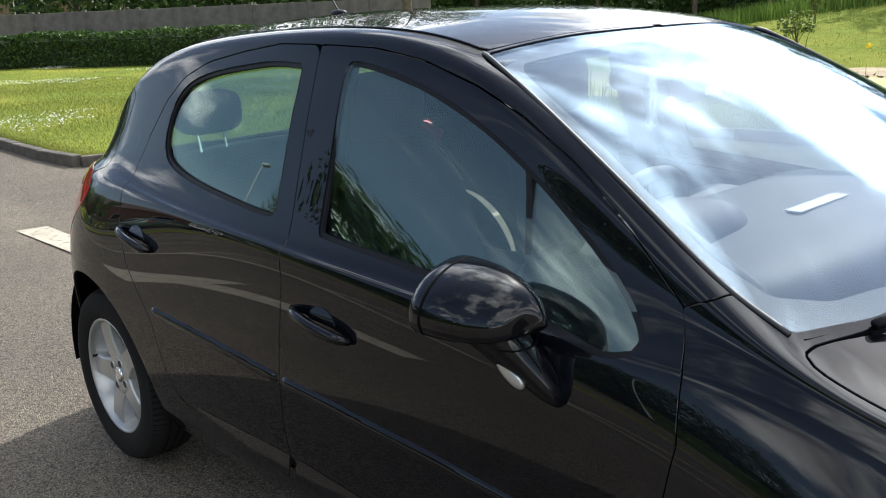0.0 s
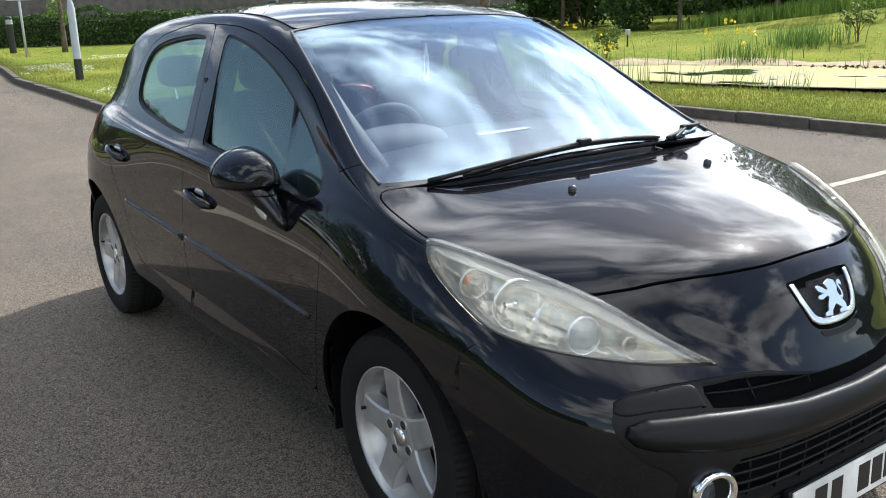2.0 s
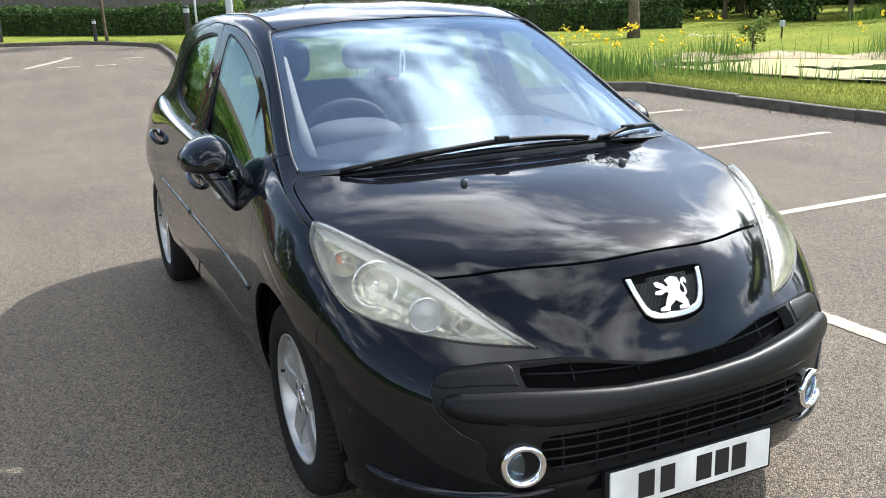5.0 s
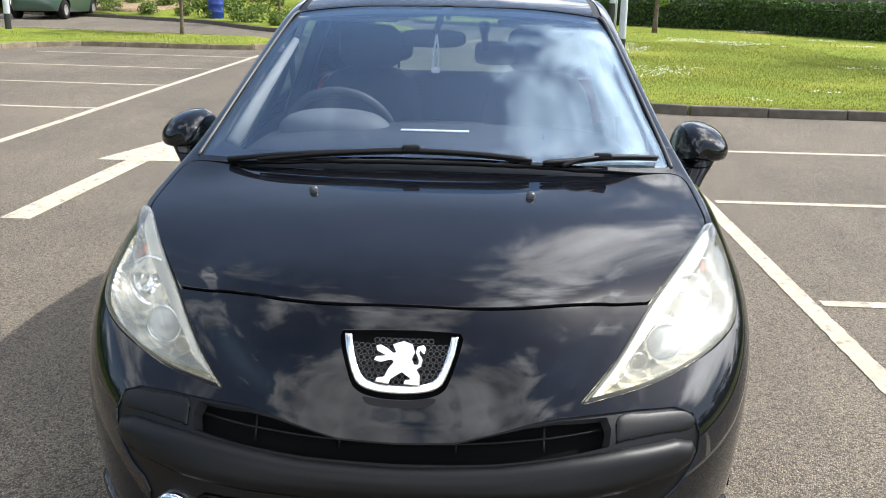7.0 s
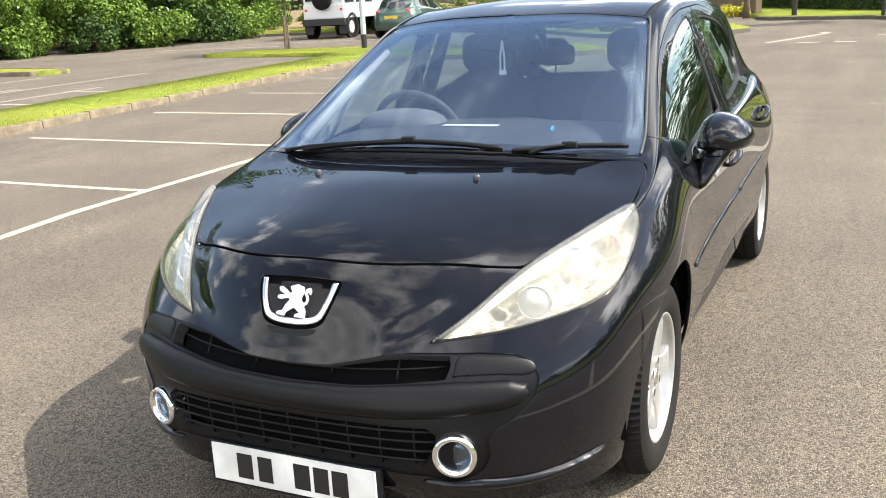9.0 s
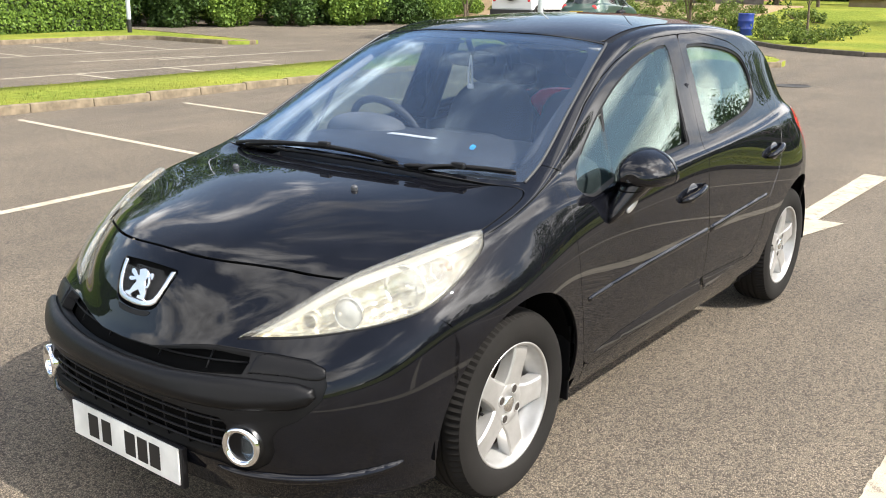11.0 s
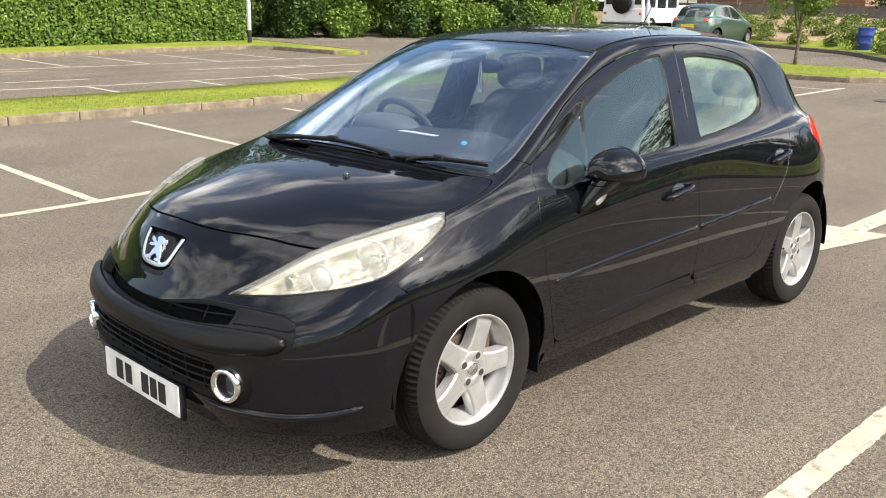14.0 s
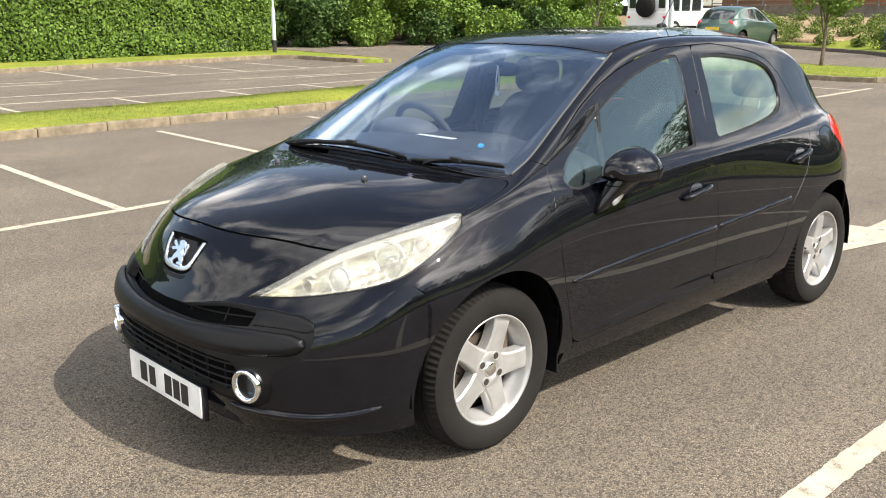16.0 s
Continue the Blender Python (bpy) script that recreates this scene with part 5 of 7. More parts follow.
def door_details():
    for x0, z0, x1, z1, nm in ((1.425, .772, 1.205, .806, "front"), (.495, .832, .300, .872, "rear")):
        xm, zm = (x0 + x1) / 2, (z0 + z1) / 2
        cup = [(xm + .050 * math.cos(t), zm + .040 * math.sin(t) * 1.0) for t in np.linspace(0, 2 * math.pi, 40, endpoint=False)]
        base = refine(refine(within((xm - .2, 0, zm - .12), (xm + .2, 1, zm + .12), 1)))
        c = cut(base, "side", cup)
        v, f = tidy(c)
        w = v.copy()
        w[:, :3] += 0.0015 * v[:, 4:7]
        w[:, 6] -= 0.9 * (zm - v[:, 2]) / .04
        w[:, 4:7] /= np.linalg.norm(w[:, 4:7], axis=1)[:, None]
        for flip in (False, True):
            panel("handle_cup", flip_y((w, f)) if flip else (w, f), PAINT, car, thick=0.003)
            pts = []
            for t in np.linspace(0, 1, 9):
                p, n = side_point(x0 + (x1 - x0) * t, z0 + (z1 - z0) * t)
                q = p + n * (0.004 + 0.026 * math.sin(math.pi * min(1, max(0, t))) ** 0.5)
                pts.append((q[0], q[1] * (-1 if flip else 1), q[2]))
            part("door_handle", tube(pts, [.008, .0125, .0135, .0135, .0135, .0135, .0135, .0125, .008], 10), PAINT, car, smooth=True)
    strips = ([(2.150, .548), (2.156, .566), (1.70, .593), (1.137, .618), (1.134, .588), (1.70, .563)], [(1.110, .588), (1.112, .619), (.80, .640), (.478, .665), (.470, .640), (.80, .612)])
    for poly in strips:
        c = swell(cut(refine(within((.3, 0, .4), (2.3, 1, .8), 1)), "side", poly), "side", poly, 0.009, 0.014)
        pair("rub_strip", c, PAINT, car, thick=0.004, label="body-coloured rubbing strip")
    # a facet along the foot of the doors, leaning outward to its lower edge
    facets = (([2.04, 1.66, 1.145], [.326, .331, .345], [2.04, 1.85, 1.466, 1.145], [.328, .356, .379, .394]), ([1.112, .885, .63], [.342, .360, .382], [1.112, .86, .63], [.394, .388, .384]))
    for bx, bz, tx, tz in facets:
        poly = list(zip(bx, bz)) + list(zip(tx, tz))[::-1]
        v, f = tidy(cut(refine(refine(within((.3, 0, .2), (2.3, 1, .6), 1))), "side", poly))
        lo, hi = (np.interp(v[:, 0], a[::-1], b[::-1]) for a, b in ((bx, bz), (tx, tz)))
        t = np.clip((hi - v[:, 2]) / np.maximum(hi - lo, .004), 0, 1)
        w = v.copy()
        w[:, :3] += (.001 + .38 * t * np.minimum(hi - lo, .05))[:, None] * v[:, 4:7]
        w[:, 4:7] = mesh_normals(w[:, :3], f)
        c = (w, f)
        pair("sill_ridge", c, PAINT, car, thick=0.004)
    # fuel flap on the left rear quarter
    flap = smooth_outline([(.065, .972), (.14, .955), (.165, .90), (.135, .845), (.07, .825), (.01, .855), (-.01, .91), (.01, .955)], 60)
    c = cut(cut(refine(within((-.2, 0, .7), (.3, 1, 1.05), 1)), "side", flap), "side", shrink(flap, 0.003), "out")
    panel("fuel_flap_gap", c, DARK, car, thick=0.002, out=0.001)


def mirrors():
    """Teardrop mirror heads, each on a blade of a foot that tapers down the door."""
    k = 48
    # outline seen from ahead: outward, up; highest near the door, drooping to a round outer tip, flat below
    shape = smooth_outline([(-.088, -.052), (-.083, .0), (-.064, .052), (-.028, .078), (.020, .075), (.066, .052), (.098, .014), (.107, -.022), (.096, -.050), (.060, -.060), (.0, -.061), (-.055, -.062)], k + 1) * np.array([1.0, .88])
    stations = [(2.004, .10, -.016), (1.998, .30, -.014), (1.984, .52, -.011), (1.962, .70, -.008), (1.930, .85, -.004), (1.890, .95, -.001), (1.850, .995, 0), (1.818, 1.0, 0), (1.806, .985, 0), (1.800, .95, 0), (1.803, .90, 0)]
    cx, cy, cz = 0.0, .872, .966
    v = [(x + .10 * (a + .088) * (1 - q) * -1, cy + a * q - .012 * (1 - q), cz + b * q + d) for x, q, d in stations for a, b in shape]
    n = len(shape)
    f = [(i * n + j, (i + 1) * n + j, (i + 1) * n + (j + 1) % n, i * n + (j + 1) % n) for i in range(len(stations) - 1) for j in range(n)]
    f += [tuple(range(n)), tuple(range((len(stations) - 1) * n, len(stations) * n))[::-1]]
    glass_v = [(1.802, cy + a * .89, cz + b * .89) for a, b in shape]
    gap_v = [(x, cy + a * q, cz + b * q) for x, q in ((1.835, 1.004), (1.829, 1.004)) for a, b in shape]
    # the foot: rounded sections from the head's inner lower corner down to a point on the door
    rings = [(1.880, .884, .958, .078, .052), (1.884, .878, .932, .079, .052), (1.900, .864, .904, .076, .048), (1.926, .848, .874, .067, .042), (1.954, .838, .847, .054, .034), (1.980, .831, .822, .038, .027), (1.998, .826, .802, .021, .018), (2.006, .823, .793, .007, .008)]
    m = 24
    fv = []
    for x, y, z, hx, hy in rings:
        for t in np.linspace(0, 2 * math.pi, m, endpoint=False):
            c, q = math.cos(t), math.sin(t)
            fv.append((x + hx * math.copysign(abs(c) ** .7, c), y + hy * math.copysign(abs(q) ** .7, q), z - .10 * hx * c))
    ff = [(i * m + j, i * m + (j + 1) % m, (i + 1) * m + (j + 1) % m, (i + 1) * m + j) for i in range(len(rings) - 1) for j in range(m)]
    ff += [tuple(range(m))[::-1], tuple(range((len(rings) - 1) * m, len(rings) * m))]
    seam = rings[2]
    sv = [(seam[0] + (seam[3] + .0015) * math.copysign(abs(math.cos(t)) ** .7, math.cos(t)), seam[1] + (seam[4] + .0015) * math.copysign(abs(math.sin(t)) ** .7, math.sin(t)), seam[2] + .006 - .10 * seam[3] * math.cos(t)) for t in np.linspace(0, 2 * math.pi, m, endpoint=False)]
    lens = superbox(.066, .016, .026, 2.4, 22, 12)
    for s in (1, -1):
        do = (lambda d: d) if s > 0 else mirror_y
        body = part("door_mirror", do((v, f)), PAINT, car, "black teardrop door mirror on a tapering foot", smooth=True)
        sharp_smooth(body, 50)
        part("mirror_glass", do((glass_v, [tuple(range(n))[::-1]])), MIRROR, body)
        part("shell_seam", do((gap_v, [(j, n + j, n + (j + 1) % n, (j + 1) % n) for j in range(n)])), DARK, body)
        foot = part("mirror_foot", do((fv, ff)), PAINT, body, smooth=True)
        part("foot_seam", do(tube(sv, .0016, 5, True)), DARK, foot)
        part("side_repeater", lens, REPEATER, foot, "clear side repeater lens", at=pose(1.944, .874 * s, .850, 0, 42, -14 * s), smooth=True)


REPEATER = material("repeater_lens", (0.50, 0.50, 0.49), 0.10, 0.6, Coat_Weight=1.0)[0]


JET = material("grey_jet_plastic", (0.045, 0.048, 0.055), 0.25)[0]


def wipers_and_jets():
    for y in (.278, -.287):
        p, n = top_point(2.690, y)
        v, f = lathe([(.012, -.004), (.012, .008), (.0095, .013), (.005, .016), (.0005, .0165)], 20)
        part("washer_jet", (v, f), JET, car, "small grey washer jet", at=frame_at(p, n, (1, 0, 0)), smooth=True)

    def on_glass(x, y, up):
        p, n = top_point(x, y)
        return p + up * n

    blades = [
        [(2.462, -.49), (2.478, -.30), (2.482, -.06), (2.484, .13), (2.484, .285)],
        [(2.488, .315), (2.456, .40), (2.405, .50), (2.340, .655)],
    ]
    arms = [[(2.428, -.585), (2.468, -.40), (2.480, -.05)], [(2.478, .37), (2.456, .42), (2.418, .485)]]
    for b, a in zip(blades, arms):
        line = spline([tuple(on_glass(x, y, .013)) for x, y in b], 24)
        w = thing_part("wiper", car, "black windscreen wiper")
        part("wiper_blade", tube(line, [.004] + [.0075] * 22 + [.004], 6), TRIM, w, smooth=True)
        low = spline([tuple(on_glass(x, y, .004)) for x, y in b], 24)
        part("wiper_rubber", tube(low, .003, 5), RUBBER, w)
        arm = spline([tuple(on_glass(x, y, h)) for (x, y), h in zip(a, (.006, .020, .022))], 12)
        part("wiper_arm", tube(arm, [.008, .008, .007, .007, .006, .006, .006, .006, .005, .005, .005, .005], 8), TRIM, w, smooth=True)
        mid = arm[-1]
        part("wiper_clip", box_bm(.022, .05, .020, tuple(mid), .005), TRIM, w)
    # slim black seals of the windscreen sides
    for s in (1, -1):
        pts = [on_glass(x, y * s, .002) for x, y in ((2.352, .697), (2.23, .683), (2.006, .637), (1.78, .591), (1.62, .559), (1.578, .545))]
        part("windscreen_seal", tube(spline(pts, 40), .005, 6), SEAL, car, smooth=True)
    # scuttle between bonnet and glass
    ys = np.linspace(-.69, .69, 41)
    lx = np.interp(np.abs(ys), [0, .22, .42, .57, .70], [2.502, 2.492, 2.461, 2.422, 2.366])
    part("scuttle", tube([on_glass(x, y, -.008) for x, y in zip(lx, ys)], .009, 6), TRIM, car, smooth=True)
    # aerial at the rear of the roof
    p, n = top_point(.37, -.02)
    foot = part("aerial_foot", superbox(.075, .035, .03, 2.6, 18, 10, (0, 0, .006)), TRIM, car, at=Matrix.Translation(p), smooth=True)
    part("aerial_rod", tube([(.0, 0, .015), (-.10, .0, .14), (-.17, 0, .24)], .0028, 6), TRIM, foot)


SEAL = material("grey_seal", (0.05, 0.05, 0.05), 0.4)[0]


def underside():
    pts = [(3.25, .50), (3.0, .66), (2.9, .60), (2.15, .60), (2.05, .74), (.55, .74), (.45, .60), (-.40, .60), (-.50, .45)]
    poly = pts + [(x, -y) for x, y in pts[::-1]]
    bm = bmesh.new()
    bot = [bm.verts.new((x, y, .215)) for x, y in poly]
    f = bm.faces.new(bot)
    r = bmesh.ops.extrude_face_region(bm, geom=[f])
    bmesh.ops.translate(bm, vec=(0, 0, .07), verts=[g for g in r["geom"] if isinstance(g, bmesh.types.BMVert)])
    part("underbody", bm, DARK, car)
    # engine bay walls stop light behind lamps and grille
    part("front_bulkhead", box_bm(.03, .80, .30, (2.92, 0, .46), .01), DARK, car)
    part("engine_bulkhead", box_bm(.03, 1.36, .62, (2.30, 0, .58), .01), DARK, car)
    for s in (1, -1):
        part("inner_wing", box_bm(.40, .02, .42, (2.42, .60 * s, .58), .005), DARK, car)


def cabin():
    """Seats, wheel, dashboard and linings, seen through the glass."""
    def seat(x, y, back_lean, wide=.50, rear=False):
        st = thing_part("seat", car, "dark fabric seat")
        part("seat_cushion", superbox(.52, wide, .20, 4, 24, 12, (x + .20, y, .44)), FABRIC, st, smooth=True)
        def lean(px, py, pz):
            return (px - .28 * (pz + .30), py * (1 - .25 * max(0, pz)), pz)
        part("seat_back", superbox(.15, wide, .66, 3.6, 24, 16, (x - .02, y, .80), lean), FABRIC, st, smooth=True)
        if not rear:
            hr = part("head_restraint", superbox(.10, .27, .19, 3.4, 22, 12, (x - .185, y, 1.215)), FABRIC, st, smooth=True)
            for d in (-.06, .06):
                part("restraint_post", tube([(x - .155, y + d, 1.06), (x - .18, y + d, 1.15)], .006, 8), CHROME, hr)
        return st

    seat(1.18, -.36, 0)
    seat(1.18, .36, 0)
    st = thing_part("rear_seat", car, "dark fabric rear bench")
    part("seat_cushion", superbox(.52, 1.22, .22, 5, 32, 12, (.55, 0, .46)), FABRIC, st, smooth=True)
    def lean(px, py, pz):
        return (px - .40 * (pz + .28), py, pz)
    part("seat_back", superbox(.14, 1.24, .52, 5, 32, 14, (.26, 0, .78), lean), FABRIC, st, smooth=True)
    for y in (-.38, .38):
        hr = part("head_restraint", superbox(.09, .25, .15, 3.4, 22, 12, (.06, y, 1.16)), FABRIC, st, smooth=True)
        for d in (-.05, .05):
            part("restraint_post", tube([(.08, y + d, 1.02), (.062, y + d, 1.10)], .006, 8), CHROME, hr)
    # dashboard with a hood over the dials
    def dash(px, py, pz):
        return (px - .10 * (py / .65) ** 2, py, pz - .02 * (py / .65) ** 2)
    db = part("dashboard", superbox(.62, 1.32, .36, 5, 40, 16, (2.03, 0, .83), dash), DASH, car, "grey-blue plastic dashboard", smooth=True)
    part("dial_hood", superbox(.22, .38, .15, 2.4, 26, 14, (1.93, -.36, .985)), HOOD, db, smooth=True)
    part("centre_vent", superbox(.10, .40, .10, 4, 24, 10, (1.74, 0, .95)), DASH, db, smooth=True)
    part("paper_slip", box_bm(.036, .22, .003, (2.057, -.012, 1.013), .0005), PAPER, db, "white paper slip on the dashboard")
    part("blue_tag", superbox(.044, .005, .020, 1.6, 12, 8, (2.135, .335, 1.015)), BLUE, db, "small upright blue card", smooth=True)
    sw = thing_part("steering_wheel", car, "black three-spoke steering wheel")
    c, tiltm = Vector((1.79, -.36, .950)), pose(0, 0, 0, 0, 118, 0)
    pts = [tuple(c + tiltm @ Vector((.185 * math.cos(t), .185 * math.sin(t), 0))) for t in np.linspace(0, 2 * math.pi, 40, endpoint=False)]
    part("wheel_rim", tube(pts, .016, 10, True), DASH, sw, smooth=True)
    part("wheel_boss", superbox(.16, .17, .07, 3, 20, 10), DASH, sw, at=Matrix.Translation(c) @ tiltm, smooth=True)
    for a in (0, math.pi, -math.pi / 2 + math.pi):
        part("wheel_spoke", tube([tuple(c), tuple(c + tiltm @ Vector((.18 * math.sin(a), .18 * math.cos(a), 0)))], .014, 8), TRIM, sw)
    part("steering_column", tube([tuple(c), (1.95, -.36, .82)], .045, 14), DASH, sw)
    # interior mirror and hanging tag
    im = part("interior_mirror", superbox(.035, .24, .065, 3.2, 20, 10, (1.62, -.05, 1.283)), TRIM, car, smooth=True)
    part("mirror_stalk", tube([(1.63, -.04, 1.30), (1.69, -.02, 1.362)], .012, 8), TRIM, im)
    part("hanging_tag", joined(tube([(1.645, -.036, 1.30), (1.645, -.028, 1.235), (1.642, -.030, 1.175)], .004, 5), tube([(1.645, -.036, 1.30), (1.645, -.046, 1.235), (1.642, -.048, 1.175)], .004, 5), superbox(.01, .034, .022, 3, 10, 8, (1.642, -.038, 1.172))), PAPER, im, "white hanging ribbon")
    dc = part("dash_camera", superbox(.03, .155, .085, 4, 18, 10, (1.60, .178, 1.235)), TRIM, car, "small black camera on a screen mount", smooth=True)
    part("camera_mount", tube([(1.61, .14, 1.25), (1.63, .135, 1.30), (1.66, .135, 1.335)], [.014, .012, .022], 10), TRIM, dc, smooth=True)
    for y in (-.36, .36):
        part("sun_visor", box_bm(.14, .36, .014, (1.56, y, 1.345), .006, turn=None), LINING, car)
    # headlining, floor and parcel shelf
    roof_in = cut(within((-.1, -.7, 1.2), (1.7, .7, 1.5)), "top", mirrored([(1.57, 0), (1.55, .40), (1.53, .50), (.25, .50), (.1, .40), (.08, 0)]))
    panel("headlining", roof_in, LINING, car, thick=0.01, out=-0.03)
    part("parcel_shelf", box_bm(.40, 1.10, .02, (-.08, 0, .93), .006), FABRIC, car)
    part("cabin_floor", box_bm(2.4, 1.30, .03, (1.0, 0, .33), .01), DARK, car)
    for s in (1, -1):
        lining = cut(within((.3, 0, .3), (2.2, 1, 1.0), 1), "side", [(2.12, .36), (2.10, .885), (1.5, .935), (.4, .99), (.40, .70), (.55, .42), (.7, .36)])
        panel("door_lining", lining if s > 0 else flip_y(lining), DASH, car, thick=0.006, out=-0.05)
    for s in (1, -1):
        # belt and pillar covers
        part("pillar_cover", tube([(1.13, .67 * s, .95), (1.10, .595 * s, 1.18), (1.09, .535 * s, 1.34)], [.04, .035, .03], 8), TRIM, car, smooth=True)
        part("seat_belt", tube([(1.12, .68 * s, 1.20), (1.14, .66 * s, .95), (1.20, .60 * s, .60)], .012, 6), FABRIC, car)
    for s in (1, -1):
        part("boot_lining", box_bm(.42, .02, .46, (-.16, .56 * s, .76), .006), DARK, car)
        # right pillar lining is coloured paler to stand for sunlight falling on it
        part("pillar_lining", tube([(2.25, .622 * s, .985), (2.0, .588 * s, 1.113), (1.70, .535 * s, 1.270)], [.024, .020, .013], 10), DASH if s > 0 else LINING, car, smooth=True)
    part("front_footwell", box_bm(.04, 1.3, .5, (2.26, 0, .60), .01), DARK, car)


nose_parts()
headlamps()
wheels()
door_details()
mirrors()
wipers_and_jets()
underside()
cabin()

# ---- plants ----
LEAF_HEDGE = leaf_material("hedge_leaf", (0.065, 0.125, 0.020), (0.205, 0.31, 0.05))
LEAF_DARK = leaf_material("dark_leaf", (0.022, 0.048, 0.012), (0.085, 0.15, 0.032))
LEAF_LIGHT = leaf_material("light_leaf", (0.07, 0.13, 0.02), (0.22, 0.32, 0.06))
LEAF_SHRUB = leaf_material("shrub_leaf", (0.06, 0.10, 0.02), (0.20, 0.26, 0.055))
LEAF_RED = leaf_material("copper_leaf", (0.10, 0.022, 0.020), (0.34, 0.085, 0.075))
LEAF_YELLOW = leaf_material("golden_leaf", (0.42, 0.40, 0.03), (0.70, 0.66, 0.08))
BLADE = leaf_material("grass_blade", (0.140, 0.165, 0.026), (0.30, 0.31, 0.072))
REED = leaf_material("reed_blade", (0.06, 0.13, 0.025), (0.20, 0.30, 0.07))
PETAL_Y = leaf_material("yellow_petal", (0.75, 0.55, 0.02), (0.90, 0.72, 0.05))
PETAL_W = leaf_material("white_petal", (0.70, 0.70, 0.64), (0.88, 0.88, 0.84))
BARK = stone_material("bark", (0.06, 0.045, 0.03), (0.17, 0.13, 0.09), 14.0)
LITTER = stone_material("leaf_litter", (0.07, 0.05, 0.032), (0.20, 0.15, 0.10), 9.0)
rng = np.random.default_rng(5)


def quick_mesh(name, verts, loops, mat, smooth=False):
    """Many small faces of the same number of corners, set at once."""
    verts, loops = np.asarray(verts, np.float32), np.asarray(loops, np.int32)
    me = bpy.data.meshes.new(name)
    me.vertices.add(len(verts))
    me.vertices.foreach_set("co", verts.ravel())
    n, k = loops.shape
    me.loops.add(n * k)
    me.loops.foreach_set("vertex_index", loops.ravel())
    me.polygons.add(n)
    me.polygons.foreach_set("loop_start", np.arange(0, n * k, k, dtype=np.int32))
    me.update(calc_edges=True)
    me.materials.append(mat)
    if smooth:
        me.polygons.foreach_set("use_smooth", [True] * n)
    me.validate()
    return me


def leaves(name, at, out, size, mat, spread=0.8):
    """Leaf blades, folded along the rib, at points, leaning along the outward direction."""
    n = len(at)
    d = out + spread * rng.normal(size=(n, 3))
    d /= np.linalg.norm(d, axis=1)[:, None] + 1e-9
    a = np.cross(d, rng.normal(size=(n, 3)))
    a /= np.linalg.norm(a, axis=1)[:, None] + 1e-9
    b = np.cross(d, a)
    s = (size * rng.uniform(0.6, 1.35, n))[:, None]
    v = np.stack([at - a * s * 0.5, at + b * s * 0.30 + d * s * 0.12, at + a * s * 0.5 - d * s * 0.1, at - b * s * 0.30 + d * s * 0.12], 1).reshape(-1, 3)
    return quick_mesh(name, v, np.arange(4 * n).reshape(-1, 4), mat)


def clumps(centres, radii, count):
    """Points and outward directions spread over many small balls, more of them near the skin."""
    k = rng.integers(0, len(centres), count)
    d = rng.normal(size=(count, 3))
    d /= np.linalg.norm(d, axis=1)[:, None]
    r = radii[k] * rng.uniform(0.25, 1.0, count) ** 0.4
    return centres[k] + d * r[:, None], d


def hedge(name, line, width, high, density, size, mat, label, group=""):
    """A clipped hedge along a line: leaves over an uneven body, a solid core coloured as dark inner shade."""
    pts = np.array(line, float)
    seg = np.r_[0, np.cumsum(np.linalg.norm(np.diff(pts, axis=0), axis=1))]
    long = seg[-1]
    mid = pts[len(pts) // 2]
    base = float(height(*mid))
    h = thing(name, label, "hedge", group=group)
    n = int(long * (2 * high + width) * density)
    t = rng.uniform(0, long, n)
    w = rng.uniform(0, 2 * high + width, n)
    x, y = (np.interp(t, seg, pts[:, k]) for k in (0, 1))
    i = np.clip(np.searchsorted(seg, t) - 1, 0, len(pts) - 2)
    dirs = np.diff(pts, axis=0) / np.diff(seg)[:, None]
    nx, ny = -dirs[i, 1], dirs[i, 0]
    side = np.where(w < high, -1.0, np.where(w > high + width, 1.0, 0.0))
    off = np.where(side == 0, w - high - width / 2, side * width / 2)
    z = np.where(w < high, w, np.where(w > high + width, w - high - width, high))
    lump = np.array([noise.noise((a * 0.9, b * 0.9, c * 1.3)) + 0.5 * noise.noise((a * 2.6, b * 2.6, c * 2.6)) for a, b, c in zip(x, y, z)])
    push = 0.16 * lump - 0.12 * rng.uniform(0, 1, n) ** 2
    out = np.stack([nx * side, ny * side, (side == 0).astype(float)], 1)
    # shoulders rounded
    top = np.clip((z - high + 0.25) / 0.25, 0, 1)
    at = np.stack([x + nx * off, y + ny * off, z + height(x, y)], 1) + out * push[:, None]
    at[:, 0] -= nx * side * 0.12 * top
    at[:, 1] -= ny * side * 0.12 * top
    at[:, 2] += np.where(side == 0, 0.12 * lump, 0)
    part("leaves", leaves("leaves", at, out + np.array([0, 0, 0.25]), size, mat), parent=h)
    # solid prism in near-black green, painting the shade between the leaves
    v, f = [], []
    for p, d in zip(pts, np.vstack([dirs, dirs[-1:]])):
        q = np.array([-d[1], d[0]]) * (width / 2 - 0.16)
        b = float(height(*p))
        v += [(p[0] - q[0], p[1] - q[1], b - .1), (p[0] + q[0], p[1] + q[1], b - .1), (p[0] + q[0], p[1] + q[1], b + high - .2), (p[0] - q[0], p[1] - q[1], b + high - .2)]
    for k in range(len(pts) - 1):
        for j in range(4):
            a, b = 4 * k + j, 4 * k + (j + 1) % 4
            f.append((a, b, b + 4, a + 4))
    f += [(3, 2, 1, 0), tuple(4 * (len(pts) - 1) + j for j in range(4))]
    part("core", (v, f), CORE_SHADE, h)
    return h


# colour of the shade inside hedges, not of any modelled branch
CORE_SHADE = stone_material("hedge_core_shade", (0.016, 0.026, 0.008), (0.035, 0.05, 0.016), 8.0)


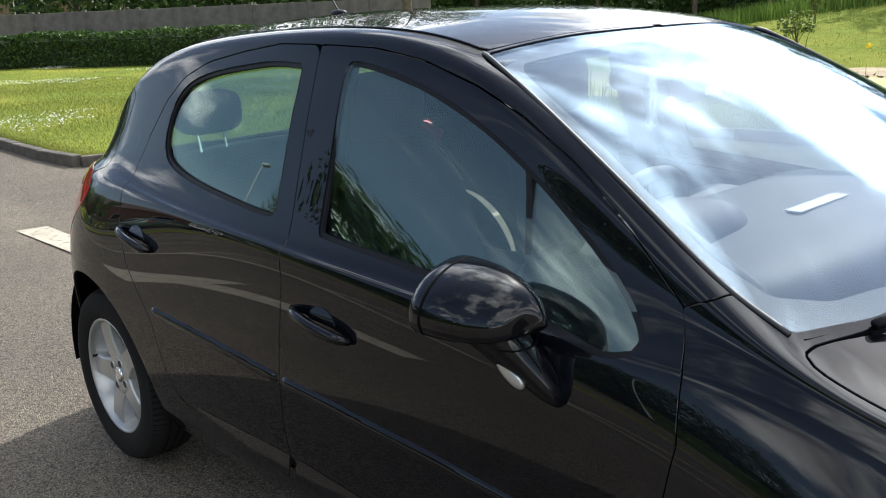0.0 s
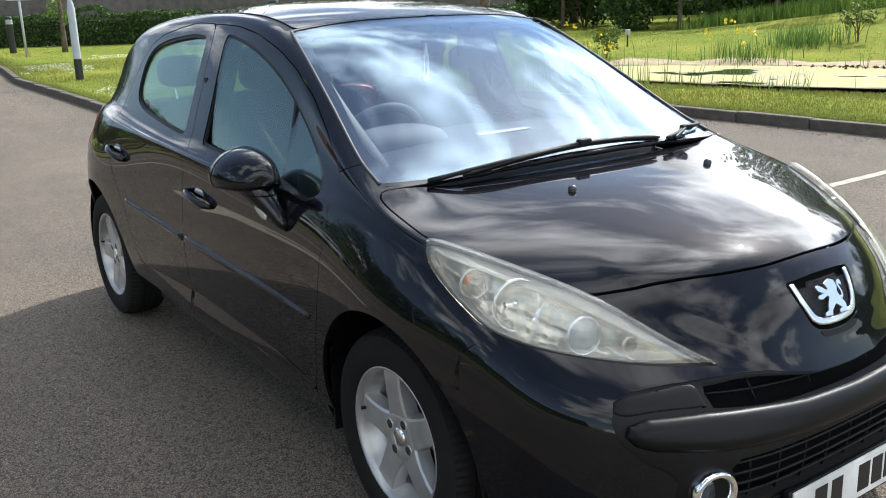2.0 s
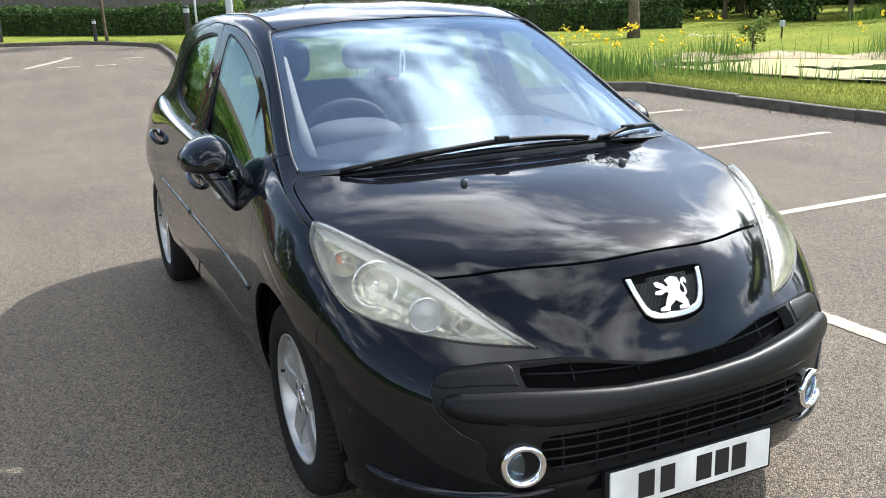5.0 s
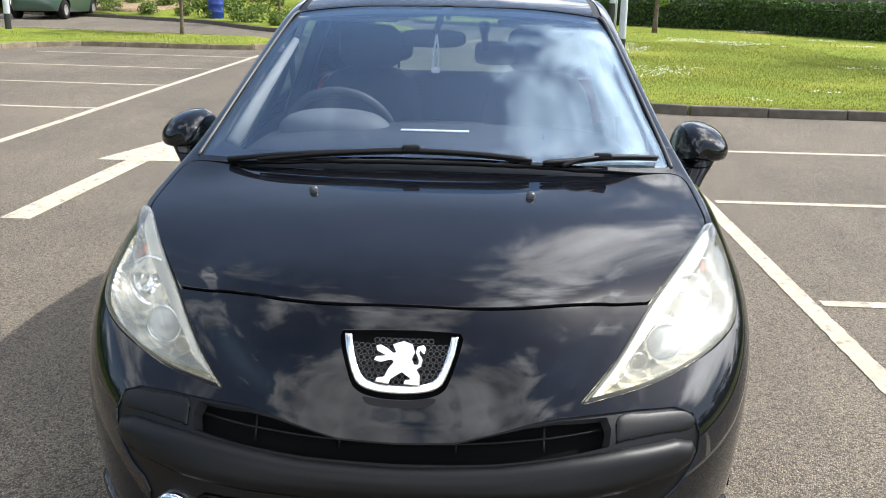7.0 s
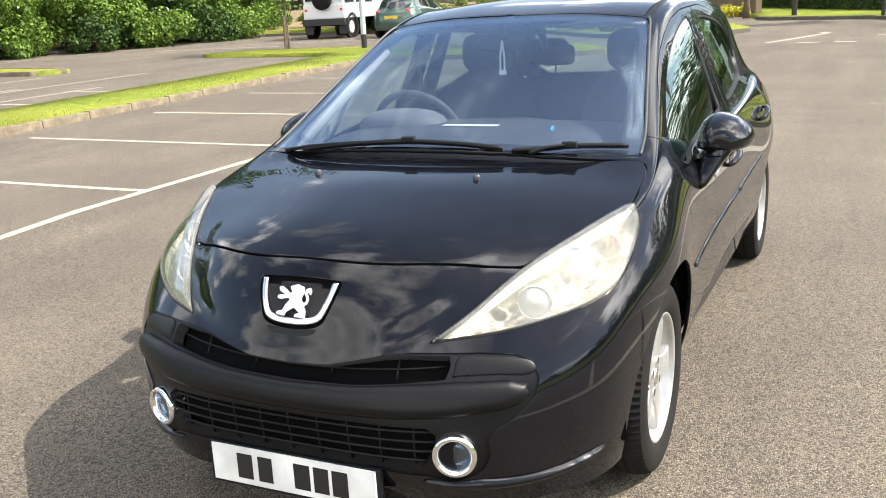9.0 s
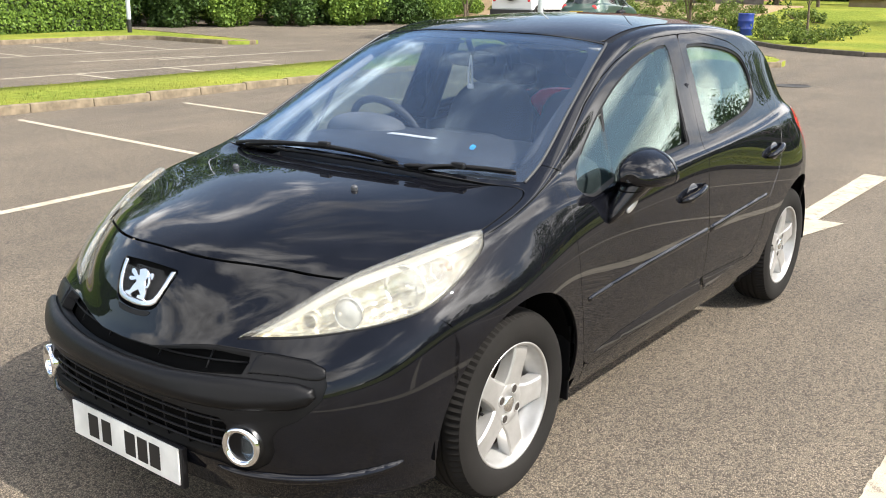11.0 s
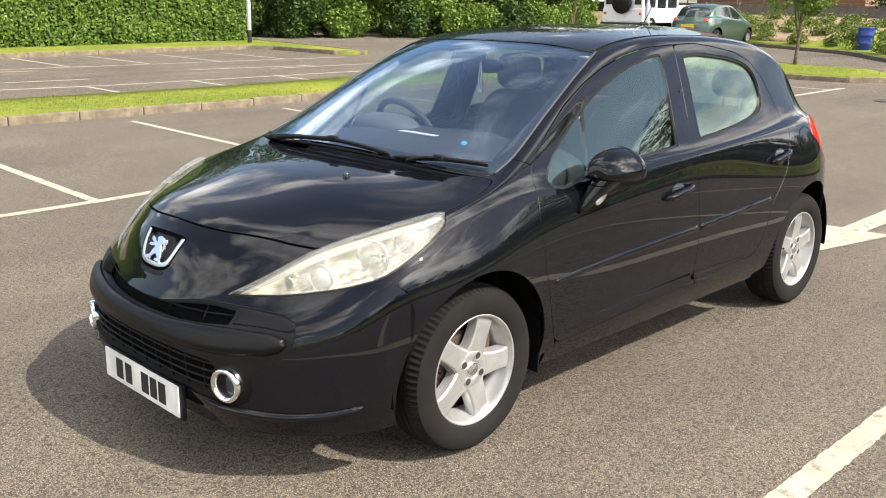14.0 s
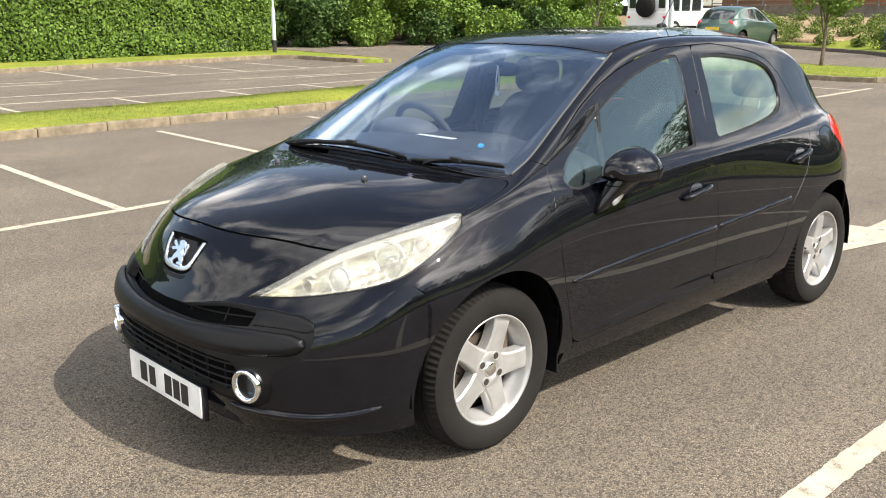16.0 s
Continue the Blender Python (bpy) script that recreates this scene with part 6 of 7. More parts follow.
def tree(name, x, y, high, crown, trunk, count, size, mat, label, base=None, low=0.35, lean=0.0, group=""):
    """A tapered trunk, limbs and a crown of leafy clumps."""
    z0 = float(height(x, y)) + 0.08 if base is None else base
    t = thing(name, label, "tree", pose(x, y, z0), group)
    pts = [(lean * s * high + 0.04 * math.sin(5 * s + x), 0.04 * math.cos(4 * s + y), high * s * 0.8 - 0.15) for s in np.linspace(0, 1, 8)]
    part("trunk", tube(pts, [trunk * (1.25 if s == 0 else 1) * (1 - 0.8 * s) + 0.008 for s in np.linspace(0, 1, 8)], 9), BARK, t, smooth=True)
    ncl = max(14, int(10 * crown * crown))
    d = rng.normal(size=(ncl, 3))
    d /= np.linalg.norm(d, axis=1)[:, None]
    r = rng.uniform(0.45, 1.0, ncl)[:, None] ** 0.6
    ch = high * (1 - low) / 2
    c = d * r * np.array([crown, crown, ch]) * rng.uniform(0.8, 1.15, (ncl, 1)) + np.array([lean * high * .7, 0, high - ch])
    rad = rng.uniform(0.22, 0.42, ncl) * crown
    limbs = []
    for k in range(min(9, ncl)):
        s = rng.uniform(0.35, 0.85)
        a = np.array(pts[int(s * 7)])
        limbs.append(tube([a, a * 0.4 + c[k] * 0.6 + (0, 0, 0.1), c[k]], [trunk * .45 * (1.1 - s), trunk * .25, .01], 6))
    part("limbs", joined(*limbs), BARK, t, smooth=True)
    at, out = clumps(c, rad, count)
    part("crown", leaves("crown", at, out + np.array([0, 0, .3]), size, mat), parent=t)
    return t


def shrub(name, x, y, z, r, high, count, size, mat, label, category="shrub", group=""):
    s = thing(name, label, category, pose(x, y, z), group)
    n = 12
    d = rng.normal(size=(n, 3))
    d /= np.linalg.norm(d, axis=1)[:, None]
    c = np.abs(d) * np.sign(d) * np.array([r, r, high * .45]) * rng.uniform(.4, .9, (n, 1)) + np.array([0, 0, high * .5])
    at, out = clumps(c, rng.uniform(.25, .45, n) * r, count)
    at[:, 2] = np.abs(at[:, 2])
    stems = [tube([(0, 0, -.05), tuple(p * (.5, .5, .6)), tuple(p)], [.025, .015, .006], 5) for p in c[:7]]
    part("stem", joined(*stems), BARK, s)
    part("leaves", leaves("leaves", at, out + np.array([0, 0, .3]), size, mat), parent=s)
    return s


def blades(name, at, tall, wide, mat, label, category, lean=0.35):
    """Standing grass or reed blades: a narrow two-piece ribbon each."""
    n = len(at)
    a = rng.uniform(0, 2 * math.pi, n)
    side = np.stack([np.cos(a), np.sin(a), np.zeros(n)], 1)
    b = rng.uniform(0, 2 * math.pi, n)
    tip = np.stack([np.cos(b), np.sin(b), np.zeros(n)], 1) * (lean * rng.uniform(0.1, 1, n))[:, None]
    h = (tall * rng.uniform(.55, 1.2, n))[:, None]
    up = np.array([0, 0, 1.0])
    w = wide * rng.uniform(.7, 1.2, n)[:, None]
    v = np.stack([at - side * w, at + side * w, at + up * h * .55 + tip * h * .35 + side * w * .8, at + up * h * .55 + tip * h * .35 - side * w * .8, at + up * h + tip * h], 1).reshape(-1, 3)
    o = 5 * np.arange(n)[:, None]
    tri = np.concatenate([o + np.array([0, 1, 2]), o + np.array([0, 2, 3]), o + np.array([3, 2, 4])])
    ob = new(name, quick_mesh(name, v, tri, mat))
    return tagged(ob, label, category, kind="stuff")


def lawn_z(x, y):
    return float(height(x, y)) + 0.10 + knoll(x, y)


# ---- kerbs ----
def open_run(poly, start, end):
    """The stretch of an outline between two places, walked in its own order."""
    p = np.array(poly)
    a, b = (int(np.argmin(np.linalg.norm(p - q, axis=1))) for q in (start, end))
    idx = list(range(a, b + 1)) if a <= b else list(range(a, len(p))) + list(range(0, b + 1))
    return [tuple(p[i]) for i in idx]


kerb_run("kerb_lawn", [(9.0, 6.82)] + open_run(LAWN, (-6.3, 6.95), (-30.0, -3.0)), label="dark weathered concrete kerb round the lawn")
kerb_run("kerb_strip", open_run(STRIP_LAWN, (30, -7.2), (-16.6, -16.9)) , label="pale concrete kerb along the grass strip", rise=.11, mat=KERB_PALE)
kerb_run("kerb_verge", open_run(FAR_LAWN, (30, -20.5), (-13.6, -25.6)), label="low concrete kerb below the hedge", mat=KERB_PALE)
kerb_run("kerb_bank", open_run(BANK, (-22.4, -1.9), (-10, -45)), label="low kerb below the planted bank")

arrow(-1.58, -2.84, math.pi, "white arrow painted in the lane")


def far_markings():
    """Bays, dashes and arrows beyond the grass strip and down the road."""
    road_line("bay_line", [(6, -13.75), (-9.2, -13.15)], 0.10)
    for x in (5.8, 3.75, 1.7, -0.38, -2.5, -4.57, -6.5, -8.5):
        road_line("bay_line", [(x, -11.5 + .03 * x), (x, -13.35)], 0.085)
    for a, b in (((-0.9, -14.75), (-3.2, -14.8)), ((2.6, -14.7), (.6, -14.75)), ((-5.9, -15.6), (-8.9, -15.1)), ((-1.5, -17.25), (-3.1, -17.2)), ((-7.5, -14.9), (-12.2, -14.6))):
        road_line("lane_dash", [a, b], 0.10)
    road_line("bay_line", [(4, -18.6), (-11.3, -17.0)], 0.10)
    for x, y0, y1 in ((.0, -18.0, -21.4), (-2.1, -17.95, -21.4), (-4.17, -17.9, -21.3), (-6.0, -17.7, -21.0), (-7.75, -17.4, -20.6), (-9.55, -17.2, -20.3)):
        road_line("bay_line", [(x, y0), (x, y1)], 0.085)
    road_line("lane_dash", [(-17.45, -.42), (-17.36, .02)], 0.16)
    road_line("lane_dash", [(-17.34, .35), (-17.3, .8)], 0.16)
    road_line("lane_dash", [(-19.3, 1.2), (-19.3, 1.75)], 0.16)
    road_line("lane_mark", [(-17.6, -1.1), (-19.2, -.45), (-20.6, .05), (-20.9, -.15)], 0.14)
    road_line("lane_dash", [(-24.0, -14.2), (-22.6, -20.0)], 0.12)
    road_line("lane_dash", [(-21.2, -17.0), (-20.4, -22.0)], 0.12)
    # dash near the tail of the car
    arrow_l = thing("lane_mark", "white painted mark behind the car", "road marking", kind="structure")
    part("paint", ([(x, y, .006 + float(height(x, y))) for x, y in [(-4.18, .21), (-4.14, .43), (-2.05, .42), (-2.06, .60), (-1.18, .42), (-2.02, .10), (-2.04, .25)]], [(0, 6, 2, 1), (5, 4, 3, 2, 6)]), ROAD_PAINT, arrow_l)
    # iron covers in the tarmac
    for x, y, r in ((-11.8, -2.9, .32),):
        m = thing("manhole_cover", "dark iron manhole cover flush with the tarmac", "manhole cover", pose(x, y, float(height(x, y)) + .003), kind="structure")
        part("lid", lathe([(.0005, .006), (r - .04, .006), (r - .035, .002), (r - .02, .002), (r - .015, .007), (r, .007), (r + .01, 0)], 40), IRON, m)


IRON = stone_material("cast_iron", (0.03, 0.028, 0.026), (0.07, 0.065, 0.06), 20.0)
RAIL = stone_material("dull_railing", (0.10, 0.10, 0.10), (0.18, 0.18, 0.17), 5.0)
GALV = stone_material("galvanised_pole", (0.36, 0.39, 0.42), (0.50, 0.53, 0.56), 5.0)
BLACK_POST = material("black_bollard", (0.02, 0.02, 0.02), 0.45)[0]
FENCE = stone_material("weathered_fence", (0.10, 0.088, 0.075), (0.20, 0.18, 0.155), 3.0)
far_markings()


def lamp_post(x, y, z, high=6.0, r=0.085, label="grey tapered street lamp post with a black foot"):
    p = thing("street_lamp", label, "street lamp", pose(x, y, z), "street lamps")
    part("foot", lathe([(r * 1.02, -.2), (r * 1.02, .36), (r, .38)], 20), BLACK_POST, p)
    part("base", lathe([(r, .36), (r, 1.25), (r * .8, 1.36), (r * .55, 1.42), (r * .5, 1.45)], 20), GALV, p, smooth=True)
    part("pole", lathe([(r * .55, 1.40), (r * .42, high), (.0005, high + .01)], 16), GALV, p, smooth=True)
    part("lantern", superbox(.62, .22, .12, 3, 20, 10, (.28, 0, high + .02)), GALV, p, smooth=True)
    return p


lamp_post(-13.6, 2.65, lawn_z(-13.6, 2.65), r=.07)
lamp_post(-12.25, -22.9, float(height(-12.25, -22.9)) + .1, r=.065)
lamp_post(-17.9, -11.85, float(height(-17.9, -11.8)) + .1, r=.075)


def bollard(x, y, z, size=1.0):
    b = thing("bollard", "black bollard with a pale band on the grass", "bollard", pose(x, y, z) @ Matrix.Scale(size, 4), "bollards")
    part("shaft", lathe([(.09, -.1), (.09, .78), (.085, .80)], 20), BLACK_POST, b)
    part("band", lathe([(.092, .80), (.092, .93)], 20), GALV, b)
    part("cap", lathe([(.095, .93), (.095, .98), (.08, 1.01), (.0005, 1.02)], 20), BLACK_POST, b)


bollard(-24.6, 3.75, lawn_z(-24.6, 3.75))
bollard(-29.2, -1.5, lawn_z(-29.2, -1.5))
bollard(-26.9, 1.25, lawn_z(-26.9, 1.25), .66)


def sign(x, y, z, yaw):
    s = thing("road_sign", "back of a square metal sign on a thin post", "road sign", pose(x, y, z, 0, 0, yaw))
    part("post", tube([(0, 0, -.1), (0, 0, 2.1)], .032, 12), GALV, s, smooth=True)
    part("plate", box_bm(.60, .012, .62, (0, -.045, 1.75), .004), GALV, s)
    part("clamp", box_bm(.10, .05, .03, (0, -.01, 1.6), .004), GALV, s)


sign(-22.0, 3.55, lawn_z(-22.0, 3.55), 78)
# low marker on the pond's far bank
mk = thing("marker_post", "small white-topped marker on a dark stake", "marker post", pose(-11.0, 14.4, lawn_z(-11.0, 14.4)) @ Matrix.Scale(0.66, 4))
part("stake", tube([(0, 0, -.1), (0, 0, .42)], .03, 10), BLACK_POST, mk)
part("box", box_bm(.16, .12, .20, (0, 0, .50), .015), GALV, mk)

# ---- hedges and woods ----
hedge("hedge", [(16, -24.0), (4, -24.4), (-6, -24.7), (-12.9, -24.8)], 1.5, 2.15, 640, .105, LEAF_HEDGE, "tall clipped green hedge beyond the car park")
hedge("hedge", [(-41, -4.6), (-32, 1.0), (-28.8, 4.0), (-26.5, 8.0), (-22.5, 10.5), (-19.4, 13.0), (-17.1, 16.5)], 1.2, 1.05, 460, .095, LEAF_DARK, "dark clipped hedge below a fence")


def board_fence(line, high, label, foot=None):
    f = thing("fence", label, "fence")
    pts = np.array(line, float)
    seg = np.r_[0, np.cumsum(np.linalg.norm(np.diff(pts, axis=0), axis=1))]
    n = int(seg[-1] / 1.8)
    at = np.linspace(0, seg[-1], n + 1)
    xy = np.stack([np.interp(at, seg, pts[:, k]) for k in (0, 1)], 1)
    for a, b in zip(xy, xy[1:]):
        d = b - a
        z = foot(*a) if foot else lawn_z(*a)
        yaw = math.degrees(math.atan2(d[1], d[0]))
        m = pose((a[0] + b[0]) / 2, (a[1] + b[1]) / 2, z, 0, 0, yaw)
        w = float(np.linalg.norm(d))
        part("panel", box_bm(w - .1, .05, high, (0, 0, high / 2), .01), FENCE, f, at=m)
        part("post", box_bm(.11, .12, high + .12, (-w / 2, 0, high / 2), .01), FENCE, f, at=m)
    return f


board_fence([(-42.8, -3.7), (-33.4, 2.2), (-30.2, 4.9), (-27.8, 8.7), (-23.5, 11.8), (-20.3, 14.2), (-18.3, 17.2)], 1.55, "weathered grey board fence behind the hedge")


def woods(name, spots, label):
    for x, y, hgt, cr in spots:
        tree(name, x, y, hgt, cr, .16, int(250 * cr * hgt), .26, LEAF_DARK, label, low=.08, group="woods")


woods("tree", [(-40, 9, 7, 3.0), (-37, 14, 7, 3.2), (-32, 17, 6.5, 3.0), (-27, 20, 6.5, 3.0), (-23, 24, 6, 3.0), (-18, 27, 5.6, 3.0), (-12, 31, 5.5, 2.9), (-6, 36, 5.8, 3.0), (-44, 2, 7, 3.2), (2, 42, 6, 3.2), (10, 40, 6, 3.2), (18, 36, 6, 3.2), (-29, 26, 7, 3.4), (-16, 38, 7.5, 3.4)], "leafy tree at the edge of the grounds")
hedge("tall_belt", [(-44, 20), (-30, 30), (-12, 42), (8, 50), (34, 48)], 3.0, 4.8, 40, .32, LEAF_DARK, "tall dark belt of trees beyond the grounds")
hedge("tall_belt", [(-62, -19), (-57, -9), (-51, -1), (-50, 10)], 3.0, 5.0, 46, .30, LEAF_DARK, "tall dark belt of trees beyond the road end")
hedge("tall_belt", [(36, -38), (8, -41), (-16, -42), (-40, -40)], 3.0, 5.0, 36, .34, LEAF_DARK, "tall dark belt of trees behind the car park")
woods("tree", [(-17, -32, 9, 3.6), (-21, -30, 10.5, 3.6), (-24, -27.5, 11.5, 3.6), (-13, -35, 9, 3.6), (-28, -30, 12.5, 3.8), (-31, -26, 12.5, 3.6), (-8, -38, 8, 3.4), (-34, -33, 13, 4.0), (0, -36, 6, 3.2), (8, -34, 5.5, 3.2), (-38, -27, 9, 3.4)], "dense leafy tree beyond the road")


def wood_edge():
    """Dark shrubs and thin bare trunks where the lawn meets the wood."""
    r = random.Random(8)
    line = [(-21.0, 19.5), (-17.5, 21.5), (-14.5, 23.0), (-11.5, 24.2), (-8.5, 25.0), (-5.0, 25.6), (-1.5, 26.2), (2.0, 27.0), (5.5, 27.5)]
    for x, y in line:
        shrub("shrub", x + r.uniform(-.5, .5), y + r.uniform(-.4, .4), lawn_z(x, y) - .1, 1.9, 3.0, 3600, .15, LEAF_DARK, "dark leafy shrub at the edge of the wood", group="wood edge shrubs")
        shrub("shrub", x + r.uniform(.9, 1.9), y + 2.2, lawn_z(x, y) - .1, 2.0, 3.7, 3600, .17, LEAF_DARK, "tall dark shrub at the edge of the wood", group="wood edge shrubs")
    for k in range(11):
        x = -20 + 2.3 * k + r.uniform(-.7, .7)
        y = 20.3 + .26 * (x + 20) + r.uniform(-.3, 1.0)
        tree("thin_tree", x, y, r.uniform(4.4, 5.6), 1.3, r.uniform(.05, .09), 900, .16, LEAF_LIGHT if k % 3 == 0 else LEAF_DARK, "slender bare-stemmed tree at the edge of the wood", base=lawn_z(x, y) - .1, low=.62, lean=r.uniform(-.04, .04), group="wood edge trees")


wood_edge()


def understorey():
    k = 0
    for x, y in [(-15.2, -28.5), (-17.2, -27.2), (-19.5, -26.0), (-21.8, -25.0), (-24.2, -24.4), (-26.4, -24.0), (-28.6, -24.2), (-13.4, -30.5), (-30.5, -24.5), (-18.2, -29.0), (-22.6, -27.2)]:
        shrub("shrub", x, y, float(height(x, y)) + .1, 1.5, 2.6, 5200, .15, LEAF_DARK if k % 3 == 1 else LEAF_HEDGE, "large leafy shrub at the roadside", group="roadside shrubs")
        k += 1
    for x, y in [(-14.4, -28.6), (-16.3, -27.3), (-18.4, -26.0), (-20.7, -24.8), (-23.0, -24.0), (-25.3, -23.4), (-27.5, -23.2), (-12.8, -29.8), (-29.5, -23.6)]:
        shrub("shrub", x, y, float(height(x, y)) - .15, 1.45, 1.5, 4200, .14, LEAF_HEDGE if k % 2 else LEAF_DARK, "spreading leafy shrub at the roadside", group="roadside shrubs")
        k += 1


understorey()


def bank_z(x, y):
    return float(height(x, y)) + 0.10 + 0.09 * min(8.0, max(0.0, -(x + 26.5) - 0.05 * abs(y + 10)))


def bank_planting():
    r = random.Random(4)
    spots = []
    for row in range(4):
        for k in range(13):
            y = -22.5 + 1.33 * k + r.uniform(-.4, .4)
            x = float(np.interp(y, [-22, -14, -9, -6.2], [-28.6, -27.5, -25.0, -21.6])) - 1.1 - 1.65 * row + r.uniform(-.4, .4)
            spots.append((x, y))
    for x, y in spots:
        shrub("shrub", x, y, bank_z(x, y) - .05, r.uniform(.42, .66), r.uniform(.34, .54), 560, .09, LEAF_SHRUB, "low clump planted on the mulched bank", group="bank shrubs")


bank_planting()
board_fence([(-40.0, -30.0), (-39.0, -20.0), (-38.0, -12.6)], .55, "low grey board fence along the top of the bank", bank_z)
# trees at the end of the bank
tree("dark_tree", -39.0, -12.4, 5.2, 1.7, .12, 5200, .15, LEAF_DARK, "dark leafy tree at the end of the bank", low=.12, group="bank trees")
tree("dark_tree", -42.5, -13.6, 6.0, 2.0, .14, 5200, .17, LEAF_DARK, "dark leafy tree at the end of the bank", low=.15, group="bank trees")
tree("red_tree", -38.6, -10.4, 5.0, 1.45, .09, 4200, .14, LEAF_RED, "red-leaved ornamental tree beside a dark tree", low=.22)
tree("dark_tree", -46.5, -9.5, 6.0, 2.2, .14, 5200, .18, LEAF_LIGHT, "leafy tree behind the garden wall", low=.25, group="wall trees")
tree("dark_tree", -41.5, -2.3, 5.6, 2.0, .13, 6000, .15, LEAF_DARK, "leafy tree behind the garden wall", low=.15, group="wall trees")
# young trees on the islands
tree("young_tree", -17.9, -7.5, 3.2, 1.0, .042, 3800, .10, LEAF_LIGHT, "slender young tree on the grass island", low=.40, group="young trees")
tree("young_tree", -24.6, -6.6, 3.4, .8, .035, 1500, .10, LEAF_LIGHT, "slender young tree on the grass bank", low=.45, group="young trees")
tree("young_tree", -26.4, 1.55, 4.2, 1.1, .045, 2600, .12, LEAF_DARK, "slender street tree on the verge", low=.45, group="young trees")
tree("young_tree", -30.6, -3.2, 5.0, 1.6, .11, 3200, .13, LEAF_DARK, "street tree beside the hedge", low=.40, group="young trees")
tree("ivy_trunk", -23.6, 4.9, 5.0, .8, .07, 1500, .10, LEAF_LIGHT, "thin trunk clothed in ivy", low=.10)
tree("lawn_tree", -14.2, 12.7, 7.0, 2.0, .14, 8000, .10, LEAF_DARK, "tree with a plain dark trunk at the lawn edge", base=lawn_z(-14.2, 12.7), low=.60)
stake = thing("tree_stake", "low splayed wooden stakes round a thin trunk", "tree stake", pose(-18.3, -14.7, float(height(-18.3, -14.7)) + .1))
for dx in (-.10, .10):
    part("stake", tube([(dx, 0, -.1), (dx * .6, 0, .95)], .035, 8), BARK, stake)
tree("young_tree", -18.34, -14.72, 3.5, 1.15, .035, 3200, .10, LEAF_LIGHT, "slender young tree between low stakes", low=.50, group="young trees")
for x, y, h in ((-6.0, 15.6, .75), (-7.1, 18.5, 1.1), (-3.6, 17.6, 1.0), (-9.2, 11.9, .6)):
    tree("sapling", x, y, h, .32, .02, 420, .07, LEAF_SHRUB, "sparse sapling on the grassy rise", base=lawn_z(x, y), low=.3, group="saplings")
for k, (x, y) in enumerate([(-31.5, -4.6), (-31.8, -4.05), (-32.0, -3.6)]):
    shrub("golden_shrub", x, y, lawn_z(x, y) - .12, .36, .55, 700, .075, LEAF_YELLOW, "bright yellow-leaved shrub below a wall", group="golden shrubs")


# ---- pond ----
def pond():
    m, add, link, s = material("pond_water", (0.10, 0.10, 0.05), 0.08)
    n, _ = noise_mix(add, link, s.inputs["Base Color"], ((0.40, 0.35, 0.15), (0.035, 0.04, 0.022)), .75, 5.0, .50, .60)
    r = add("ShaderNodeMapRange")
    link(n.outputs["Fac"], r.inputs["Value"])
    r.inputs["From Min"].default_value, r.inputs["From Max"].default_value = .50, .60
    r.inputs["To Min"].default_value, r.inputs["To Max"].default_value = .95, .05
    link(r.outputs[0], s.inputs["Roughness"])
    pts = []
    for t in np.linspace(0, 2 * math.pi, 60, endpoint=False):
        w = 1 + .06 * math.sin(3 * t + 1) + .04 * math.sin(7 * t)
        x = -3.2 + 6.5 * w * math.cos(t)
        pts.append((x, 11.75 + .28 * (x + 3.2) + 1.9 * w * math.sin(t), .085))
    tagged(part("pond", (pts, [tuple(range(60))]), m), "shallow pond with yellow-green algae", "water", kind="structure")
    return pts


POND = pond()


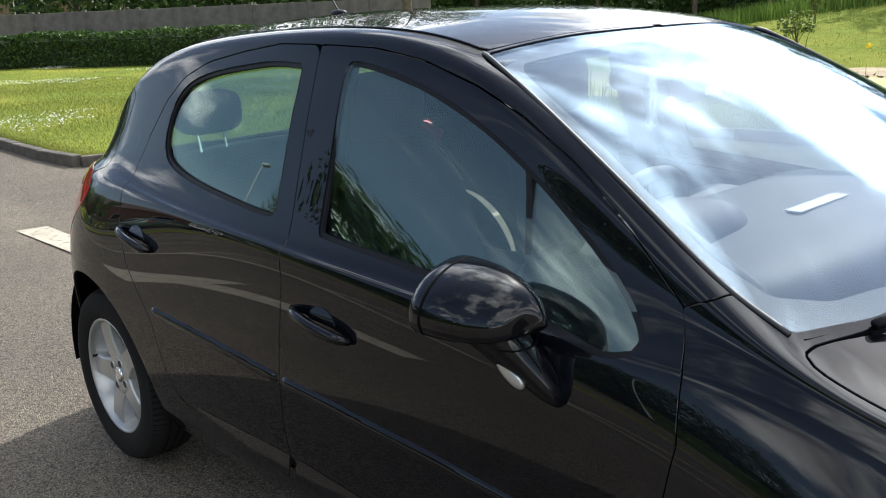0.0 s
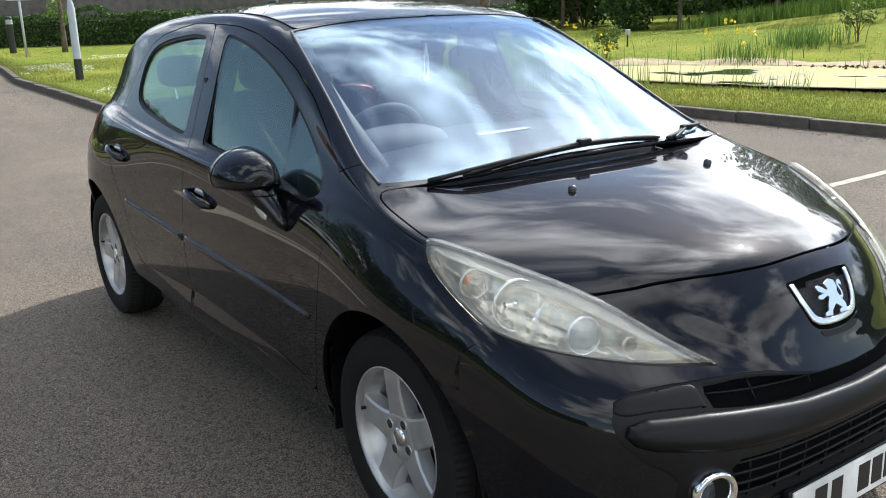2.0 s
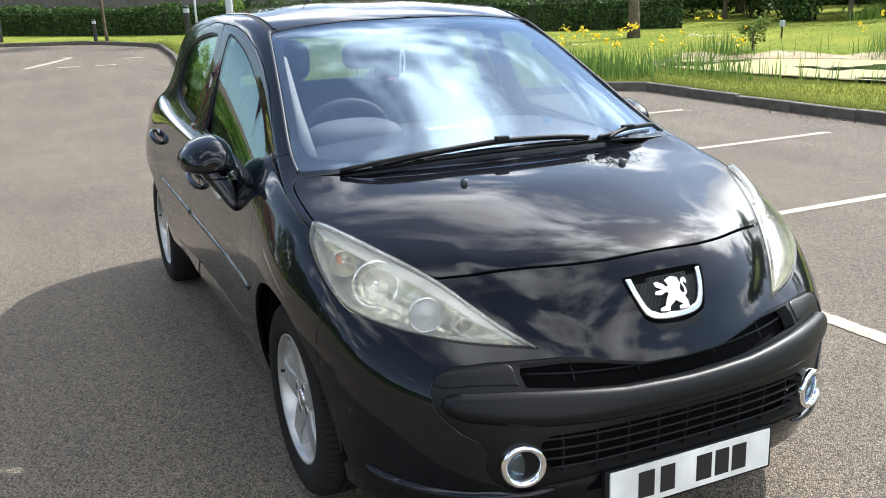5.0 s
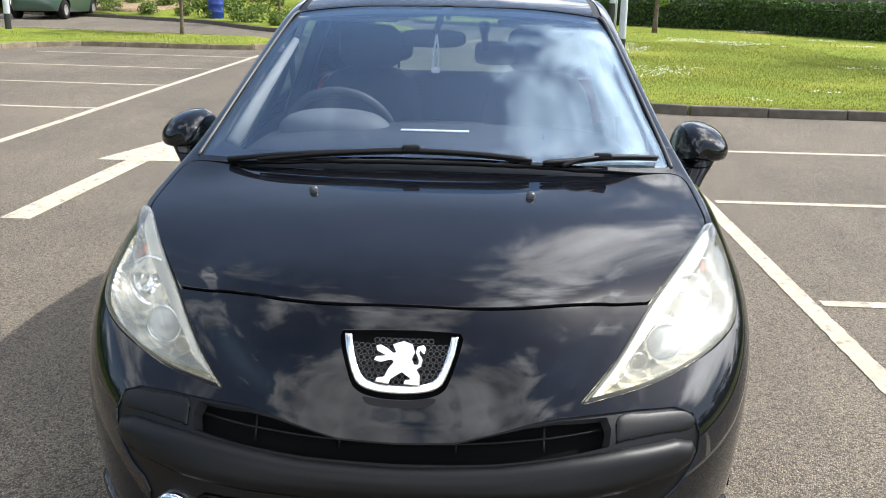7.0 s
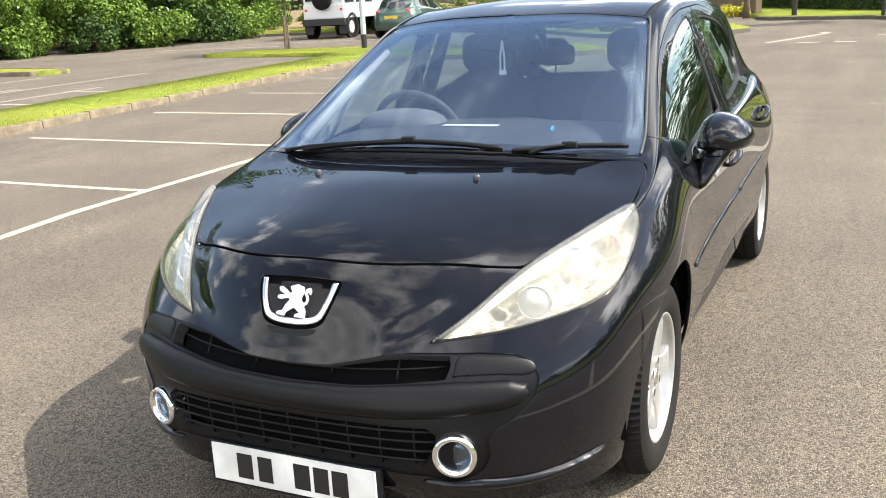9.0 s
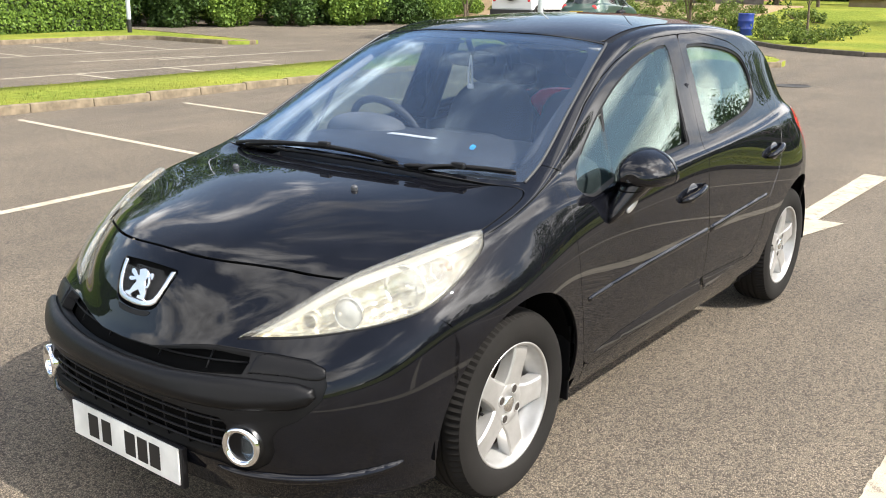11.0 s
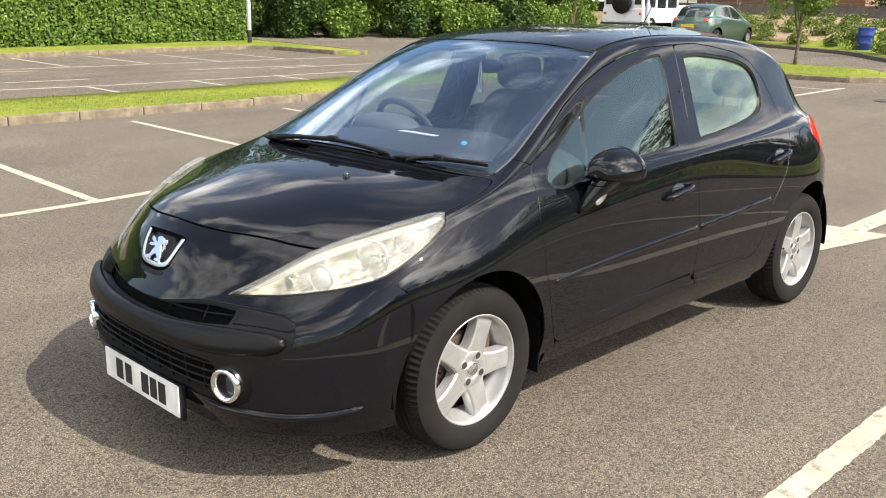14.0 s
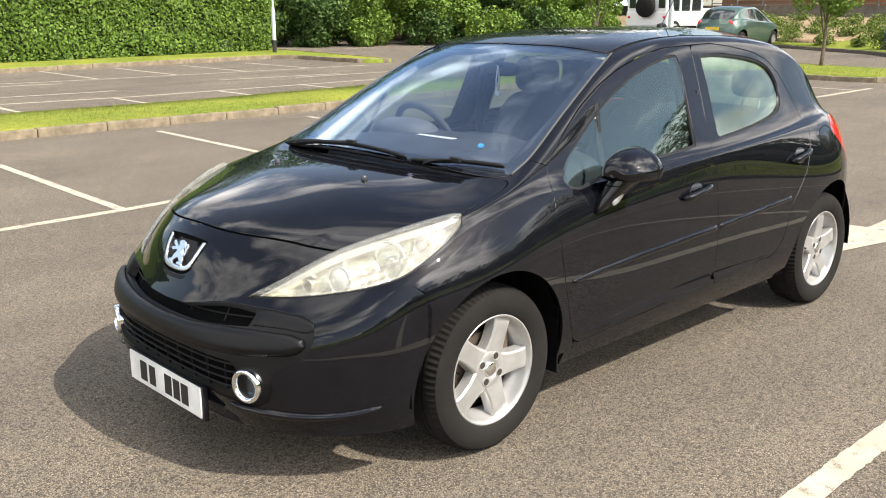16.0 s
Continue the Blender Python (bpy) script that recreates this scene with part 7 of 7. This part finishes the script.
def pond_edge():
    """Bare earth along the far bank, reeds in patches, irises in a few clumps."""
    r = np.random.default_rng(9)
    ring = []
    for k, (x, y, _) in enumerate(POND):
        far = max(0.0, math.sin(2 * math.pi * k / len(POND)))
        d = np.array([x + 3.2, (y - 11.6 - .28 * (x + 3.2)) * 2.2])
        d /= np.linalg.norm(d)
        wide = (.10 + .75 * far) * (1 + .4 * math.sin(1.7 * k) + .25 * math.sin(4.1 * k + 1))
        for t in (0.0, .5, 1.0):
            a, b = x + d[0] * (wide * t - .15), y + d[1] * (wide * t - .15)
            ring.append((a, b, max(.092, lawn_z(a, b) + .03 - .02 * abs(2 * t - 1))))
    n = len(POND)
    tagged(part("pond_bank", (ring, [(3 * i + j, 3 * ((i + 1) % n) + j, 3 * ((i + 1) % n) + j + 1, 3 * i + j + 1) for i in range(n) for j in (0, 1)]), EARTH, smooth=True), "bare dry earth round the pond's far bank", "bank", kind="structure")
    at, fl = [], []

    def clump(x, y, n, sx, sy, flowers=0, rise=.5):
        q = r.normal(size=(n, 2)) * (sx, sy) + (x, y)
        at.append(np.column_stack([q, [lawn_z(a, b) - .04 for a, b in q]]))
        if flowers:
            p = r.normal(size=(flowers, 2)) * (sx, sy) + (x, y)
            fl.append(np.column_stack([p, [lawn_z(a, b) + rise * r.uniform(.8, 1.3) for a, b in p]]))

    for k, (x, y, _) in enumerate(POND):
        far = math.sin(2 * math.pi * k / n) > 0
        n_here = int((26 if not far else 6) * max(0.0, .45 + math.sin(.9 * k) * .7 + .4 * math.sin(2.3 * k)))
        if n_here:
            clump(x, y, n_here, .24, .12, int(far and k % 5 == 0), .42)
    clump(-6.6, 12.9, 260, .45, .30, 7, .60)
    clump(-9.3, 11.2, 160, .40, .25, 4, .60)
    clump(-7.2, 7.05, 620, .55, .30, 24, .60)
    clump(-6.1, 8.3, 200, .55, .25, 2, .55)
    clump(-6.9, 15.2, 420, .40, .30)
    blades("reeds", np.concatenate(at), .44, .008, REED, "upright iris and reed blades round the pond", "reeds", .30)
    fl = np.concatenate(fl)
    out = np.tile(np.array([[0, 0, 1.0]]), (len(fl) * 6, 1))
    pts = np.repeat(fl, 6, 0) + r.normal(size=(len(fl) * 6, 3)) * .024
    tagged(new("iris_flowers", leaves("iris_flowers", pts, out, .070, PETAL_Y, 1.0)), "yellow iris flowers above the reeds", "flowers", kind="stuff")
    # rank grass along the foot of the wood
    t = r.uniform(0, 1, 9000)
    x = -14.5 + 16.0 * t + r.normal(size=9000) * .3
    y = 21.2 + 1.6 * t + r.normal(size=9000) * .45
    blades("rank_grass", np.column_stack([x, y, [lawn_z(a, b) - .03 for a, b in zip(x, y)]]), .48, .012, LEAF_LIGHT, "rank uncut grass along the foot of the wood", "grass", .5)
    # pebbles and dead stems on the bank
    p = np.column_stack([r.uniform(-5.4, -1.0, 160), r.normal(size=160) * .12])
    p = np.column_stack([p[:, 0], 13.2 + .24 * (p[:, 0] + 3.2) + p[:, 1], np.zeros(160)])
    p[:, 2] = [max(.10, lawn_z(a, b) + .05) for a, b in p[:, :2]]
    tagged(new("dead_leaves", leaves("dead_leaves", p, np.tile(np.array([[0, 0, 1.0]]), (160, 1)), .085, LITTER, .6)), "brown dead leaves lying on the pond's bank", "litter", kind="stuff")


EARTH = stone_material("dry_earth", (0.22, 0.16, 0.09), (0.42, 0.34, 0.21), 3.0)
pond_edge()


# ---- turf ----
def turf():
    r = np.random.default_rng(3)

    def fill(poly, box, n, zfun, inset=.17):
        x, y = r.uniform(box[0], box[1], n), r.uniform(box[2], box[3], n)
        ok = inside(poly, x, y)
        x, y = x[ok], y[ok]
        return np.column_stack([x, y, [zfun(a, b) for a, b in zip(x, y)]])

    near = fill(LAWN, (-7.5, 5, 6.4, 10.0), 52000, lambda a, b: lawn_z(a, b) - .01)
    side = fill(LAWN, (-19, -6.4, 1.6, 7.5), 52000, lambda a, b: lawn_z(a, b) - .01)
    flat = lambda a, b: float(height(a, b)) + .09
    strip = fill(STRIP_LAWN, (-19, 5, -17, -4.8), 60000, flat)
    blades("turf", np.concatenate([near, side, strip]), .042, .0042, BLADE, "short mown grass blades", "grass", .7)
    far = fill(LAWN, (-30, 2, 2, 24), 46000, lambda a, b: lawn_z(a, b) - .02)
    far = far[[pond_reach(a, b) > 1.0 for a, b in far[:, :2]]]
    blades("rough_turf", far, .055, .007, BLADE, "longer grass on the lawn and the rise", "grass", .7)
    # daisies in drifts
    x, y = r.uniform(-30, -6.7, 30000), r.uniform(2.0, 15, 30000)
    drift = np.array([noise.noise((a * .35, b * .5, 3.0)) + .4 * noise.noise((a * 1.3, b * 1.3, 8.0)) for a, b in zip(x, y)])
    ok = inside(LAWN, x, y) & (drift > .40)
    x, y = x[ok], y[ok]
    p = np.column_stack([x, y, [lawn_z(a, b) + .055 for a, b in zip(x, y)]])
    tagged(new("daisies", leaves("daisies", p, np.tile(np.array([[.3, -.2, 1.0]]), (len(p), 1)), .030, PETAL_W, .35)), "white daisies in drifts on the lawn", "flowers", kind="stuff")
    # litter along the kerb foot
    x = -6.2 + 10.2 * r.uniform(0, 1, 1600) ** 1.8
    y = 6.74 - np.abs(r.normal(size=1600)) * .16 - .008 * (x + 6)
    p = np.column_stack([x, y, np.full(1600, .006)])
    tagged(new("leaf_litter", leaves("leaf_litter", p, np.tile(np.array([[0, 0, 1.0]]), (1600, 1)), .024, LITTER, .3)), "dry leaf litter at the foot of the kerb", "litter", kind="stuff")


turf()


# ---- parked vehicles and buildings beyond ----
GREEN_PAINT = material("green_car_paint", (0.045, 0.085, 0.062), 0.35, 0.3, Coat_Weight=1.0)[0]
WHITE_PAINT = material("white_car_paint", (0.72, 0.73, 0.72), 0.4, 0.0, Coat_Weight=0.5)[0]
DARK_GLASS = material("dark_window_glass", (0.02, 0.025, 0.025), 0.05, 0.0, Coat_Weight=1.0)[0]
AMBER_PLATE = material("yellow_plate", (0.70, 0.50, 0.04), 0.4)[0]
BIN_BLUE = material("blue_drum", (0.012, 0.035, 0.22), 0.4)[0]


def brick_material():
    m, add, link, s = material("brickwork", rough=0.9)
    c = add("ShaderNodeTexCoord")
    b = add("ShaderNodeTexBrick", Scale=1.0)
    b.inputs["Color1"].default_value, b.inputs["Color2"].default_value, b.inputs["Mortar"].default_value = (0.30, 0.13, 0.085, 1), (0.22, 0.09, 0.06, 1), (0.30, 0.27, 0.23, 1)
    b.inputs["Brick Width"].default_value, b.inputs["Row Height"].default_value, b.inputs["Mortar Size"].default_value = 0.225, 0.075, 0.010
    mp = add("ShaderNodeMapping")
    mp.inputs["Rotation"].default_value = (radians(90), 0, radians(90))
    link(c.outputs["Object"], mp.inputs[0])
    link(mp.outputs[0], b.inputs["Vector"])
    link(b.outputs["Color"], s.inputs["Base Color"])
    return m


BRICK = brick_material()
PALE_BRICK = stone_material("buff_brick", (0.15, 0.105, 0.07), (0.24, 0.175, 0.12), 2.0)
RENDERED = stone_material("cream_render", (0.30, 0.23, 0.14), (0.42, 0.34, 0.22), 2.5)
ROOF_TILE = stone_material("roof_tile", (0.10, 0.07, 0.06), (0.17, 0.11, 0.09), 3.0)


def simple_wheel(parent, at, r, cover):
    w = part("wheel", lathe([(r * .55, .09), (r * .62, .10), (r * .9, .10), (r, .07), (r, -.07), (r * .9, -.10), (r * .5, -.10)], 28, "y"), RUBBER, parent, at=at, smooth=True)
    part("wheel_disc", lathe([(.0005, .07), (r * .2, .085), (r * .5, .075), (r * .58, .095), (r * .6, .08)], 24, "y"), cover, w, smooth=True)


def green_hatchback(x, y, yaw):
    c = thing("parked_hatchback", "dark green hatchback parked facing the bank", "car", pose(x, y, float(height(x, y)), 0, 0, yaw))
    v, q = car_surface(3)
    n = np.zeros((len(v), 3))
    fn = np.cross(v[q[:, 2], :3] - v[q[:, 0], :3], v[q[:, 3], :3] - v[q[:, 1], :3])
    for k in range(4):
        np.add.at(n, q[:, k], fn)
    n /= np.linalg.norm(n, axis=1)[:, None]
    sheet = (np.concatenate([v, n], 1), q.tolist())
    rear_glass = mirrored_front([(0, 1.34), (.44, 1.32), (.52, 1.26), (.58, 1.06), (.52, 1.02), (0, 1.01)])
    body = sheet
    for poly in (ARCH_F, ARCH_R, F_GLASS, R_GLASS):
        body = cut(body, "side", poly, "out")
    front = (body[0], [f for f in body[1] if body[0][f, 0].mean() > .3])
    back = cut((body[0], [f for f in body[1] if body[0][f, 0].mean() <= .3]), "front", rear_glass, "out")
    part("body", joined((front[0][:, :3], front[1]), (back[0][:, :3], back[1])), GREEN_PAINT, c, smooth=True)
    for poly in (F_GLASS, R_GLASS):
        w = cut(sheet, "side", poly)
        for s in (1, -1):
            f = [x for x in w[1] if w[0][x, 1].mean() * s > .3]
            if f:
                vv, ff = tidy((w[0], f))
                part("side_window", (vv[:, :3] - .012 * vv[:, 4:7], ff), DARK_GLASS, c, smooth=True)
    w = cut((sheet[0], [f for f in sheet[1] if sheet[0][f, 0].mean() <= .3]), "front", rear_glass)
    vv, ff = tidy(w)
    part("rear_window", (vv[:, :3] - .01 * vv[:, 4:7], ff), DARK_GLASS, c, smooth=True)
    for s in (1, -1):
        part("rear_lamp", superbox(.10, .20, .24, 2.4, 16, 10, (-.42, .56 * s, .86)), RED_LENS, c, smooth=True)
        for wx in (0.0, 2.54):
            simple_wheel(c, pose(wx, .74 * s, .30, 0, 0, 0 if s > 0 else 180), .30, SILVER)
    part("number_plate", box_bm(.01, .50, .11, (-.632, 0, .70), .002), AMBER_PLATE, c, "yellow rear number plate")
    part("rear_wiper", tube([(-.52, 0, 1.0), (-.42, .25, 1.08)], .01, 6), TRIM, c)
    part("underbody", box_bm(3.3, 1.3, .2, (1.3, 0, .32), .02), DARK, c)


def white_offroader(x, y, yaw):
    c = thing("offroad_wagon", "boxy white off-road station wagon with a spare wheel", "car", pose(x, y, float(height(x, y)), 0, 0, yaw))
    W = 1.70
    part("lower_body", box_bm(4.3, W, .55, (1.55, 0, .985), .05), WHITE_PAINT, c)
    part("bonnet", box_bm(1.15, W * .86, .16, (3.12, 0, 1.30), .05), WHITE_PAINT, c)
    # upper body: pillars and rails round real openings
    L0, L1, z0, z1 = -.58, 2.45, 1.26, 1.92
    for s in (1, -1):
        yy = s * (W / 2 - .09)
        part("roof_rail", box_bm(L1 - L0, .06, .16, ((L0 + L1) / 2, yy, z1 - .02), .02), WHITE_PAINT, c)
        for px, wd in ((L0 + .08, .18), (.55, .14), (1.42, .12), (2.35, .14)):
            part("pillar", box_bm(wd, .06, z1 - z0, (px, yy, (z0 + z1) / 2), .015), WHITE_PAINT, c)
        for a, b in ((L0 + .17, .48), (.62, 1.36), (1.48, 2.28)):
            part("side_window", box_bm(b - a, .02, .50, ((a + b) / 2, yy * .99, 1.55), .004), DARK_GLASS, c)
        part("wheel_arch", lathe([(.40, -.03), (.50, -.03), (.50, .03), (.40, .03)], 28, "y"), BLACK_POST, c, at=pose(.0, s * W / 2, .42))
        part("wheel_arch", lathe([(.40, -.03), (.50, -.03), (.50, .03), (.40, .03)], 28, "y"), BLACK_POST, c, at=pose(2.6, s * W / 2, .42))
        for wx in (0.0, 2.6):
            simple_wheel(c, pose(wx, s * .74, .40, 0, 0, 0 if s > 0 else 180), .40, WHITE_PAINT)
        part("mud_flap", box_bm(.03, .30, .40, (L0 + .10, s * .68, .36), .006), BLACK_POST, c)
        part("rear_window", box_bm(.02, .26, .42, (L0 - .005, s * .60, 1.58), .004), DARK_GLASS, c)
        part("tail_lamp", superbox(.06, .10, .10, 3, 12, 8, (L0 - .03, s * .72, 1.05)), RED_LENS, c, smooth=True)
    part("rear_panel", box_bm(.05, W - .06, .70, (L0 + .03, 0, 1.58), .02), WHITE_PAINT, c)
    part("rear_door_window", box_bm(.02, .62, .46, (L0 - .005, 0, 1.60), .004), DARK_GLASS, c)
    part("roof", box_bm(L1 - L0 + .1, W - .08, .07, ((L0 + L1) / 2, 0, 1.99), .03), WHITE_PAINT, c)
    part("roof_rack", box_bm(2.5, 1.4, .11, (.85, 0, 2.10), .03), BLACK_POST, c)
    part("windscreen", box_bm(.03, W - .3, .50, (2.50, 0, 1.58), .004, turn=pose(0, 0, 0, 0, -14, 0)), DARK_GLASS, c)
    sp = part("spare_wheel", lathe([(.0005, .10), (.33, .10), (.375, .06), (.385, 0), (.375, -.06), (.30, -.10)], 32, "x"), RUBBER, c, at=pose(L0 - .13, 0, 1.42, 0, 0, 180), smooth=True)
    part("rear_bumper", box_bm(.20, W + .02, .24, (L0 - .02, 0, .60), .02), BLACK_POST, c)
    part("front_bumper", box_bm(.16, W, .18, (3.80, 0, .62), .02), BLACK_POST, c)
    part("chassis", box_bm(4.0, 1.2, .25, (1.55, 0, .58), .02), DARK, c)
    part("number_plate", box_bm(.01, .28, .20, (L0 - .01, -.62, 1.12), .002), AMBER_PLATE, c, "yellow rear number plate")


green_hatchback(-25.0, -14.45, 184)
white_offroader(-25.6, -17.6, 186)


def building(x, y, z, sx, sy, high, mat, yaw, label, windows):
    b = thing("building", label, "building", pose(x, y, z, 0, 0, yaw))
    part("wall", box_bm(sx, sy, high, (0, 0, high / 2 - .3), .01), mat, b)
    bm = bmesh.new()
    o = .35
    vs = [bm.verts.new(p) for p in ((-sx / 2 - o, -sy / 2 - o, high - .3), (sx / 2 + o, -sy / 2 - o, high - .3), (sx / 2 + o, sy / 2 + o, high - .3), (-sx / 2 - o, sy / 2 + o, high - .3), (0, -sy / 2 - o, high + 1.9), (0, sy / 2 + o, high + 1.9))]
    for f in ((0, 1, 2, 3), (1, 2, 5, 4), (3, 0, 4, 5), (0, 4, 1), (2, 5, 3)):
        bm.faces.new([vs[k] for k in f])
    part("roof", bm, ROOF_TILE, b)
    for k in range(windows):
        wy = -sy / 2 + (k + .5) * sy / windows
        w = part("window", box_bm(.10, 1.3, 1.25, (sx / 2 + .02, wy, 2.0), .01), WHITE_PAINT, b)
        part("pane", box_bm(.04, 1.16, 1.10, (sx / 2 + .065, wy, 2.0), .004), DARK_GLASS, w)
    return b


building(-51, -22.3, .9, 8, 10, 4.6, BRICK, 0, "red brick building above the planted bank", 3)
building(-66, 3.5, .9, 9, 16, 4.2, PALE_BRICK, -8, "buff brick house beyond the road end", 4)
building(-56, 19, .6, 9, 13, 4.4, PALE_BRICK, -25, "buff brick house behind the fence", 3)

# garden wall below the golden shrubs
gw = thing("garden_wall", "brown brick garden wall with a stone coping", "wall", pose(-35.2, -4.6, .45, 0, 0, -60))
part("wall", box_bm(.24, 6.2, 1.60, (0, 0, .72), .01), PALE_BRICK, gw)
part("coping", box_bm(.32, 6.3, .08, (0, 0, 1.56), .015), KERB, gw)
part("pier", box_bm(.42, .42, 1.9, (0, -3.2, .85), .02), PALE_BRICK, gw)

# small flat-roofed shed between the trees
shed = thing("shed", "cream-walled shed with a pale flat roof", "shed", pose(-42.2, -8.1, .45, 0, 0, -8))
part("wall", box_bm(2.2, 3.3, 1.25, (0, 0, .55), .01), RENDERED, shed)
part("roof", box_bm(2.6, 3.7, .14, (0, 0, 1.24), .02), KERB_PALE, shed)
part("door", box_bm(.06, .8, 1.05, (1.11, .5, .52), .008), BRICK, shed, "red-brown door")

# railings along the head of the bank
rail = thing("railing", "grey metal railings along the head of the bank", "railing")
for k in range(8):
    yy = -24 + 1.45 * k
    xx = -40.0 - .03 * abs(yy + 12)
    zz = bank_z(xx, yy) - .05
    part("post", box_bm(.05, .05, 1.15, (xx, yy, zz + .55), .004), RAIL, rail)
    for zt in (.35, .7, 1.05):
        part("rail_bar", box_bm(.03, 1.45, .035, (xx, yy + .72, zz + zt), .004), RAIL, rail)

drum = thing("blue_drum", "blue plastic drum bin on the verge", "bin", pose(-26.3, -9.1, bank_z(-26.3, -9.1) - .02))
part("barrel", lathe([(.0005, 0), (.24, 0), (.25, .03), (.25, .21), (.262, .23), (.25, .25), (.25, .46), (.262, .48), (.25, .50), (.25, .68)], 28), BIN_BLUE, drum, smooth=True)
part("rim", lathe([(.25, .68), (.262, .70), (.25, .73), (.22, .72), (.22, .62), (.0005, .60)], 28), BIN_BLUE, drum, smooth=True)
